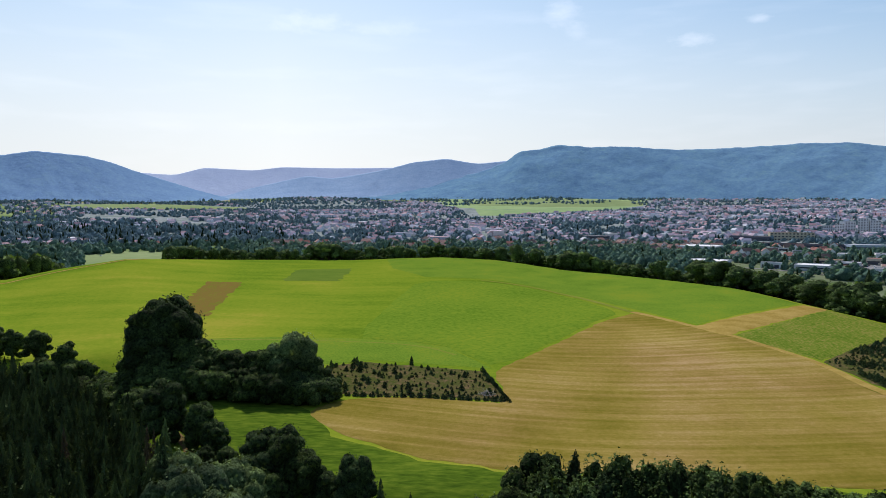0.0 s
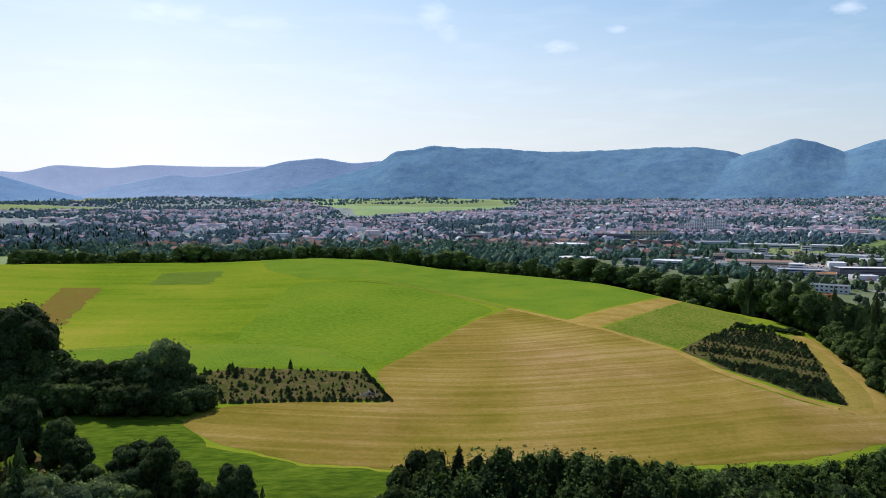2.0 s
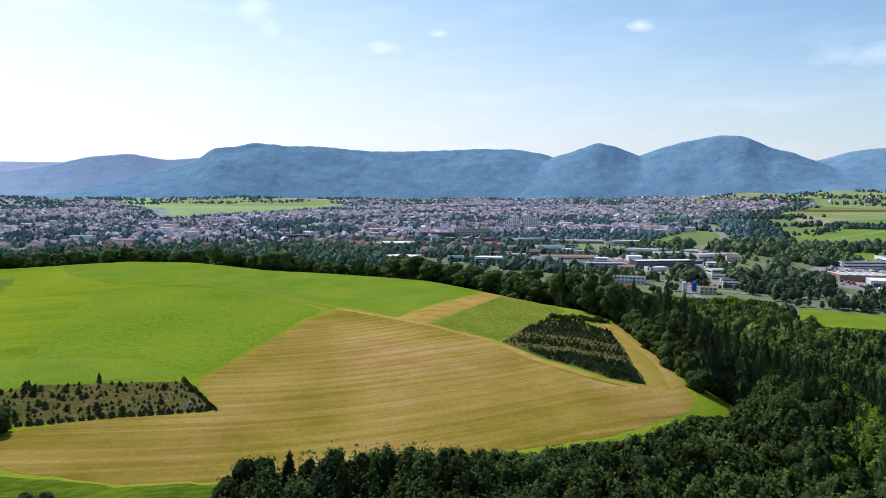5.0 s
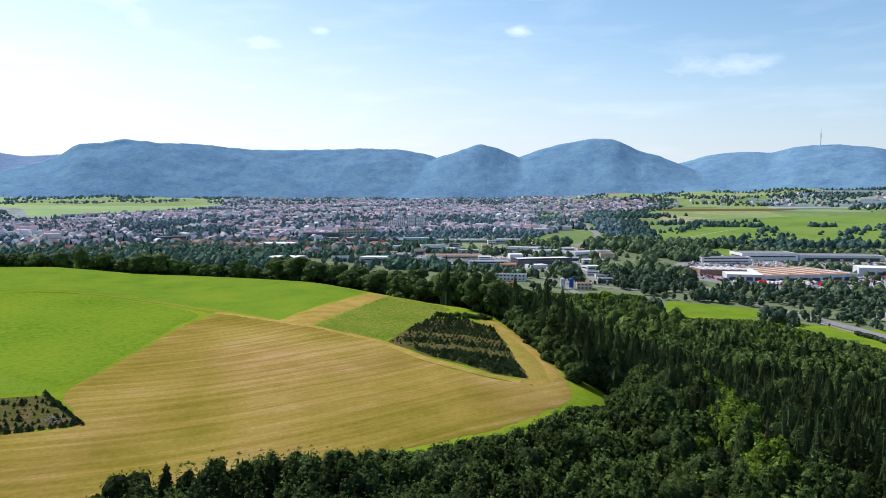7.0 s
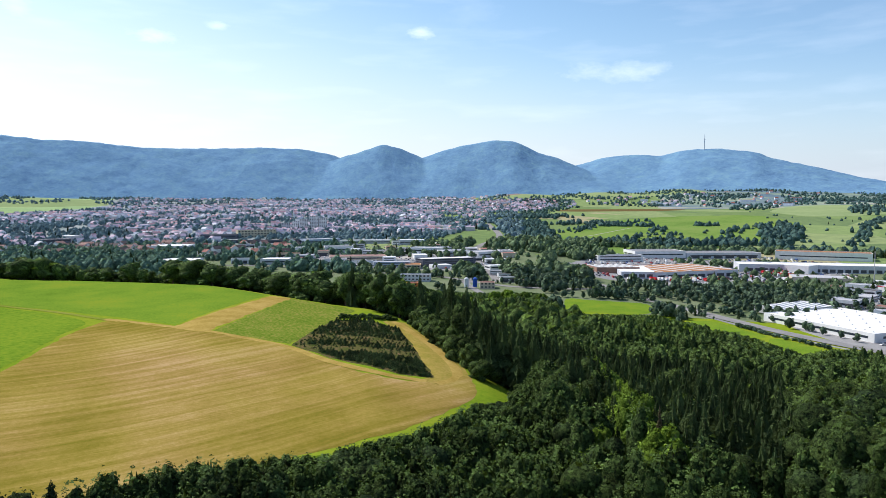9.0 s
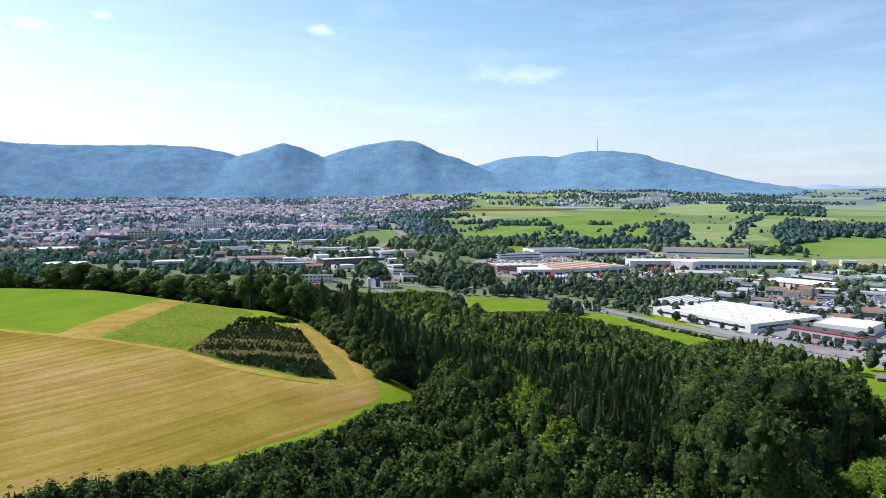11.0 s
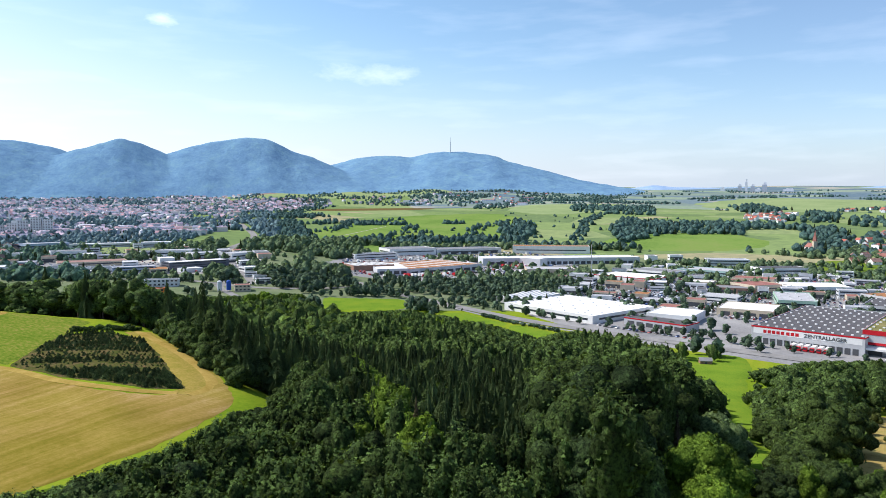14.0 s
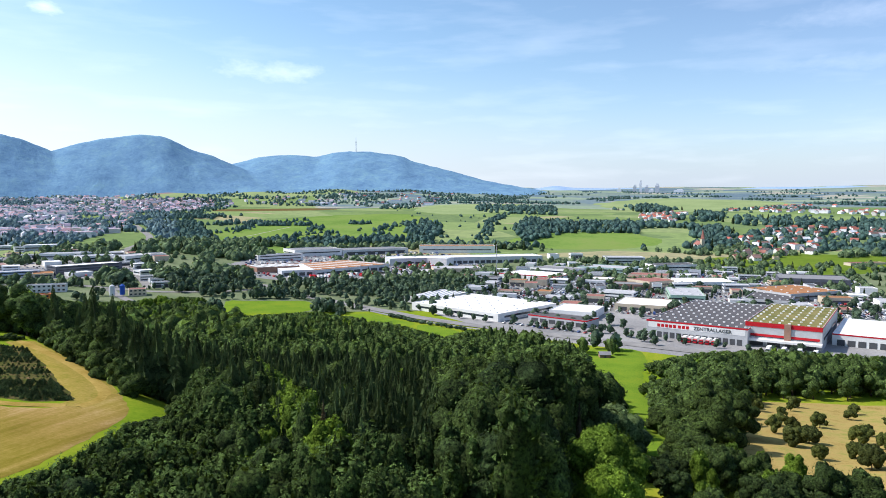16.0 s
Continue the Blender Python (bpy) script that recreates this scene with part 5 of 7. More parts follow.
def box_data(mat):
    """One unit cube a material, shared by all plain parts (1 m, resting on its base)."""
    if mat.name not in BOX_MESH:
        v = [(x, y, z) for z in (0, 1) for y in (-0.5, 0.5) for x in (-0.5, 0.5)]
        f = [(0, 2, 3, 1), (4, 5, 7, 6), (0, 1, 5, 4), (1, 3, 7, 5), (3, 2, 6, 7), (2, 0, 4, 6)]
        me = bpy.data.meshes.new("box_" + mat.name)
        me.from_pydata(v, [], f)
        me.materials.append(mat)
        BOX_MESH[mat.name] = me
    return BOX_MESH[mat.name]


def slab(name, parent, mat, x, y, z, w, d, h, turn=0, label=""):
    ob = new(name, box_data(mat))
    ob.parent = parent
    ob.matrix_local = pose(x, y, z, 0, 0, turn) @ Matrix.Diagonal((w, d, h, 1))
    if label:
        tagged(ob, label)
    return ob


def shell(name, parent, mat, w, d, h, rim=0.35, sunk=0.6):
    """Four walls with a parapet: a box whose top is sunk between its edges."""
    x0, y0, x1, y1 = w / 2, d / 2, w / 2 - rim, d / 2 - rim
    v = [(sx * x, sy * y, z) for x, y, z in ((x0, y0, -1.5), (x0, y0, h), (x1, y1, h), (x1, y1, h - sunk)) for sx, sy in ((-1, -1), (1, -1), (1, 1), (-1, 1))]
    f = [(4 * k + i, 4 * k + (i + 1) % 4, 4 * k + 4 + (i + 1) % 4, 4 * k + 4 + i) for k in range(3) for i in range(4)]
    return mesh_object(name, v, f, mat, parent)


def lettering(parent, text, x, y, z, size, mat, width):
    """Built-in letters turned into a mesh that stands proud of the wall."""
    cu = bpy.data.curves.new("lettering", "FONT")
    cu.body, cu.size, cu.extrude, cu.align_x = text, size, 0.06, "CENTER"
    cu.resolution_u, cu.offset = 2, 0.045
    tmp = new("lettering_curve", cu)
    me = bpy.data.meshes.new_from_object(tmp.evaluated_get(bpy.context.evaluated_depsgraph_get()))
    bpy.data.objects.remove(tmp)
    bpy.data.curves.remove(cu)
    me.materials.clear()
    me.materials.append(mat)
    ob = new("lettering", me)
    ob.parent = parent
    span = max(v.co.x for v in me.vertices) - min(v.co.x for v in me.vertices)
    ob.matrix_local = pose(x, y, z, 90, 0, 0) @ Matrix.Diagonal((width / span, 1.15, 1, 1))
    return ob


def hall(kind, label, x, y, turn, w, d, h, wall, roof, trim=None, docks=0, lights=None, sign=False, canopy=False, bands=None, solar=None, strips=0, grid=None):
    """A flat-roofed building; its front faces -y before it is turned."""
    ob = new(kind)
    ob.matrix_world = pose(x, y, z_at(x, y), 0, 0, turn)
    tagged(ob, label, kind.replace("_", " "))
    shell("wall", ob, wall, w, d, h)
    slab("roof", ob, roof, 0, 0, h - 1.0, w - 0.72, d - 0.72, 0.45)
    if trim:
        slab("trim", ob, trim, 0, -d / 2 - 0.06, h - 0.9, w + 0.2, 0.14, 0.95)
        slab("trim", ob, trim, -w / 2 - 0.06, 0, h - 0.9, 0.14, d, 0.95)
        slab("trim", ob, trim, w / 2 + 0.06, 0, h - 0.9, 0.14, d, 0.95)
    for k in range(docks):
        slab("dock_door", ob, DOCK, (k + 0.5) / docks * w * 0.92 - w * 0.46, -d / 2 - 0.05, 0.3, w * 0.92 / docks * 0.74, 0.16, min(4.2, h * 0.55))
    if bands:
        for k in range(bands):
            z = h * (k + 0.45) / (bands + 0.15)
            slab("window_band", ob, GLASS, 0, -d / 2 - 0.04, z, w * 0.9, 0.12, min(1.7, h / bands * 0.32))
            slab("window_band", ob, GLASS, w / 2 + 0.04, 0, z, 0.12, d * 0.8, min(1.7, h / bands * 0.32))
            slab("window_band", ob, GLASS, -w / 2 - 0.04, 0, z, 0.12, d * 0.8, min(1.7, h / bands * 0.32))
    if grid:
        nx, nz = grid
        for i in range(nx):
            for k in range(nz):
                slab("window", ob, GLASS, (i + 0.5) / nx * w - w / 2, -d / 2 - 0.03, h * (k + 0.35) / nz, w / nx * 0.5, 0.1, h / nz * 0.42)
    if lights:
        nx, ny = lights
        for i in range(nx):
            for j in range(ny):
                slab("rooflight", ob, WHITE, (i + 0.5) / nx * w - w / 2, (j + 0.5) / ny * d - d / 2, h - 0.55, 1.5, 1.5, 0.75)
    for k in range(strips):
        slab("rooflight_strip", ob, WHITE, (k + 0.5) / strips * w - w / 2, 0, h - 0.55, 2.0, d * 0.86, 0.8, 12)
    if solar:
        nx, ny = solar
        for i in range(nx):
            for j in range(ny):
                panel = slab("solar_panel", ob, PANEL, (i + 0.5) / nx * w * 0.8 - w * 0.4, (j + 0.5) / ny * d * 0.6 - d * 0.32, h - 0.3, w * 0.8 / nx * 0.86, d * 0.6 / ny * 0.55, 0.12)
                panel.matrix_local = panel.matrix_local @ pose(0, 0, 0, 12, 0, 0)
    if canopy:
        slab("canopy", ob, WHITE, 0, -d / 2 - 3.2, 4.3, w + 1.0, 6.4, 1.4)
        slab("window_band", ob, RED, 0, -d / 2 - 0.05, 7.0, w * 0.94, 0.14, 1.6)
        slab("stair_tower", ob, WALL_BROWN, 3.0, -d / 2 - 0.5, 5.5, 4.2, 1.4, 11.4)
        slab("trim", ob, RED, 0, -d / 2 - 0.14, h - 3.0, w + 0.3, 0.2, 2.1)
    if sign:
        slab("sign_board", ob, WHITE, 0, -d / 2 - 0.05, 7.4, w * 0.96, 0.1, 4.0)
        lettering(ob, "ZENTRALLAGER", w * 0.17, -d / 2 - 0.24, 8.1, 3.0, DOCK, w * 0.37)
        for i in range(8):
            slab("sign_bar", ob, RED, -w * 0.37 + i * w * 0.041 + (0.6 if i > 4 else 0), -d / 2 - 0.12, 8.1, w * 0.03, 0.14, 2.2)
        slab("trim", ob, RED, 0, -d / 2 - 0.08, h - 0.6, w, 0.12, 0.8)
    return ob


hall("storage_hall", "long grey storage hall with red roof edge and lettering", 595, -7, -104, 71, 132, 12.5, WALL_GREY, ROOF_DARK, RED, docks=14, lights=(12, 9), sign=True)
hall("furniture_store", "tall grey and red store with a mossy flat roof", 579, -60, -103, 48, 108, 16.5, WALL_GREY, ROOF_MOSS, RED, docks=4, lights=(8, 9), canopy=True, bands=1)
hall("store_annexe", "low white annexe with solar panels on its roof", 582, -118, -104, 56, 80, 8.5, WHITE, ROOF_WHITE, RED, docks=8, solar=(8, 4))
hall("supermarket_hall", "large flat white supermarket hall", 616, 196, -112, 103, 86, 7.0, WHITE, ROOF_WHITE, None, docks=0, lights=(7, 6), bands=1)
hall("garden_centre", "low pale garden centre with ribbed roof", 668, 262, -102, 36, 70, 5.5, WALL_PALE, ROOF_WHITE, None, docks=0, strips=7)
hall("shop_building", "long low shop with red fascia and dark roof", 573, 113, -108, 54, 22, 6.0, WALL_GREY, ROOF_DARK, RED, docks=6)
hall("shop_hall", "plain white shop hall with a flat roof", 616, 109, -96, 38, 42, 7.0, WHITE, ROOF_WHITE, None, bands=0)
hall("workshop_hall", "beige workshop hall with white flat roof", 679, 57, -94, 46, 48, 7.0, BEIGE, ROOF_WHITE, None, docks=4)
hall("workshop_hall", "green and white workshop hall with grey roof", 764, 24, -83, 33, 70, 7.5, PALE_GREEN, ROOF_PALE, None, bands=1, lights=(4, 3))
hall("workshop_hall", "low hall with a dark bitumen roof", 762, -58, -101, 40, 70, 7.0, WALL_GREY, ROOF_DARK, None, lights=(6, 3), bands=1)
hall("warehouse", "warehouse with terracotta-coloured flat roof", 814, -81, -46, 73, 60, 8.0, WALL_GREY, ROOF_BROWN, None, lights=(5, 3), bands=1)
hall("warehouse", "long dark grey warehouse with loading yard", 944, -115, -91, 75, 55, 8.0, WALL_DARK, ROOF_GREY, None, docks=10)
hall("warehouse", "long white warehouse with a pale roof", 868, 10, -71, 65, 45, 8.0, WHITE, ROOF_WHITE, None, docks=10)
hall("workshop_hall", "white hall with dark panels on its roof", 1045, 51, -58, 67, 32, 8.0, WHITE, ROOF_DARK, None, bands=1)
hall("workshop_hall", "pale teal hall with light grey roof", 999, 134, -105, 74, 42, 7.0, TEAL, ROOF_PALE, None, bands=1)
hall("car_showroom", "light grey showroom with stepped upper storey", 1110, 126, -73, 59, 34, 9.0, WALL_PALE, ROOF_PALE, None, bands=2)
hall("shop_hall", "white shop hall with red wall band", 880, 209, -105, 80, 52, 7.0, WHITE, ROOF_WHITE, RED, docks=0)
hall("workshop_hall", "white hall with brownish roof", 960, 197, -109, 66, 40, 7.0, WHITE, ROOF_GREY, None, bands=1)
hall("logistics_hall", "very long pale logistics hall", 1031, 360, -55, 244, 45, 10.0, WALL_PALE, ROOF_WHITE, None, docks=24)
hall("logistics_hall", "long white hall with brown roof and grey panels", 1163, 420, -69, 132, 36, 13.0, WHITE, ROOF_BROWN, None, bands=1)
hall("workshop_hall", "beige hall with pale roof", 918, 333, -63, 66, 42, 7.0, BEIGE, ROOF_PALE, None, bands=0)
hall("factory_hall", "large factory hall with brown roof and white rooflight strips", 851, 497, -23, 130, 104, 8.5, WALL_PALE, ROOF_BROWN, None, strips=6, docks=8)
hall("factory_hall", "factory hall with broad whitish roof", 789, 516, -48, 41, 88, 7.5, WALL_PALE, ROOF_WHITE, None, docks=4)
hall("factory_hall", "old factory hall with sloped rooflights", 790, 548, -38, 57, 50, 7.0, WALL_BROWN, ROOF_GREY, None, strips=6)
hall("office_block", "white two-storey office block with window bands", 901, 615, -31, 73, 18, 9.0, WHITE, ROOF_GREY, None, bands=2)
hall("factory_hall", "white factory hall with grey roof", 1013, 623, -37, 83, 55, 10.0, WHITE, ROOF_GREY, None, bands=1)
hall("factory_hall", "long grey-roofed factory hall", 1093, 555, -40, 121, 50, 9.0, WALL_PALE, ROOF_GREY, None, bands=1, docks=6)
hall("logistics_hall", "white high hall with flat roof", 991, 398, -94, 63, 32, 11.0, WHITE, ROOF_WHITE, None, bands=0)
hall("workshop_hall", "small beige workshop with white roof", 875, 126, -93, 28, 25, 5.0, BEIGE, ROOF_WHITE, None, docks=2)
hall("workshop_hall", "small hall with brown walls and grey roof", 827, 84, -84, 40, 28, 6.0, WALL_BROWN, ROOF_GREY, None, docks=2)
hall("office_block", "white office block with two window rows", 744, 88, -97, 35, 24, 7.0, WHITE, ROOF_PALE, None, bands=2)
hall("workshop_hall", "hall with reddish brown roof", 855, 64, -43, 43, 40, 8.0, BEIGE, ROOF_RED, None, bands=1)
hall("workshop_hall", "low hall with red roof", 931, 73, -93, 47, 30, 6.0, BEIGE, ROOF_RED, None, docks=3)
hall("workshop_hall", "small farm shed by the fields", 1193, -95, -77, 8, 10, 6.0, BEIGE, ROOF_RED, None, bands=0)
hall("riding_hall", "long low hall with red roof on a meadow", 1152, -208, -58, 58, 14, 5.0, BEIGE, ROOF_RED, None, bands=0)
hall("workshop_hall", "pale blue-grey hall with white roof", 476, 882, -38, 48, 32, 7.5, WALL_PALE, ROOF_WHITE, None, bands=1)
hall("workshop_hall", "small reddish annexe of a hall", 503, 874, -37, 8, 26, 7.0, WALL_BROWN, ROOF_RED, None, bands=0)
hall("workshop_hall", "white and blue hall behind trees", 357, 949, -36, 61, 45, 8.0, WALL_PALE, ROOF_WHITE, None, bands=1)
hall("sports_hall", "big white hall with stepped roof", 412, 1114, -35, 60, 50, 12.0, WHITE, ROOF_WHITE, None, bands=1)
hall("school_building", "long yellow three-storey building with rows of windows", 647, 1294, -12, 76, 16, 15.0, YELLOW, ROOF_BROWN, None, grid=(12, 3))
hall("apartment_block", "white high-rise apartment block", 812, 1424, -42, 18, 14, 22.0, WHITE, ROOF_GREY, None, grid=(4, 7))
hall("apartment_block", "white high-rise apartment block", 826, 1423, 16, 28, 14, 27.0, WHITE, ROOF_GREY, None, grid=(4, 9))
hall("apartment_block", "white high-rise apartment block", 856, 1417, -43, 20, 14, 33.0, WHITE, ROOF_GREY, None, grid=(4, 10))
hall("apartment_block", "white high-rise apartment block", 872, 1405, -32, 19, 14, 29.0, WHITE, ROOF_GREY, None, grid=(4, 9))
hall("apartment_block", "pale mid-rise apartment block", 793, 1438, -29, 20, 14, 18.0, WALL_PALE, ROOF_GREY, None, grid=(5, 6))
hall("workshop_hall", "light blue hall with grey roof", 679, 1106, -9, 66, 30, 9.0, WALL_BLUE, ROOF_PALE, None, bands=1)
hall("warehouse", "long low warehouse with white roof", 747, 1049, -34, 105, 25, 7.0, WALL_PALE, ROOF_WHITE, None, bands=1)
hall("warehouse", "warehouse with bright white ribbed roof", 799, 987, -41, 46, 28, 9.0, WALL_PALE, ROOF_WHITE, None, bands=1)
hall("workshop_hall", "white hall with dark gable roof", 628, 966, -28, 46, 30, 10.0, WHITE, ROOF_GREY, None, bands=1)
hall("workshop_hall", "low sprawling hall with brown roof", 590, 856, -30, 83, 40, 6.0, BEIGE, ROOF_PINK, None, bands=1)
hall("office_block", "grey-blue office row with flat roof", 577, 756, -33, 49, 20, 7.0, WALL_BLUE, ROOF_PALE, None, bands=2)
hall("workshop_hall", "white hall with pale roof", 731, 861, -60, 52, 28, 9.0, WHITE, ROOF_PALE, None, bands=1)
hall("office_block", "dark glazed office building with white roof edge", 646, 723, -18, 80, 26, 10.0, WALL_DARK, ROOF_WHITE, None, bands=3)
hall("workshop_hall", "white hall with pitched pale roof", 739, 809, -21, 45, 28, 8.0, WHITE, ROOF_PALE, None, bands=1)
hall("workshop_hall", "white hall with rounded roof", 758, 759, -4, 50, 30, 9.0, WHITE, ROOF_PALE, None, bands=1)
hall("shed", "small white shed roof beside the road", 616, 700, -14, 25, 18, 5.0, WHITE, ROOF_WHITE, None, bands=0)
hall("shed", "small white flat-roofed roadside workshop", 664, 640, -20, 30, 18, 6.0, WHITE, ROOF_WHITE, None, bands=1)
hall("office_block", "small white office house", 622, 603, -44, 14, 12, 6.0, WHITE, ROOF_GREY, None, bands=2)
hall("terrace_house", "grey-roofed terrace building behind the wood", 516, 630, -48, 35, 12, 8.0, WALL_PALE, ROOF_GREY, None, grid=(8, 2))
hall("terrace_house", "low house with dark red roof by the road", 539, 535, -42, 16, 14, 7.0, BEIGE, ROOF_RED, None, grid=(4, 2))
hall("school_building", "dark modern flat-roofed building", 290, 1317, -5, 47, 30, 11.0, WALL_DARK, ROOF_GREY, None, bands=2)
hall("workshop_hall", "small plain white hall between garden trees", 444, 1387, -27, 18, 24, 8.0, WHITE, ROOF_WHITE, None, bands=0)
hall("workshop_hall", "long dark factory building", 575, 1302, -32, 68, 30, 9.0, WALL_DARK, ROOF_DARK, None, bands=1)
hall("warehouse", "long dark red-brown shed beside the railway", 601, 1162, -36, 140, 14, 7.0, WALL_DARK, ROOF_BROWN, None, bands=1)
hall("factory_hall", "old reddish factory roofs near the town", 337, 1169, -33, 64, 40, 9.0, WALL_BROWN, ROOF_PINK, None, bands=1)
hall("house_block", "small bright orange building", 472, 580, -16, 13, 10, 8.0, ORANGE, ROOF_RED, None, grid=(3, 2))


def polar(az, r):
    return r * math.sin(radians(az)), r * math.cos(radians(az))


def sector(az0, az1, r0, r1):
    az = np.linspace(az0, az1, 14)
    return [polar(q, r0) for q in az] + [polar(q, r1) for q in az[::-1]]


# paved yards and streets between the works
draped("valley_floor", sector(12, 50, 600, 1190), 25, 0.12, VALLEY_GRASS, "dry rough grass between the works", "ground patch")
draped("yard_east", rounded([(485, 60), (470, -10), (478, -140), (760, -180), (1000, -170), (1010, 60), (960, 200), (860, 260), (700, 240), (600, 250), (560, 210), (500, 120)], 1), 20, 0.2, YARD, "pale paved yards and car parks of the business park", "paving")
draped("yard_factory", rounded([(700, 560), (700, 480), (740, 400), (840, 330), (900, 280), (980, 300), (1120, 380), (1150, 560), (1040, 680), (880, 660), (760, 620)], 1), 20, 0.2, YARD, "paved factory yards", "paving")
draped("yard_north", rounded([(430, 900), (520, 780), (600, 660), (690, 640), (800, 740), (830, 900), (740, 1040), (560, 1000)], 1), 25, 0.2, YARD, "paved yards between workshops", "paving")
draped("yard_dirt", rounded([(640, 900), (720, 790), (690, 760), (620, 840)], 1), 20, 0.3, GRAVEL, "bare sandy ground beside the workshops", "ground patch")
draped("valley_floor", sector(50, 106, 640, 1195), 25, 0.12, VALLEY_GRASS, "dry rough grass behind the works", "ground patch")
draped("far_country", sector(-42, 112, 1180, 4860), 70, 0.9, HAZED_FARMLAND, "patchwork of far meadows and fields", "farmland")
draped("far_plain", sector(58, 112, 2450, 4860), 80, 1.7, HAZED_PLAIN, "hazy patchwork of fields out to the horizon", "farmland")
draped("town_ground", [(-700, 1180), (-300, 1250), (100, 1180), (400, 1050), (640, 1050), (900, 1050), (1200, 1300), (2200, 2500), (1700, 3000), (600, 3400), (-600, 3350), (-1500, 2700)], 60, 1.3, HAZED_TOWN_GROUND, "gardens and streets of the town", "ground")
WORKS_STREET = [(760, 790), (730, 748), (671, 672), (615, 601), (572, 551), (545, 590)]
ribbon("main_road", [(700, 640), (668, 540), (664, 490), (655, 445), (632, 413), (615, 376), (608, 342), (592, 311), (570, 268), (554, 236), (540, 200), (530, 165), (520, 125), (512, 95), (506, 66), (499, 38), (486, -30), (482, -130), (470, -260)], 13, 0.5, ASPHALT, "grey main road with pale verges", "road")
ribbon("railway_path", [(612, 360), (598, 335), (582, 308), (559, 268), (543, 236), (529, 200), (519, 165), (509, 125), (501, 95), (496, 66), (489, 38), (475, -30)], 4, 0.45, YARD, "pale cycle path beside the main road", "path")
ribbon("side_road", [(560, 640), (560, 580), (562, 520), (600, 470), (648, 455)], 8, 0.45, ASPHALT, "side road that joins the main road", "road")
VALLEY_ROAD = [(660, 540), (690, 640), (730, 740), (800, 830), (880, 890), (960, 930), (1046, 1000), (1141, 1109), (1280, 1270)]
ribbon("valley_road", VALLEY_ROAD, 13, 1.2, ASPHALT, "straight main road climbing out of the valley", "road")
ribbon("works_street", WORKS_STREET, 9, 0.5, ASPHALT, "wide pale street between workshops", "road")
ribbon("wood_street", [(600, 610), (550, 585), (520, 535), (500, 496), (476, 448)], 8, 0.5, ASPHALT, "pale street along the edge of the wood", "road")
ribbon("link_road", [(560, 640), (520, 720), (480, 820), (420, 900), (330, 960)], 7, 0.45, ASPHALT, "street along the workshops", "road")
ribbon("hill_path", [(960, 850), (1020, 830), (1080, 850), (1180, 870), (1300, 900), (1400, 920)], 4, 2.0, GRAVEL, "pale farm path over the green hill", "track")

FARGRASS_NEAR = surface("pasture_grass", (0.105, 0.185, 0.04), (0.165, 0.255, 0.06), 0.008, 0.12, bump=0, third=(0.2, 0.255, 0.075))
# green slopes, pastures and far fields
draped("pasture_hill", rounded([(880, 760), (960, 640), (1120, 620), (1300, 560), (1700, 620), (2000, 900), (1700, 1100), (1300, 1050), (1050, 920)], 1), 25, 1.5, FARGRASS_NEAR, "bright green pasture on the slope above the works", "pasture")
draped("pasture_right", rounded([(1230, 300), (1290, 120), (1420, 60), (1560, 160), (1500, 360), (1330, 400)], 1), 25, 1.5, FARGRASS_NEAR, "long bright green pasture", "pasture")
draped("pasture_village", rounded([(1070, 0), (1020, -160), (1180, -300), (1320, -260), (1280, -60), (1180, 20)], 1), 25, 1.5, GREYGRASS, "mown meadow beside the village", "meadow")
draped("far_pasture", rounded([(60, 3050), (420, 2700), (900, 2850), (900, 3250), (500, 3450), (100, 3420)], 1), 60, 2.8, HAZED_GRASS, "pale green meadows at the mountain foot", "meadow")
draped("far_pasture", rounded([(-1450, 2500), (-1150, 2350), (-750, 2550), (-700, 2750), (-1200, 2900)], 1), 60, 2.8, HAZED_GRASS, "pale meadows near the valley mouth", "meadow")
draped("far_pasture", rounded([(2100, 2300), (2500, 1900), (3000, 1500), (3250, 1750), (2700, 2350)], 1), 60, 2.8, HAZED_GRASS, "pale green meadows under the mountains", "meadow")
draped("far_pasture", rounded([(1900, 700), (2300, 500), (2700, 650), (2500, 1000), (2100, 950)], 1), 60, 2.8, HAZED_GRASS, "light green far meadows", "meadow")
draped("far_pasture", rounded([(2200, 100), (2600, -300), (3200, -300), (3300, 300), (2700, 500)], 1), 60, 2.8, HAZED_GRASS, "wide light green far meadows", "meadow")
draped("quarry_ground", rounded([(1750, 1450), (2050, 1150), (2250, 1250), (1950, 1600)], 1), 50, 2.4, SOIL, "brown bare earth of a large building site", "ground patch")
draped("hill_meadow", rounded([(-420, 700), (-620, 900), (-520, 1050), (-250, 1000), (-220, 850)], 1), 25, 0.5, MEADOW, "green meadow past the hilltop", "meadow")


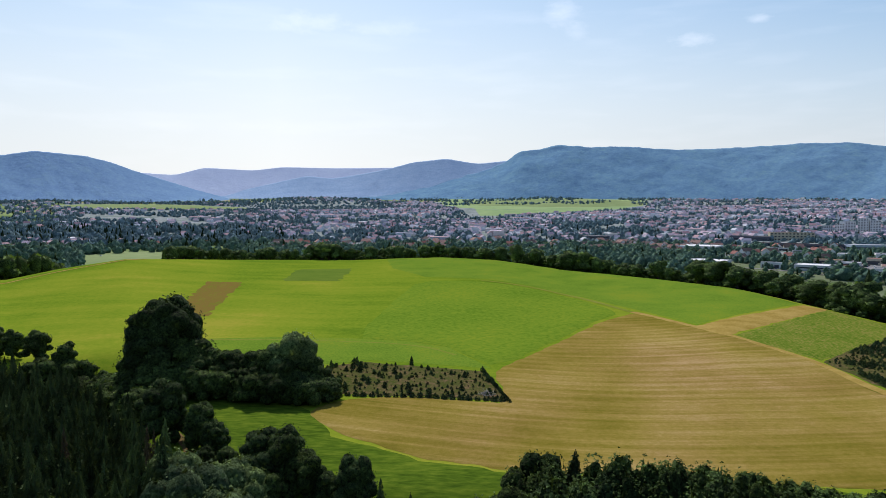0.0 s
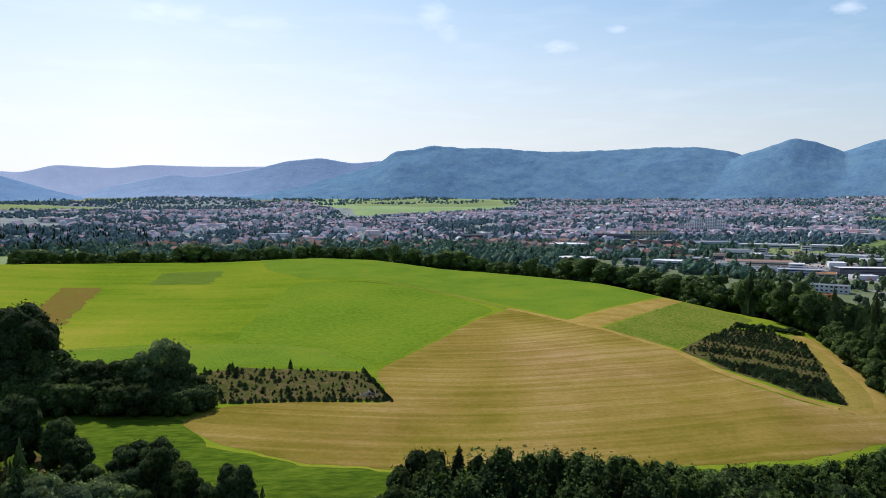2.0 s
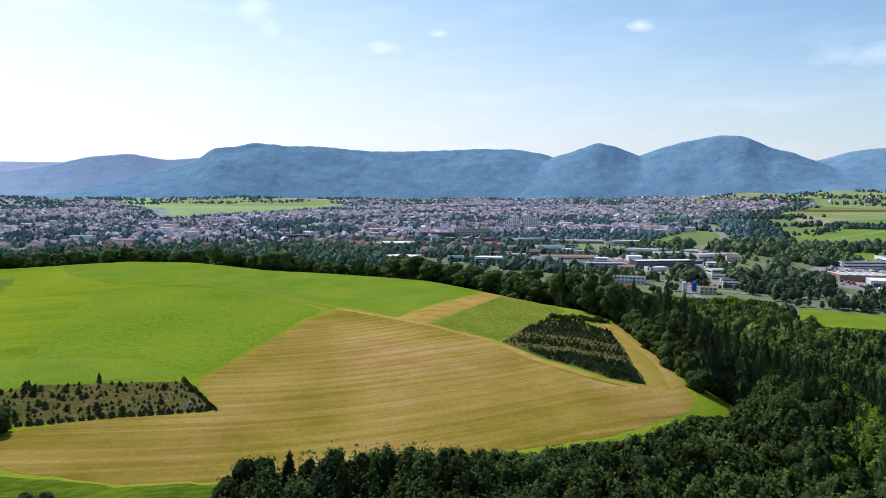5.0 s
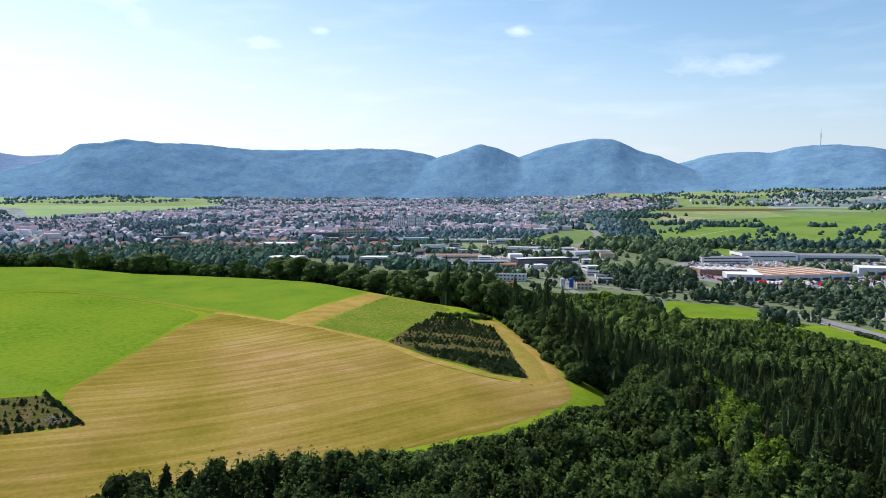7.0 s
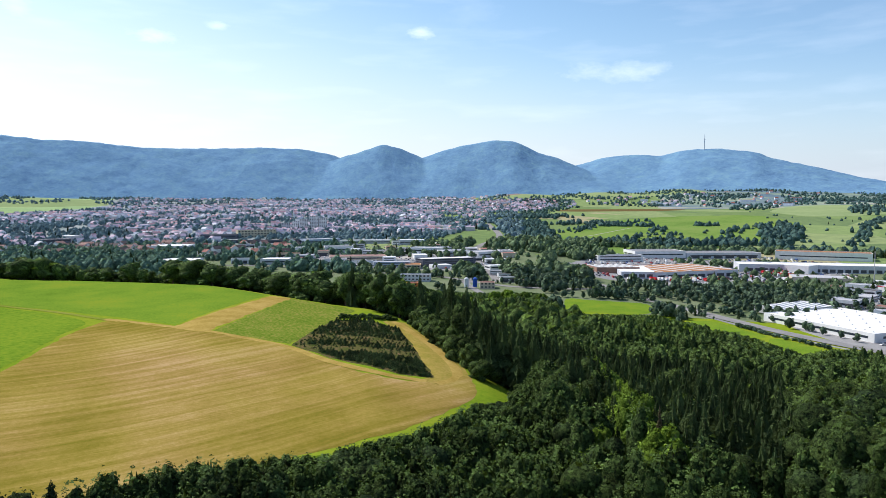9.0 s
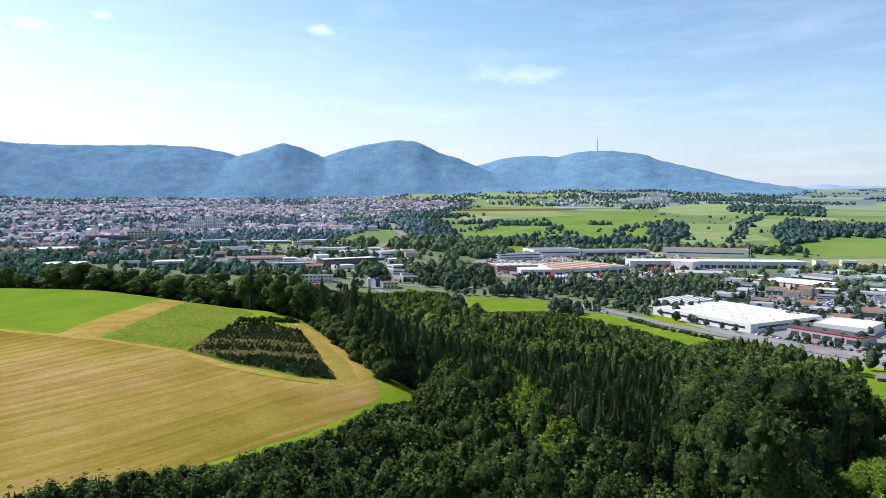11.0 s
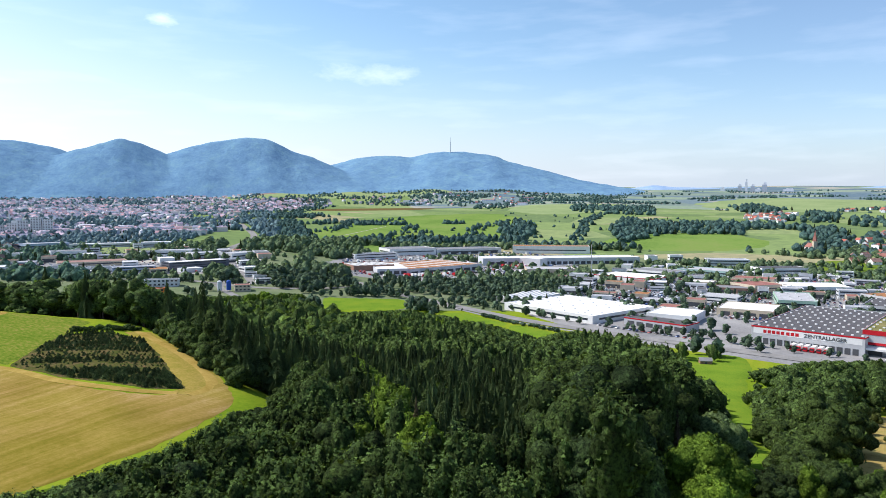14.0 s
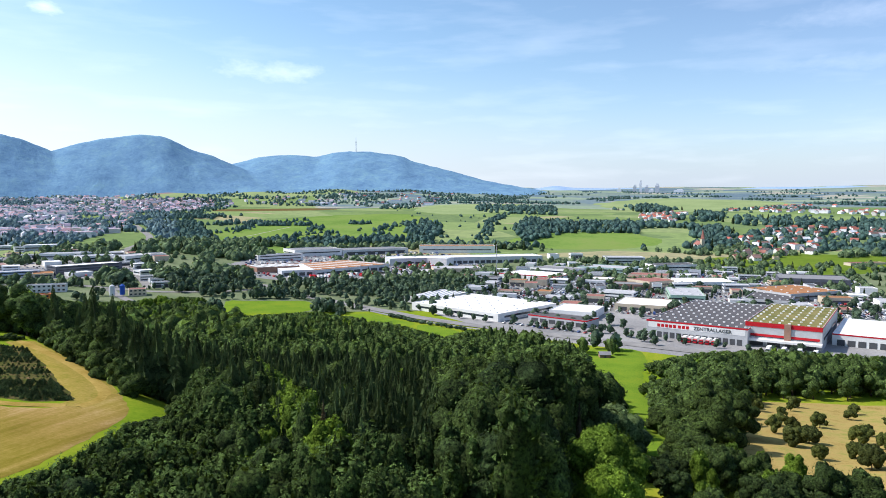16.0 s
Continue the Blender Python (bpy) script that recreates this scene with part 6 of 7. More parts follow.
# -- houses --
def house_parts(w, d, eaves, pitch, wall, roof):
    top, over = eaves + pitch, 0.5
    wv = [(-w / 2, -d / 2, -1.5), (w / 2, -d / 2, -1.5), (w / 2, d / 2, -1.5), (-w / 2, d / 2, -1.5), (-w / 2, -d / 2, eaves), (w / 2, -d / 2, eaves),
          (w / 2, d / 2, eaves), (-w / 2, d / 2, eaves), (-w / 2, 0, top), (w / 2, 0, top)]
    wf = [(0, 1, 5, 4), (2, 3, 7, 6), (1, 2, 6, 9, 5), (3, 0, 4, 8, 7)]
    k = over * pitch / (d / 2)
    x = w / 2 + 0.4
    rv = [(sx * x, sy * (d / 2 + over) if sy else 0, (top if not sy else eaves - k) + dz) for dz in (0.06, 0.34) for sx in (-1, 1) for sy in (-1, 0, 1)]
    rf = [(6, 9, 10, 7), (7, 10, 11, 8), (0, 1, 4, 3), (1, 2, 5, 4), (0, 3, 9, 6), (2, 8, 11, 5), (0, 6, 7, 1), (1, 7, 8, 2), (3, 4, 10, 9), (4, 5, 11, 10)]
    return (wv, wf), (rv, rf)


def house_model(w, d, eaves, pitch, wall, roof, label):
    ob = new("house")
    (wv, wf), (rv, rf) = house_parts(w, d, eaves, pitch, wall, roof)
    mesh_object("wall", wv, wf, wall, ob)
    mesh_object("roof", rv, rf, roof, ob)
    slab("chimney", ob, WALL_BROWN, w * 0.2, d * 0.12, eaves + pitch * 0.6, 0.7, 0.7, pitch * 0.4 + 1.0)
    for side in (-1, 1):
        for k in (-0.24, 0.24):
            slab("window", ob, GLASS, k * w, side * (d / 2 + 0.02), eaves - 1.9, 1.3, 0.08, 1.3)
    return tagged(ob, label, "house", "houses of the town")


HOUSES = [house_model(12, 10, 5.6, 4.2, WHITE, ROOF_RED, "white house with red tiled gable roof"), house_model(14, 11, 6.0, 4.5, WHITE, ROOF_PINK, "white house with weathered tile roof"),
          house_model(11, 9.5, 5.2, 4.0, BEIGE, ROOF_SLATE, "beige house with dark tiled roof"), house_model(16, 11, 7.5, 4.2, WHITE, ROOF_SLATE, "large white house with dark roof"),
          house_model(13, 10, 5.4, 4.4, BEIGE, ROOF_RED, "beige house with red gable roof"), house_model(18, 12, 8.5, 4.2, WHITE, ROOF_PINK, "long white apartment house with tile roof")]


def density(x, y, scale, seed):
    return 0.5 + 0.5 * noise.noise((x * scale, y * scale, seed))


BUILT = []


def clear_of_halls(x, y):
    return all(math.hypot(x - bx, y - by) > reach * 0.8 for bx, by, reach in BUILT)


FOOTPRINTS = []
for ob in list(scene.objects):
    if ob.parent is None and ob.type == "EMPTY" and "label" in ob and any(c.name.split(".")[0] == "roof" for c in ob.children) and not ob.name.startswith("house"):
        body = next(c for c in ob.children if c.name.split(".")[0] == "wall")
        size = max(v.co.length for v in body.data.vertices) if len(body.data.vertices) else 20
        BUILT.append((ob.matrix_world.translation.x, ob.matrix_world.translation.y, size * 0.8))
        FOOTPRINTS.append((ob.matrix_world.inverted(), max(abs(v.co.x) for v in body.data.vertices), max(abs(v.co.y) for v in body.data.vertices)))

# smaller workshops, offices and stores that fill the business parks
FILL = [("workshop_hall", "plain white workshop with flat roof", WHITE, ROOF_WHITE), ("workshop_hall", "grey workshop with pale flat roof", WALL_PALE, ROOF_PALE), ("office_block", "white office building with window bands", WHITE, ROOF_GREY),
        ("storehouse", "low storehouse with brown roof", BEIGE, ROOF_BROWN), ("storehouse", "pale storehouse with dark roof", WALL_PALE, ROOF_DARK), ("workshop_hall", "beige workshop with red roof edge", BEIGE, ROOF_RED), ("shop_building", "flat white shop building", WHITE, ROOF_PALE)]


def fill_park(poly, spacing, keep, turn, small=1.0):
    for x, y in scatter(poly, spacing, keep):
        if not all(math.hypot(x - bx, y - by) > reach + 9 for bx, by, reach in BUILT):
            continue
        kind, label, wall, roof = FILL[rng.integers(len(FILL))]
        w, d, h = rng.uniform(16, 34) * small, rng.uniform(12, 22) * small, rng.uniform(4.5, 8.5)
        hall(kind, label, x, y, turn + rng.choice((0, 90)) + rng.uniform(-6, 6), w, d, h, wall, roof, None, docks=int(rng.integers(0, 4)), bands=int(rng.integers(0, 3)))
        BUILT.append((x, y, max(w, d) * 0.55))


fill_park([(640, 140), (660, 250), (860, 300), (1010, 260), (1050, 60), (1000, -160), (760, -170), (700, -120), (690, 20)], 31, 0.8, -85, 0.85)
fill_park([(980, 330), (1130, 330), (1180, 200), (1100, 60), (1040, 100)], 40, 0.7, -70)
fill_park([(700, 640), (620, 700), (500, 800), (420, 920), (560, 1010), (760, 1050), (860, 900), (820, 760)], 44, 0.75, -35)
fill_park([(230, 960), (330, 920), (420, 960), (400, 1080), (520, 1180), (700, 1200), (640, 1080), (460, 1060), (300, 1120)], 46, 0.7, -30)
fill_park([(560, 560), (620, 600), (640, 560), (580, 500), (520, 560)], 30, 0.6, -40, 0.7)

PASTURES = [[(110, 2150), (420, 2280), (760, 2650), (1000, 3250), (1040, 3560), (450, 3650), (-60, 3650), (-20, 2900)], [(-1450, 2500), (-1150, 2350), (-750, 2550), (-700, 2750), (-1200, 2900)],
            [(-1062, 2093), (-679, 1885), (-644, 1787), (-963, 1850)], [(2100, 2300), (2500, 1900), (3000, 1500), (3250, 1750), (2700, 2350)],
            [(841, 987), (1114, 1163), (1276, 957), (1472, 1069), (1627, 1383), (2250, 1687), (2420, 1270), (1917, 886), (1644, 760), (1343, 822), (1101, 827), (933, 844)],
            [(1267, 440), (1410, 418), (1537, 231), (1567, -10), (1322, 9), (1285, 154)], [(1900, 700), (2300, 500), (2700, 650), (2500, 1000), (2100, 950)],
            [(2456, 545), (2648, 360), (1796, 164), (1674, 177), (1800, 313)], [(2200, 100), (2600, -300), (3200, -300), (3300, 300), (2700, 500)]]
draped("meadow_foothill", PASTURES[0], 60, 1.4, HAZED_FOOT_MEADOW, "pale meadow below the wooded mountain", "meadow", ragged=8.0)
draped("meadow_valley", [(-640, 1200), (-440, 1170), (-390, 960), (-470, 880), (-640, 1000)], 30, 0.8, HAZED_GRASS, "pale mown meadow in the valley", "meadow", ragged=3.0)
draped("bare_field", [(2113, 2202), (2700, 2500), (2490, 1958), (1877, 1571), (1727, 1774)], 60, 2.0, plain("bare_soil", (0.3, 0.22, 0.18), dirt=0.2), "brown bare field on the far hill", "field", ragged=6.0)
spots = []


def settle(poly, spacing, keep, patch):
    for x, y in scatter(poly, spacing, 1.0, avoid=PASTURES):
        if rng.uniform() < keep * np.clip((density(x, y, 0.004, patch) - 0.30) * 4, 0, 1) and clear_of_halls(x, y):
            spots.append((x, y))


settle(sector(-33, -14, 1300, 2000), 25, 0.32, 1.0)
settle(sector(-14, 24, 1150, 1700), 23, 0.48, 2.0)
settle(sector(-16, 24, 1700, 2500), 23, 0.58, 2.0)
settle(sector(-4, 24, 2500, 3250), 26, 0.55, 2.5)
settle(sector(24, 45, 1480, 2300), 22, 0.6, 2.0)
settle(sector(22, 50, 2300, 3300), 25, 0.62, 2.2)
settle(sector(-32, -16, 2200, 3100), 30, 0.3, 4.0)
settle(sector(-12, 52, 3150, 3460), 32, 0.3, 5.0)
settle(sector(13, 30, 1080, 1300), 23, 0.36, 6.0)
settle([(1150, -30), (1180, -80), (1250, -140), (1340, -220), (1510, -310), (1730, -350), (1710, -210), (1620, -80), (1470, -30)], 25, 0.6, 7.0)
settle([(1820, 180), (1730, 50), (2130, 70), (2480, 200)], 28, 0.6, 8.0)
settle([(2300, -50), (2020, -410), (2310, -460), (2820, -140)], 30, 0.6, 9.0)
settle(sector(46, 70, 2600, 3450), 34, 0.22, 10.0)
spots.sort(key=lambda p: math.hypot(*p))
for x, y in spots[:150]:
    copy_thing(HOUSES[rng.integers(len(HOUSES))], pose(x, y, z_at(x, y), 0, 0, rng.choice((12, 102, 40, 130, -20, 70)) + rng.uniform(-8, 8)))
for model, (x, y) in zip(HOUSES, spots[150:156]):
    model.matrix_world = pose(x, y, z_at(x, y), 0, 0, rng.uniform(0, 180))


# far plaster and tiles paled and blued: haze is part of the colour
HAZED_WALLS = [plain("far_white_plaster", (0.86, 0.86, 0.92)), plain("far_cream_plaster", (0.74, 0.68, 0.66)), plain("far_grey_plaster", (0.58, 0.6, 0.67))]
HAZED_ROOFS = [plain("far_red_tiles", (0.58, 0.37, 0.4), dirt=0.2), plain("far_rose_tiles", (0.6, 0.48, 0.57), dirt=0.2), plain("far_slate", (0.36, 0.36, 0.47), dirt=0.2), plain("far_grey_roof", (0.74, 0.75, 0.8), dirt=0.15)]


def town_stuff(name, points, label, roofs=HAZED_ROOFS):
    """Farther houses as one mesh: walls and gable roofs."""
    walls = HAZED_WALLS
    V, Q, M = [], [], []
    for x, y in points:
        w, d, e, p = rng.uniform(9, 15), rng.uniform(8, 10.5), rng.uniform(4.8, 7.5), rng.uniform(3.0, 4.2)
        if rng.uniform() < 0.09:
            w, d, e, p = rng.uniform(22, 42), rng.uniform(12, 20), rng.uniform(7, 11), 0.6
        t = radians(rng.choice((12, 102, 40, 130, -20, 70)) + rng.uniform(-8, 8))
        o = 0.5
        v = np.array([(-w / 2, -d / 2, -2), (w / 2, -d / 2, -2), (w / 2, d / 2, -2), (-w / 2, d / 2, -2), (-w / 2, -d / 2, e), (w / 2, -d / 2, e), (w / 2, d / 2, e), (-w / 2, d / 2, e),
                      (-w / 2, 0, e + p), (w / 2, 0, e + p), (-w / 2, 0, -2), (w / 2, 0, -2),
                      (-w / 2 - o, -d / 2 - o, e - 0.2), (w / 2 + o, -d / 2 - o, e - 0.2), (w / 2 + o, 0, e + p + 0.2), (-w / 2 - o, 0, e + p + 0.2), (w / 2 + o, d / 2 + o, e - 0.2), (-w / 2 - o, d / 2 + o, e - 0.2)])
        q = np.array([(0, 1, 5, 4), (2, 3, 7, 6), (1, 11, 9, 5), (11, 2, 6, 9), (3, 10, 8, 7), (10, 0, 4, 8), (12, 13, 14, 15), (15, 14, 16, 17)])
        c, s = math.cos(t), math.sin(t)
        n = 18 * len(V)
        V.append(np.stack([v[:, 0] * c - v[:, 1] * s + x, v[:, 0] * s + v[:, 1] * c + y, v[:, 2] + z_at(x, y)], 1))
        Q.append(q + n)
        M += [int(rng.choice(3, p=(0.6, 0.25, 0.15)))] * 6 + [3 + int(rng.choice(4, p=(0.38, 0.36, 0.16, 0.1)))] * 2
    tagged(new(name, fast_mesh(name, np.vstack(V), np.vstack(Q), walls + roofs, M)), label, "houses", kind="stuff")


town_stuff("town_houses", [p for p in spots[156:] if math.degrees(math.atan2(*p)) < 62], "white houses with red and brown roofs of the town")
VILLAGE_ROOFS = [plain("fresh_red_tiles", (0.48, 0.16, 0.12), dirt=0.2), plain("brick_red_tiles", (0.36, 0.14, 0.11), dirt=0.2), plain("brown_tiles", (0.22, 0.15, 0.14), dirt=0.2), HAZED_ROOFS[3]]
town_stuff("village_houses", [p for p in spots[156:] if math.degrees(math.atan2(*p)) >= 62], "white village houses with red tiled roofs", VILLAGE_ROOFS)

# -- trees of the town, the river and the far country --
def far_grove(poly, spacing, keep, mix, heights=(0.5, 0.95), patch=None, level=0.4, avoid=PASTURES):
    names, shares = list(mix), np.array(list(mix.values()), float)
    out = []
    for x, y in scatter(poly, spacing * 1.22, keep, avoid=avoid):
        if patch is not None and density(x, y, 0.006, patch) < level:
            continue
        if not clear_of_halls(x, y) or way_distance(VALLEY_ROAD, x, y) < 16 or way_distance(WORKS_STREET, x, y) < 15:
            continue
        kind = names[rng.choice(len(names), p=shares / shares.sum())]
        out.append((kind, x, y, KINDS[kind][3] * rng.uniform(*heights), rng.uniform(1.1, 1.65), ""))
    return out


LEAVES = {"broadleaf_tree": 8, "spruce_tree": 1, "poplar_tree": 0.6}
groves = []
groves += far_grove(sector(-33, 46, 1050, 2000), 11.0, 0.6, LEAVES, (0.3, 0.68), 21.0, 0.36)
groves += far_grove(sector(-33, 52, 2000, 3300), 16, 0.6, LEAVES, (0.32, 0.62), 22.0, 0.34)
groves += far_grove(sector(42.5, 48.5, 1150, 1700), 15, 0.85, LEAVES, (0.6, 1.0))
groves += far_grove(sector(-16, 22, 700, 1200), 11, 0.9, LEAVES, (0.45, 0.9), 3.0, 0.4)
groves += far_grove(sector(20, 48, 560, 900), 11.5, 0.7, LEAVES, (0.25, 0.5), 7.0, 0.52, ())
groves += far_grove([(838, 640), (860, 720), (920, 740), (960, 680), (900, 610)], 9.5, 0.9, LEAVES, (0.55, 0.9), None, 0, ())
groves += far_grove(sector(34, 43, 560, 780), 11, 0.45, LEAVES, (0.28, 0.52), None, 0, ())
groves += far_grove(sector(24, 50, 900, 1500), 13, 0.5, LEAVES, (0.3, 0.55), 8.0, 0.48)
groves += far_grove([(690, 640), (720, 560), (700, 500), (650, 500), (600, 560), (575, 620), (600, 650)], 9, 0.9, LEAVES, (0.5, 0.95), None, 0, ())
groves += far_grove([(720, 650), (860, 760), (1000, 930), (1200, 1250), (1350, 1350), (1250, 1050), (1000, 800), (860, 700), (760, 620)], 11, 0.8, LEAVES, (0.5, 0.9), 9.0, 0.4, ())
groves += far_grove([(655, 470), (650, 430), (636, 370), (660, 345), (740, 400), (720, 470)], 9, 0.9, LEAVES, (0.4, 0.68), None, 0, ())
groves += far_grove([(655, 340), (630, 290), (590, 230), (640, 230), (720, 290), (800, 360), (720, 400)], 9.5, 0.9, LEAVES, (0.4, 0.68), None, 0, ())
groves += far_grove([(1040, 700), (1150, 600), (1250, 480), (1290, 300), (1240, 280), (1180, 480), (1090, 600), (1000, 690)], 11, 0.85, LEAVES, (0.5, 0.9), None, 0, ())
for k, (poly, gap) in enumerate((
        ([(2080, 690), (1960, 410), (2400, 500), (2390, 780)], 17), ([(1560, 430), (1340, 340), (1490, 290), (1510, 200), (1510, 60), (1430, -30), (1610, -50), (1700, 130), (1660, 330), (1750, 440)], 13),
        ([(2600, 300), (1810, 80), (1800, -40), (2130, -20), (2710, 210)], 19), ([(1730, -40), (1670, -340), (1870, -380), (1930, -60)], 17), ([(1340, 50), (1230, -30), (1280, -60), (1430, -30), (1420, 10)], 12),
        ([(1220, -180), (1280, -260), (1380, -280), (1340, -220)], 12), ([(940, 750), (1060, 720), (1190, 630), (1280, 510), (1330, 540), (1230, 660), (1100, 770), (960, 790)], 11),
        ([(880, 820), (950, 770), (1190, 1010), (1440, 1270), (1490, 1380), (1260, 1200)], 13), ([(-760, 1200), (-550, 1160), (-260, 1150), (-340, 1490), (-480, 1640), (-700, 1560), (-880, 1640), (-890, 1400)], 15),
        ([(-510, 790), (-230, 520), (-460, 1040), (-620, 1150), (-690, 1090)], 13), ([(170, 1070), (310, 960), (380, 850), (470, 720), (540, 760), (450, 900), (360, 1040), (210, 1200)], 12))):
    groves += far_grove(poly, gap, 0.9, LEAVES if k != 8 else {"spruce_tree": 3, "broadleaf_tree": 3}, (0.55, 0.95), 30.0 + k, 0.34, ())
groves += far_grove([(1150, -30), (1180, -80), (1250, -140), (1340, -220), (1510, -310), (1730, -350), (1710, -210), (1620, -80), (1470, -30)], 16, 0.6, LEAVES, (0.4, 0.8), None, 0, ())
for x, y, wide, deep, n in ((1440, 1060, 70, 26, 46), (1425, 985, 60, 22, 34), (1460, 925, 34, 22, 18), (1530, 1330, 120, 70, 90), (1330, 1190, 90, 60, 70), (1160, 1040, 70, 60, 50), (1060, 760, 90, 14, 40), (1190, 690, 60, 14, 26), (1560, 830, 60, 14, 18)):
    for k in range(n):
        u, v = rng.normal(0, 0.45), rng.normal(0, 0.45)
        groves.append(("broadleaf_tree", x + 0.55 * wide * u + 0.8 * deep * v, y - 0.83 * wide * u + 0.6 * deep * v, rng.uniform(7, 14), rng.uniform(1.1, 1.6), ""))
groves += far_grove(sector(52, 104, 1250, 2300), 40, 0.3, LEAVES, (0.25, 0.5))
groves += far_grove(sector(45, 76, 2250, 3500), 18, 0.7, LEAVES, (0.35, 0.65), 11.0, 0.5)
groves += far_grove(sector(70, 104, 2300, 3600), 17, 0.8, LEAVES, (0.4, 0.7), 12.0, 0.6)
groves += far_grove(sector(-33, 74, 3000, 3640), 21, 0.75, LEAVES, (0.35, 0.75), 33.0, 0.5, ())
groves += far_grove(sector(60, 104, 3600, 4300), 24, 0.8, LEAVES, (0.35, 0.6), 13.0, 0.6)
groves += far_grove(sector(80, 104, 560, 1150), 16, 0.42, LEAVES, (0.3, 0.6), 14.0, 0.45, ())
groves += far_grove(sector(60, 82, 600, 1150), 16, 0.42, LEAVES, (0.3, 0.6), 15.0, 0.45, ())
groves += far_grove([(655, 330), (720, 400), (860, 345), (960, 300), (880, 255), (720, 235), (640, 240)], 11, 0.8, LEAVES, (0.32, 0.6), None, 0, ())
groves += far_grove(sector(60, 103, 640, 1150), 12, 0.42, LEAVES, (0.3, 0.58), None, 0, ())
groves += far_grove([(560, 462), (600, 456), (636, 470), (648, 540), (640, 600), (600, 640), (575, 560)], 9, 0.85, LEAVES, (0.45, 0.8), None, 0, ())
groves += far_grove([(603, 450), (632, 452), (618, 390), (604, 352), (600, 400)], 9, 0.8, LEAVES, (0.4, 0.65), None, 0, ())
groves += far_grove([(1300, 560), (1420, 640), (1560, 700), (1620, 640), (1400, 540)], 12, 0.8, LEAVES, (0.6, 1.0), None, 0, ())
for line, n in (([(1000, 830), (1120, 780), (1250, 800), (1420, 860)], 26), ([(1040, 980), (1200, 940), (1350, 1000), (1600, 1000)], 30), ([(1250, 620), (1400, 700), (1560, 720), (1720, 700)], 34), ([(1320, 420), (1480, 470), (1700, 520), (1960, 560)], 44),
                 ([(1160, 690), (1260, 740), (1330, 780)], 12), ([(1500, 360), (1620, 300), (1760, 200)], 24), ([(1300, 120), (1240, 20), (1220, -60)], 16)):
    pts = np.array(line, float)
    leg = np.concatenate([[0], np.cumsum(np.hypot(*np.diff(pts, axis=0).T))])
    for d in np.sort(rng.uniform(0, leg[-1], n * 2)):
        groves.append(("broadleaf_tree", np.interp(d, leg, pts[:, 0]) + rng.normal(0, 9), np.interp(d, leg, pts[:, 1]) + rng.normal(0, 9), rng.uniform(5, 13), rng.uniform(1.0, 1.4), ""))
for line, n, high in (([(628, 350), (588, 262), (574, 217), (556, 172), (549, 131), (540, 100), (536, 70), (520, 20), (505, -30), (500, -130)], 36, 6.5), ([(620, 250), (590, 200), (575, 150), (550, 96), (545, 40)], 12, 6.0), ([(700, 240), (640, 120), (640, 20)], 24, 8.0),
                     ([(652, 500), (640, 560), (690, 660), (740, 770)], 36, 10.0), ([(565, 640), (520, 730), (480, 830), (400, 930)], 34, 9.0), ([(720, 780), (810, 870), (930, 990)], 26, 9.0), ([(870, 320), (960, 230), (1010, 100), (1000, -100)], 40, 8.0),
                     ([(640, 480), (632, 430), (616, 375)], 24, 8.0), ([(554, 448), (572, 430), (592, 410), (606, 390)], 26, 10.0), ([(548, 330), (551, 312)], 14, 11.0), ([(476, 410), (488, 392)], 10, 13.0), ([(586, 312), (560, 282)], 10, 4.0), ([(560, 640), (566, 560), (592, 482), (640, 464)], 34, 8.0), ([(740, 130), (800, 20), (800, -120)], 30, 7.0), ([(620, 60), (640, -30), (655, -120)], 16, 7.0), ([(1000, 180), (1060, 40), (1050, -120)], 34, 8.0)):
    pts = np.array(line, float)
    leg = np.concatenate([[0], np.cumsum(np.hypot(*np.diff(pts, axis=0).T))])
    for d in np.sort(rng.uniform(0, leg[-1], n)):
        x, y = np.interp(d, leg, pts[:, 0]) + rng.normal(0, 3), np.interp(d, leg, pts[:, 1]) + rng.normal(0, 3)
        if clear_of_halls(x, y):
            groves.append(("broadleaf_tree", x, y, high * rng.uniform(0.6, 1.3), rng.uniform(0.9, 1.3), ""))
for k in range(34):
    u = k / 33
    groves.append(("bush", np.interp(u, (0, 0.5, 1), (562, 543, 521)) - 9 + rng.normal(0, 1.2), np.interp(u, (0, 0.5, 1), (262, 232, 178)) + rng.normal(0, 1.5), rng.uniform(2, 3.6), 1.3, ""))
for x, y in ((590, 142), (583, 131), (575, 118), (566, 104), (563, 93), (564, 63), (526, 53), (514, 43), (504, 35)):
    groves.append(("broadleaf_tree", x, y, rng.uniform(6, 8.5), 1.2, ""))
for x, y in ((478, 72), (474, 58)):
    groves.append(("broadleaf_tree", x, y, 14.5, 1.15, ""))
for x, y in ((573, 211), (567, 201), (563, 187), (556, 174), (558, 150), (549, 133), (546, 122), (543, 110), (539, 100), (544, 90), (535, 82), (540, 70), (533, 57)):
    groves.append(("broadleaf_tree", x - 4, y, rng.uniform(6, 9), 1.1, ""))
groves = [t for t in groves if not (-27.5 < math.degrees(math.atan2(t[1], t[2])) < -22 and math.hypot(t[1], t[2]) < 1190)]


def bearing_of(t):
    return math.degrees(math.atan2(t[1], t[2]))


# leaves change with distance, each set with its haze painted in
change_leaves(LEAF_VALLEY_HAZED)
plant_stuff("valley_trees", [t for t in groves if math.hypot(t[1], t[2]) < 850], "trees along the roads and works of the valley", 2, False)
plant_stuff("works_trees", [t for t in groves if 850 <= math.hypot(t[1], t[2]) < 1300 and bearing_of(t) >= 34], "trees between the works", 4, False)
change_leaves(LEAF_FAR_HAZED)
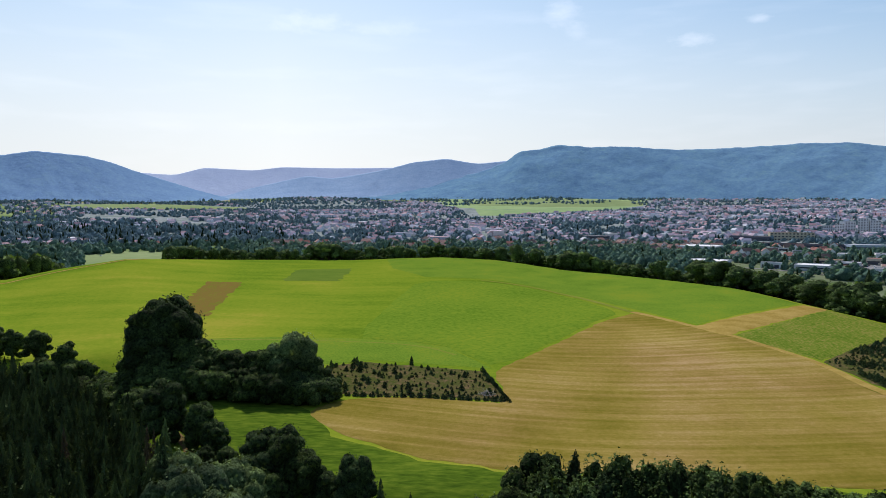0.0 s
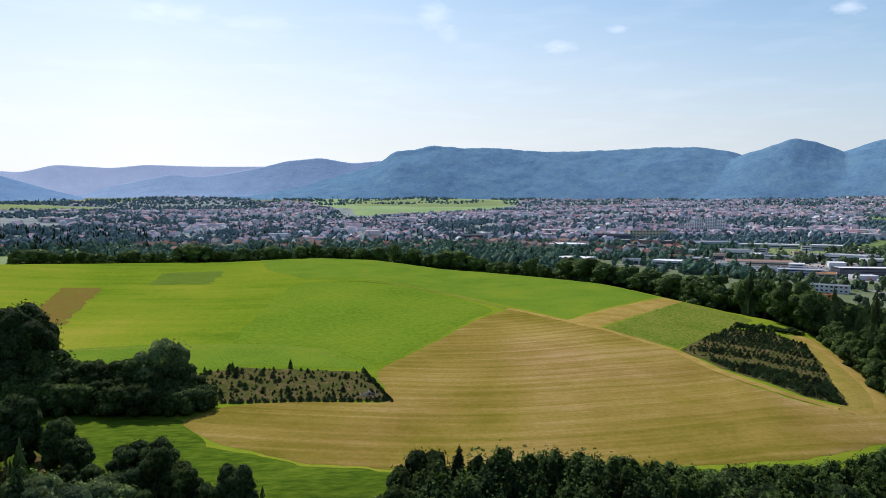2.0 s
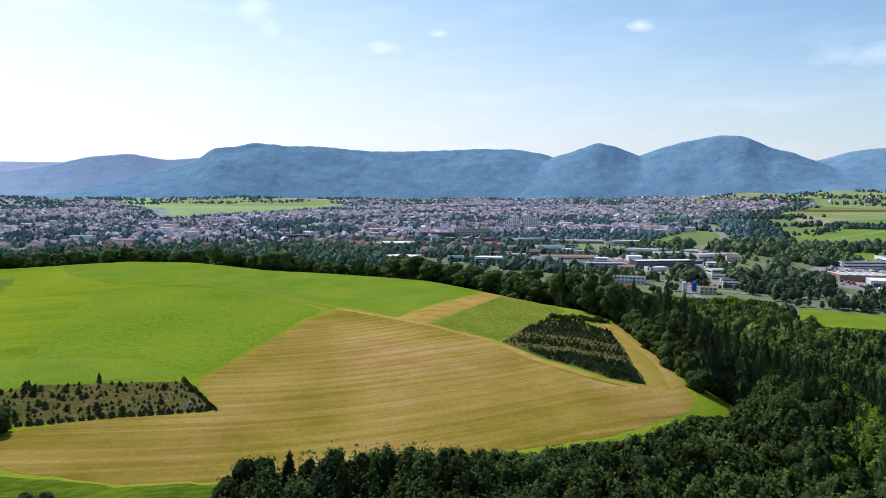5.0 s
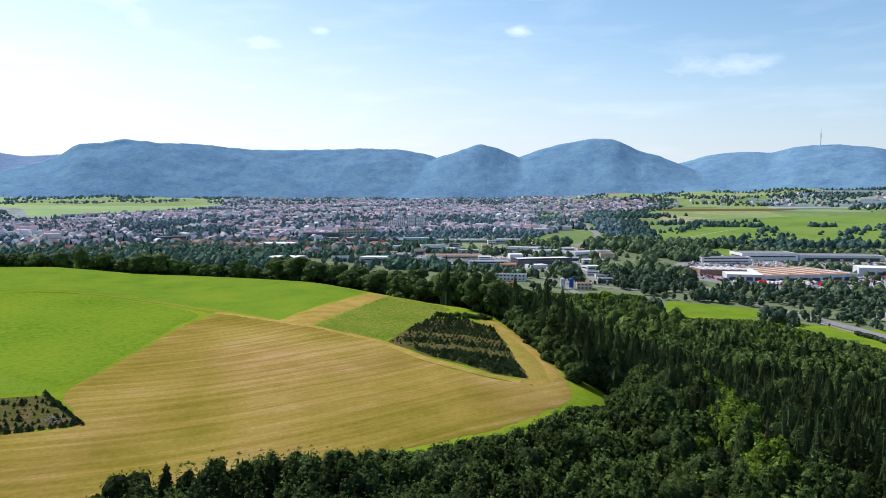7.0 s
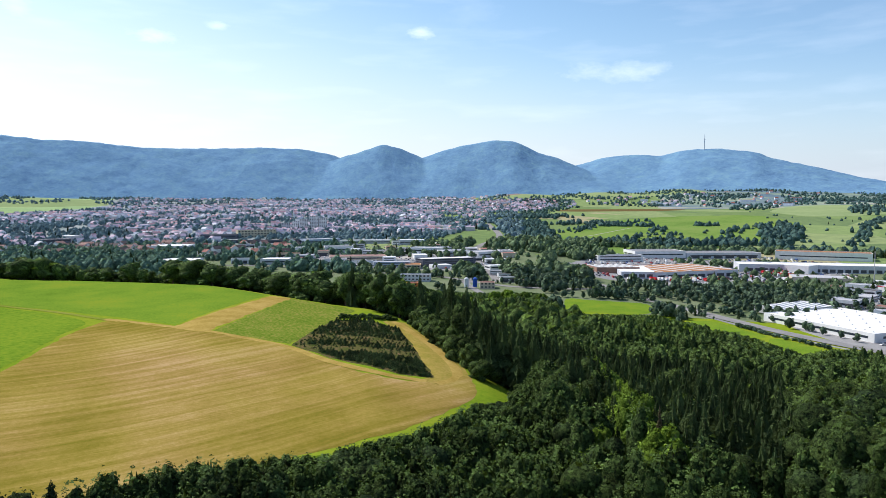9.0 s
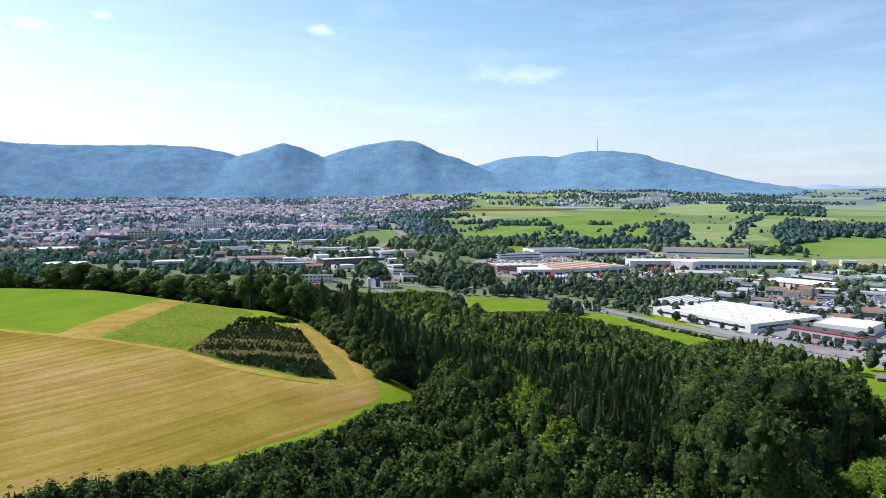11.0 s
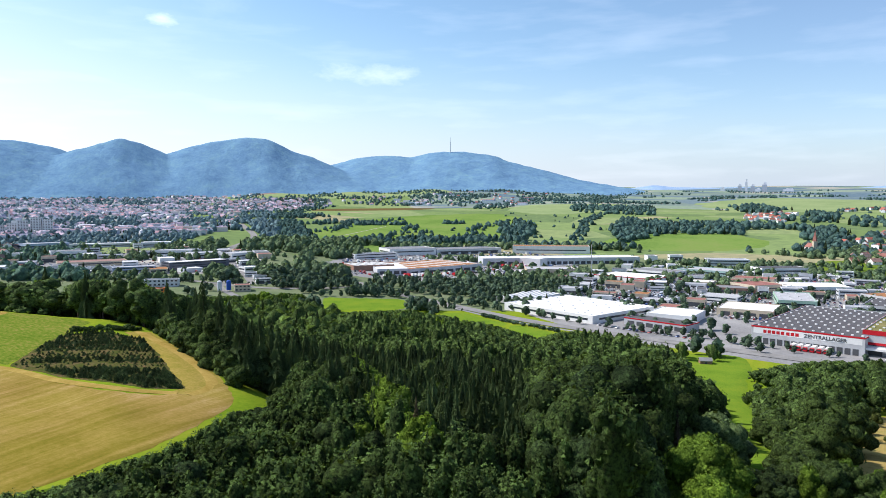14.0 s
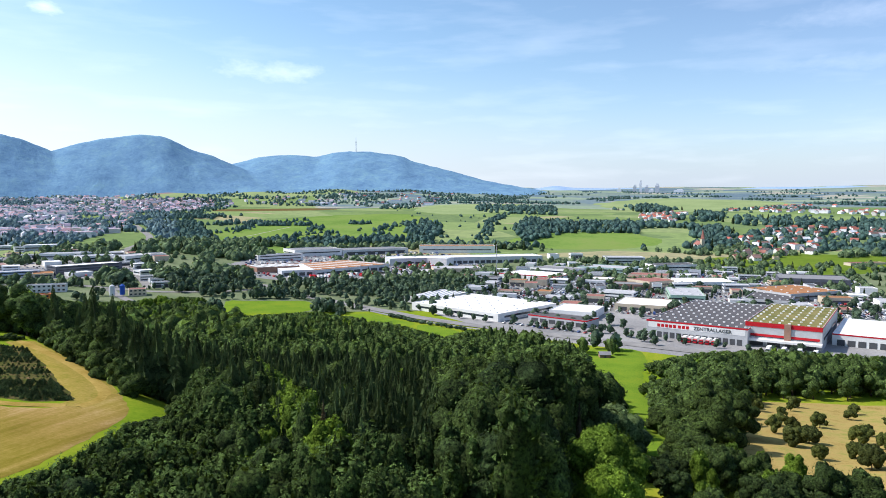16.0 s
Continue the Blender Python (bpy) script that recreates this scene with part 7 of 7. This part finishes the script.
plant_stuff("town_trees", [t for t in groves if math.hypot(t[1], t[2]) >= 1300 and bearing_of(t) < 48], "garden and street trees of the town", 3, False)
change_leaves(LEAF_SIDE_HAZED)
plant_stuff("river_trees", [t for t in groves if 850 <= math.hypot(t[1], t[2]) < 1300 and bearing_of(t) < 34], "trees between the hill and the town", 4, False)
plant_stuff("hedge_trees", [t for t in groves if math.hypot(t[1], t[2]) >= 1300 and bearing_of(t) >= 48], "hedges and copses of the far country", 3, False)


# -- vehicles --
def car_model(paint, label):
    """Small car: lower body, glazed cabin, roof and four wheels; nose along +y."""
    ob = new("car")
    prof = [(-2.1, 0.35), (-2.15, 0.8), (-1.9, 0.95), (0.9, 0.98), (1.95, 0.82), (2.1, 0.6), (2.08, 0.35)]
    v = [(sx * 0.85, y, z) for sx in (-1, 1) for y, z in prof]
    n = len(prof)
    f = [(i, i + 1, n + i + 1, n + i) for i in range(n - 1)] + [(n - 1, 0, n, 2 * n - 1), tuple(range(n))[::-1], tuple(range(n, 2 * n))]
    mesh_object("body", v, f, paint, ob)
    cab = [(-1.85, 0.96), (-1.35, 1.4), (0.1, 1.42), (0.95, 0.98)]
    v = [(sx * (0.8 if z < 1 else 0.66), y, z) for sx in (-1, 1) for y, z in cab]
    mesh_object("windows", v, [(0, 1, 5, 4), (1, 2, 6, 5), (2, 3, 7, 6), (3, 2, 1, 0), (4, 5, 6, 7)], GLASS, ob)
    slab("roof", ob, paint, 0, -0.62, 1.405, 1.3, 1.42, 0.05)
    for sx in (-1, 1):
        for y in (-1.3, 1.3):
            t = np.arange(10) * 2 * np.pi / 10
            w = [(sx * 0.72 + dx, y + 0.32 * math.cos(q), 0.32 + 0.32 * math.sin(q)) for dx in (-0.1, 0.1) for q in t]
            mesh_object("wheel", w, [(i, (i + 1) % 10, 10 + (i + 1) % 10, 10 + i) for i in range(10)] + [tuple(range(10)), tuple(range(10, 20))[::-1]], TYRE, ob)
    return tagged(ob, label, "car", "parked cars")


def lorry_model(cab_paint, box_paint, label):
    ob = new("lorry")
    slab("box_body", ob, box_paint, 0, -1.2, 1.0, 2.5, 7.2, 2.8)
    slab("cab", ob, cab_paint, 0, 3.7, 0.5, 2.4, 2.2, 2.5)
    slab("windscreen", ob, GLASS, 0, 4.82, 1.7, 2.1, 0.08, 1.0)
    for sx in (-1, 1):
        for y in (-3.4, -2.2, 3.4):
            t = np.arange(10) * 2 * np.pi / 10
            w = [(sx * 1.05 + dx, y + 0.5 * math.cos(q), 0.5 + 0.5 * math.sin(q)) for dx in (-0.14, 0.14) for q in t]
            mesh_object("wheel", w, [(i, (i + 1) % 10, 10 + (i + 1) % 10, 10 + i) for i in range(10)] + [tuple(range(10)), tuple(range(10, 20))[::-1]], TYRE, ob)
    return tagged(ob, label, "lorry", "parked lorries")


CARS = [car_model(m, "parked %s car on the paved yard" % m.name[4:]) for m in PAINTS]
LORRIES = [lorry_model(RED, WHITE, "parked lorry with red cab and white box"), lorry_model(WHITE, WHITE, "parked white box lorry on the yard"), lorry_model(BLUE, WALL_PALE, "parked lorry with blue cab"), lorry_model(RED, RED, "red lorry parked at the factory")]
for k, model in enumerate(CARS + LORRIES):
    x, y = 690 + 6 * k, 150 - 3 * k
    model.matrix_world = pose(x, y, z_at(x, y) + 0.22, 0, 0, 10)


def on_yard(x, y):
    for inverse, wide, deep in FOOTPRINTS:
        q = inverse @ Vector((x, y, 0))
        if abs(q.x) < wide + 1.8 and abs(q.y) < deep + 1.8:
            return False
    return True


def park(models, x, y, turn, rows, per, gap, lane, fill=0.75):
    """Rows of vehicles side by side, with lanes between the rows."""
    for i in range(rows):
        for k in range(per):
            if rng.uniform() > fill:
                continue
            q = pose(x, y, 0, 0, 0, turn) @ Vector((k * gap, i * lane, 0))
            if on_yard(q.x, q.y):
                copy_thing(models[rng.choice(len(models), p=[0.34, 0.26, 0.2, 0.1, 0.1] if len(models) == 5 else None)],
                           pose(q.x, q.y, z_at(q.x, q.y) + 0.22, 0, 0, turn + rng.uniform(-2, 2) + 180 * int(rng.integers(2))))


park(CARS, 690, 190, -80, 6, 12, 3.0, 11)
park(CARS, 650, 70, -85, 3, 9, 3.0, 12)
park(CARS, 700, -130, -88, 6, 11, 3.0, 12)
park(CARS, 720, 60, -86, 5, 8, 3.0, 10)
park(CARS, 850, 170, -80, 4, 10, 3.2, 11)
park(CARS, 760, 210, -70, 3, 9, 3.2, 11)
park(CARS, 700, -40, -88, 3, 8, 3.0, 10)
for k in range(16):
    x, y = 553 - 1.6 * k, 158 - 5.4 * k
    copy_thing(CARS[int(rng.integers(5))], pose(x, y, z_at(x, y) + 0.22, 0, 0, 74 + rng.uniform(-3, 3)))
park(LORRIES, 800, 440, -25, 2, 12, 4.6, 14)
park(LORRIES, 760, 470, -40, 2, 8, 4.6, 13)
park(LORRIES, 930, 400, -50, 4, 9, 5.0, 14)
for k in range(6):
    x, y = 526.6 - 1.02 * k, 16.0 - 4.1 * k
    copy_thing(LORRIES[0], pose(x, y, z_at(x, y) + 0.22, 0, 0, 76))
for k in range(4):
    x, y = 509 - 2.2 * k, -38 - 9 * k
    copy_thing(LORRIES[1], pose(x, y, z_at(x, y) + 0.22, 0, 0, 76))


def far_vehicles(name, label, areas):
    """Cars and vans on the farther yards, joined: body, cabin and roof each."""
    mats = PAINTS + [GLASS]
    V, Q, M = [], [], []
    for poly, gap, keep, turn in areas:
        c, s = math.cos(radians(turn)), math.sin(radians(turn))
        for i, (gx, gy) in enumerate(scatter(poly, gap, keep, 0.25)):
            if not on_yard(gx, gy):
                continue
            van = rng.uniform() < 0.22
            w, l, h, top = (2.0, 5.6, 2.3, 2.4) if van else (1.8, 4.3, 0.9, 1.45)
            paint = int(rng.choice(5, p=(0.45, 0.2, 0.17, 0.1, 0.08)))
            v = [(sx * w / 2, sy * l / 2, z) for z in (0.3, h) for sx, sy in ((-1, -1), (1, -1), (1, 1), (-1, 1))]
            v += [(sx * w * 0.4, l * (-0.36 if sy < 0 else 0.14), top) for sx, sy in ((-1, -1), (1, -1), (1, 1), (-1, 1))]
            v = np.array(v)
            b = 12 * len(V)
            V.append(np.stack([v[:, 0] * c - v[:, 1] * s + gx, v[:, 0] * s + v[:, 1] * c + gy, v[:, 2] + z_at(gx, gy) + 0.2], 1))
            ring = [(k, (k + 1) % 4, (k + 1) % 4 + 4, k + 4) for k in range(4)]
            Q += [[b + q for q in f] for f in ring + [tuple(q + 4 for q in f) for f in ring] + [(8, 9, 10, 11)]]
            M += [paint] * 4 + [paint if van else 5] * 4 + [paint]
    tagged(new(name, fast_mesh(name, np.vstack(V), np.array(Q), mats, M)), label, "vehicles", kind="stuff")


far_vehicles("parked_vehicles", "rows of parked cars and vans on far yards", [
    ([(729, 216), (800, 165), (722, 117), (645, 146)], 4.0, 0.75, -80), ([(829, -110), (823, -175), (690, -165), (690, -118)], 4.2, 0.75, -88),
    ([(897, 417), (982, 381), (927, 342), (811, 361)], 4.6, 0.7, -40), ([(1094, 44), (1049, -32), (915, -3), (959, 53)], 5.0, 0.6, -80),
    ([(700, 240), (860, 260), (960, 200), (1010, 60), (1000, -170), (760, -170), (640, -120), (640, 120)], 5.2, 0.5, -85),
    ([(740, 400), (840, 330), (980, 300), (1120, 380), (1150, 560), (1040, 680), (880, 660), (720, 540)], 6.0, 0.42, -40), ([(430, 900), (520, 780), (600, 660), (690, 640), (800, 740), (830, 900), (740, 1040), (560, 1000)], 7.5, 0.35, -35)])


# -- silos, masts, the hut, the tower on the mountain --
def drum(name, parent, mat, x, y, z, r0, r1, h, sides=14):
    t = np.arange(sides) * 2 * np.pi / sides
    v = [(x + r * math.cos(q), y + r * math.sin(q), z + dz) for r, dz in ((r0, 0), (r1, h)) for q in t]
    return mesh_object(name, v, [(i, (i + 1) % sides, sides + (i + 1) % sides, sides + i) for i in range(sides)] + [tuple(range(sides))[::-1], tuple(range(sides, 2 * sides))], mat, parent)


for x, y, mat, label in ((520, 548, WALL_PALE, "grey upright silo beside the road"), (527, 542, BLUE, "blue upright silo beside the road")):
    ob = tagged(new("silo"), label, "silo", "silos")
    ob.matrix_world = pose(x, y, z_at(x, y))
    drum("tank", ob, mat, 0, 0, 2, 2.4, 2.4, 9)
    drum("cap", ob, mat, 0, 0, 11, 2.5, 0.5, 1.4)
    for sx in (-1.5, 1.5):
        for sy in (-1.5, 1.5):
            slab("leg", ob, STEEL, sx, sy, 0, 0.3, 0.3, 2.1)
mast = tagged(new("light_mast"), "thin tall steel lighting mast", "mast")
mast.matrix_world = pose(905, 270, z_at(905, 270))
drum("pole", mast, STEEL, 0, 0, -1, 0.55, 0.3, 42)
slab("lamp_head", mast, STEEL, 0, 0, 41, 3.0, 0.6, 0.6)
x, y = polar(61.95, 4330)
top = EYE_Z + 4350 * math.tan(radians(4.1))
TOWER_GREY = plain("weathered_concrete", (0.6, 0.62, 0.66))
tower = tagged(new("radio_tower"), "slender radio tower on the mountain top", "tower")
tower.matrix_world = pose(x, y, top - 8)
drum("shaft", tower, TOWER_GREY, 0, 0, -6, 2.6, 1.8, 76)
drum("platform", tower, TOWER_GREY, 0, 0, 60, 4.6, 4.6, 3)
drum("platform", tower, TOWER_GREY, 0, 0, 50, 3.8, 3.8, 2.5)
drum("antenna", tower, TOWER_GREY, 0, 0, 70, 1.1, 0.7, 26)
x, y = 452, 62
hut = tagged(new("field_hut"), "small wooden hut with a blue-grey roof under trees", "hut")
hut.matrix_world = pose(x, y, z_at(x, y), 0, 0, -70)
(wv, wf), (rv, rf) = house_parts(7, 5, 2.6, 1.4, WALL_BROWN, ROOF_GREY)
mesh_object("wall", wv, wf, WALL_BROWN, hut)
mesh_object("roof", rv, rf, ROOF_GREY, hut)
slab("door", hut, DOCK, 0, -2.53, 0, 1.2, 0.1, 2.0)
# church of the village
x, y = polar(89.2, 1330)
church = tagged(new("church"), "village church with a pointed red-brown spire", "church")
church.matrix_world = pose(x, y, z_at(x, y), 0, 0, 25)
(wv, wf), (rv, rf) = house_parts(22, 12, 9, 6, WHITE, ROOF_RED)
mesh_object("nave_wall", wv, wf, WHITE, church)
mesh_object("nave_roof", rv, rf, ROOF_RED, church)
slab("bell_tower", church, BEIGE, -13, 0, -1, 6, 6, 20)
drum("spire", church, ROOF_RED, -13, 0, 19, 4.2, 0.2, 18, 4)
# works with towers on the horizon
for k, (az, wide, high) in enumerate(((83.1, 40, 46), (84.3, 34, 74), (84.75, 22, 112), (85.2, 36, 70), (85.55, 46, 40), (86.0, 40, 84), (87.6, 90, 34))):
    x, y = polar(az, 4250)
    ob = tagged(new("factory_tower"), "pale distant tower of a cement works", "tower", "towers of the distant works")
    ob.matrix_world = pose(x, y, z_at(x, y), 0, 0, -az)
    slab("tower_body", ob, HAZED_WALLS[2] if k % 2 else HAZED_WALLS[0], 0, 0, -5, wide * 0.6, 14, high * 0.52)
    slab("tower_head", ob, HAZED_WALLS[0], wide * 0.06, 0, high * 0.52 - 5, wide * 0.35, 10, high * 0.14)


# -- odds and ends in the fields --
ribbon("straw_row", [(75.5, 178), (84, 177.6), (92.6, 176)], 0.4, 0.26, SOIL, "thin dark row of straw left on the stubble", "straw", 2.0)
copy_thing(CARS[0], pose(-510, 1040, z_at(-510, 1040) + 0.9, 0, 0, 70))


def brush_pile(x, y):
    """Heap of bleached branches."""
    r = np.random.default_rng(5)
    heap = Shape()
    for k in range(70):
        a, d, h = r.uniform(0, 6.28), r.uniform(0, 1.6), r.uniform(0.05, 0.9)
        c = np.array((d * 1.3 * math.cos(a), d * math.sin(a), h * (1 - d / 2.2)))
        w = r.normal(0, 1, 3) * (1, 1, 0.25)
        w *= r.uniform(0.5, 1.1) / np.linalg.norm(w)
        tube(heap, c - w, c + w, 0.06, 0.03, 4)
    v, q, _ = heap.arrays()
    ob = tagged(new("brush_pile", fast_mesh("brush_pile", v, q, [plain("bleached_wood", (0.55, 0.48, 0.38))])), "pale heap of bleached branches beside young spruces", "brush pile")
    ob.matrix_world = pose(x, y, z_at(x, y) + 0.25)


brush_pile(12.4, 174)
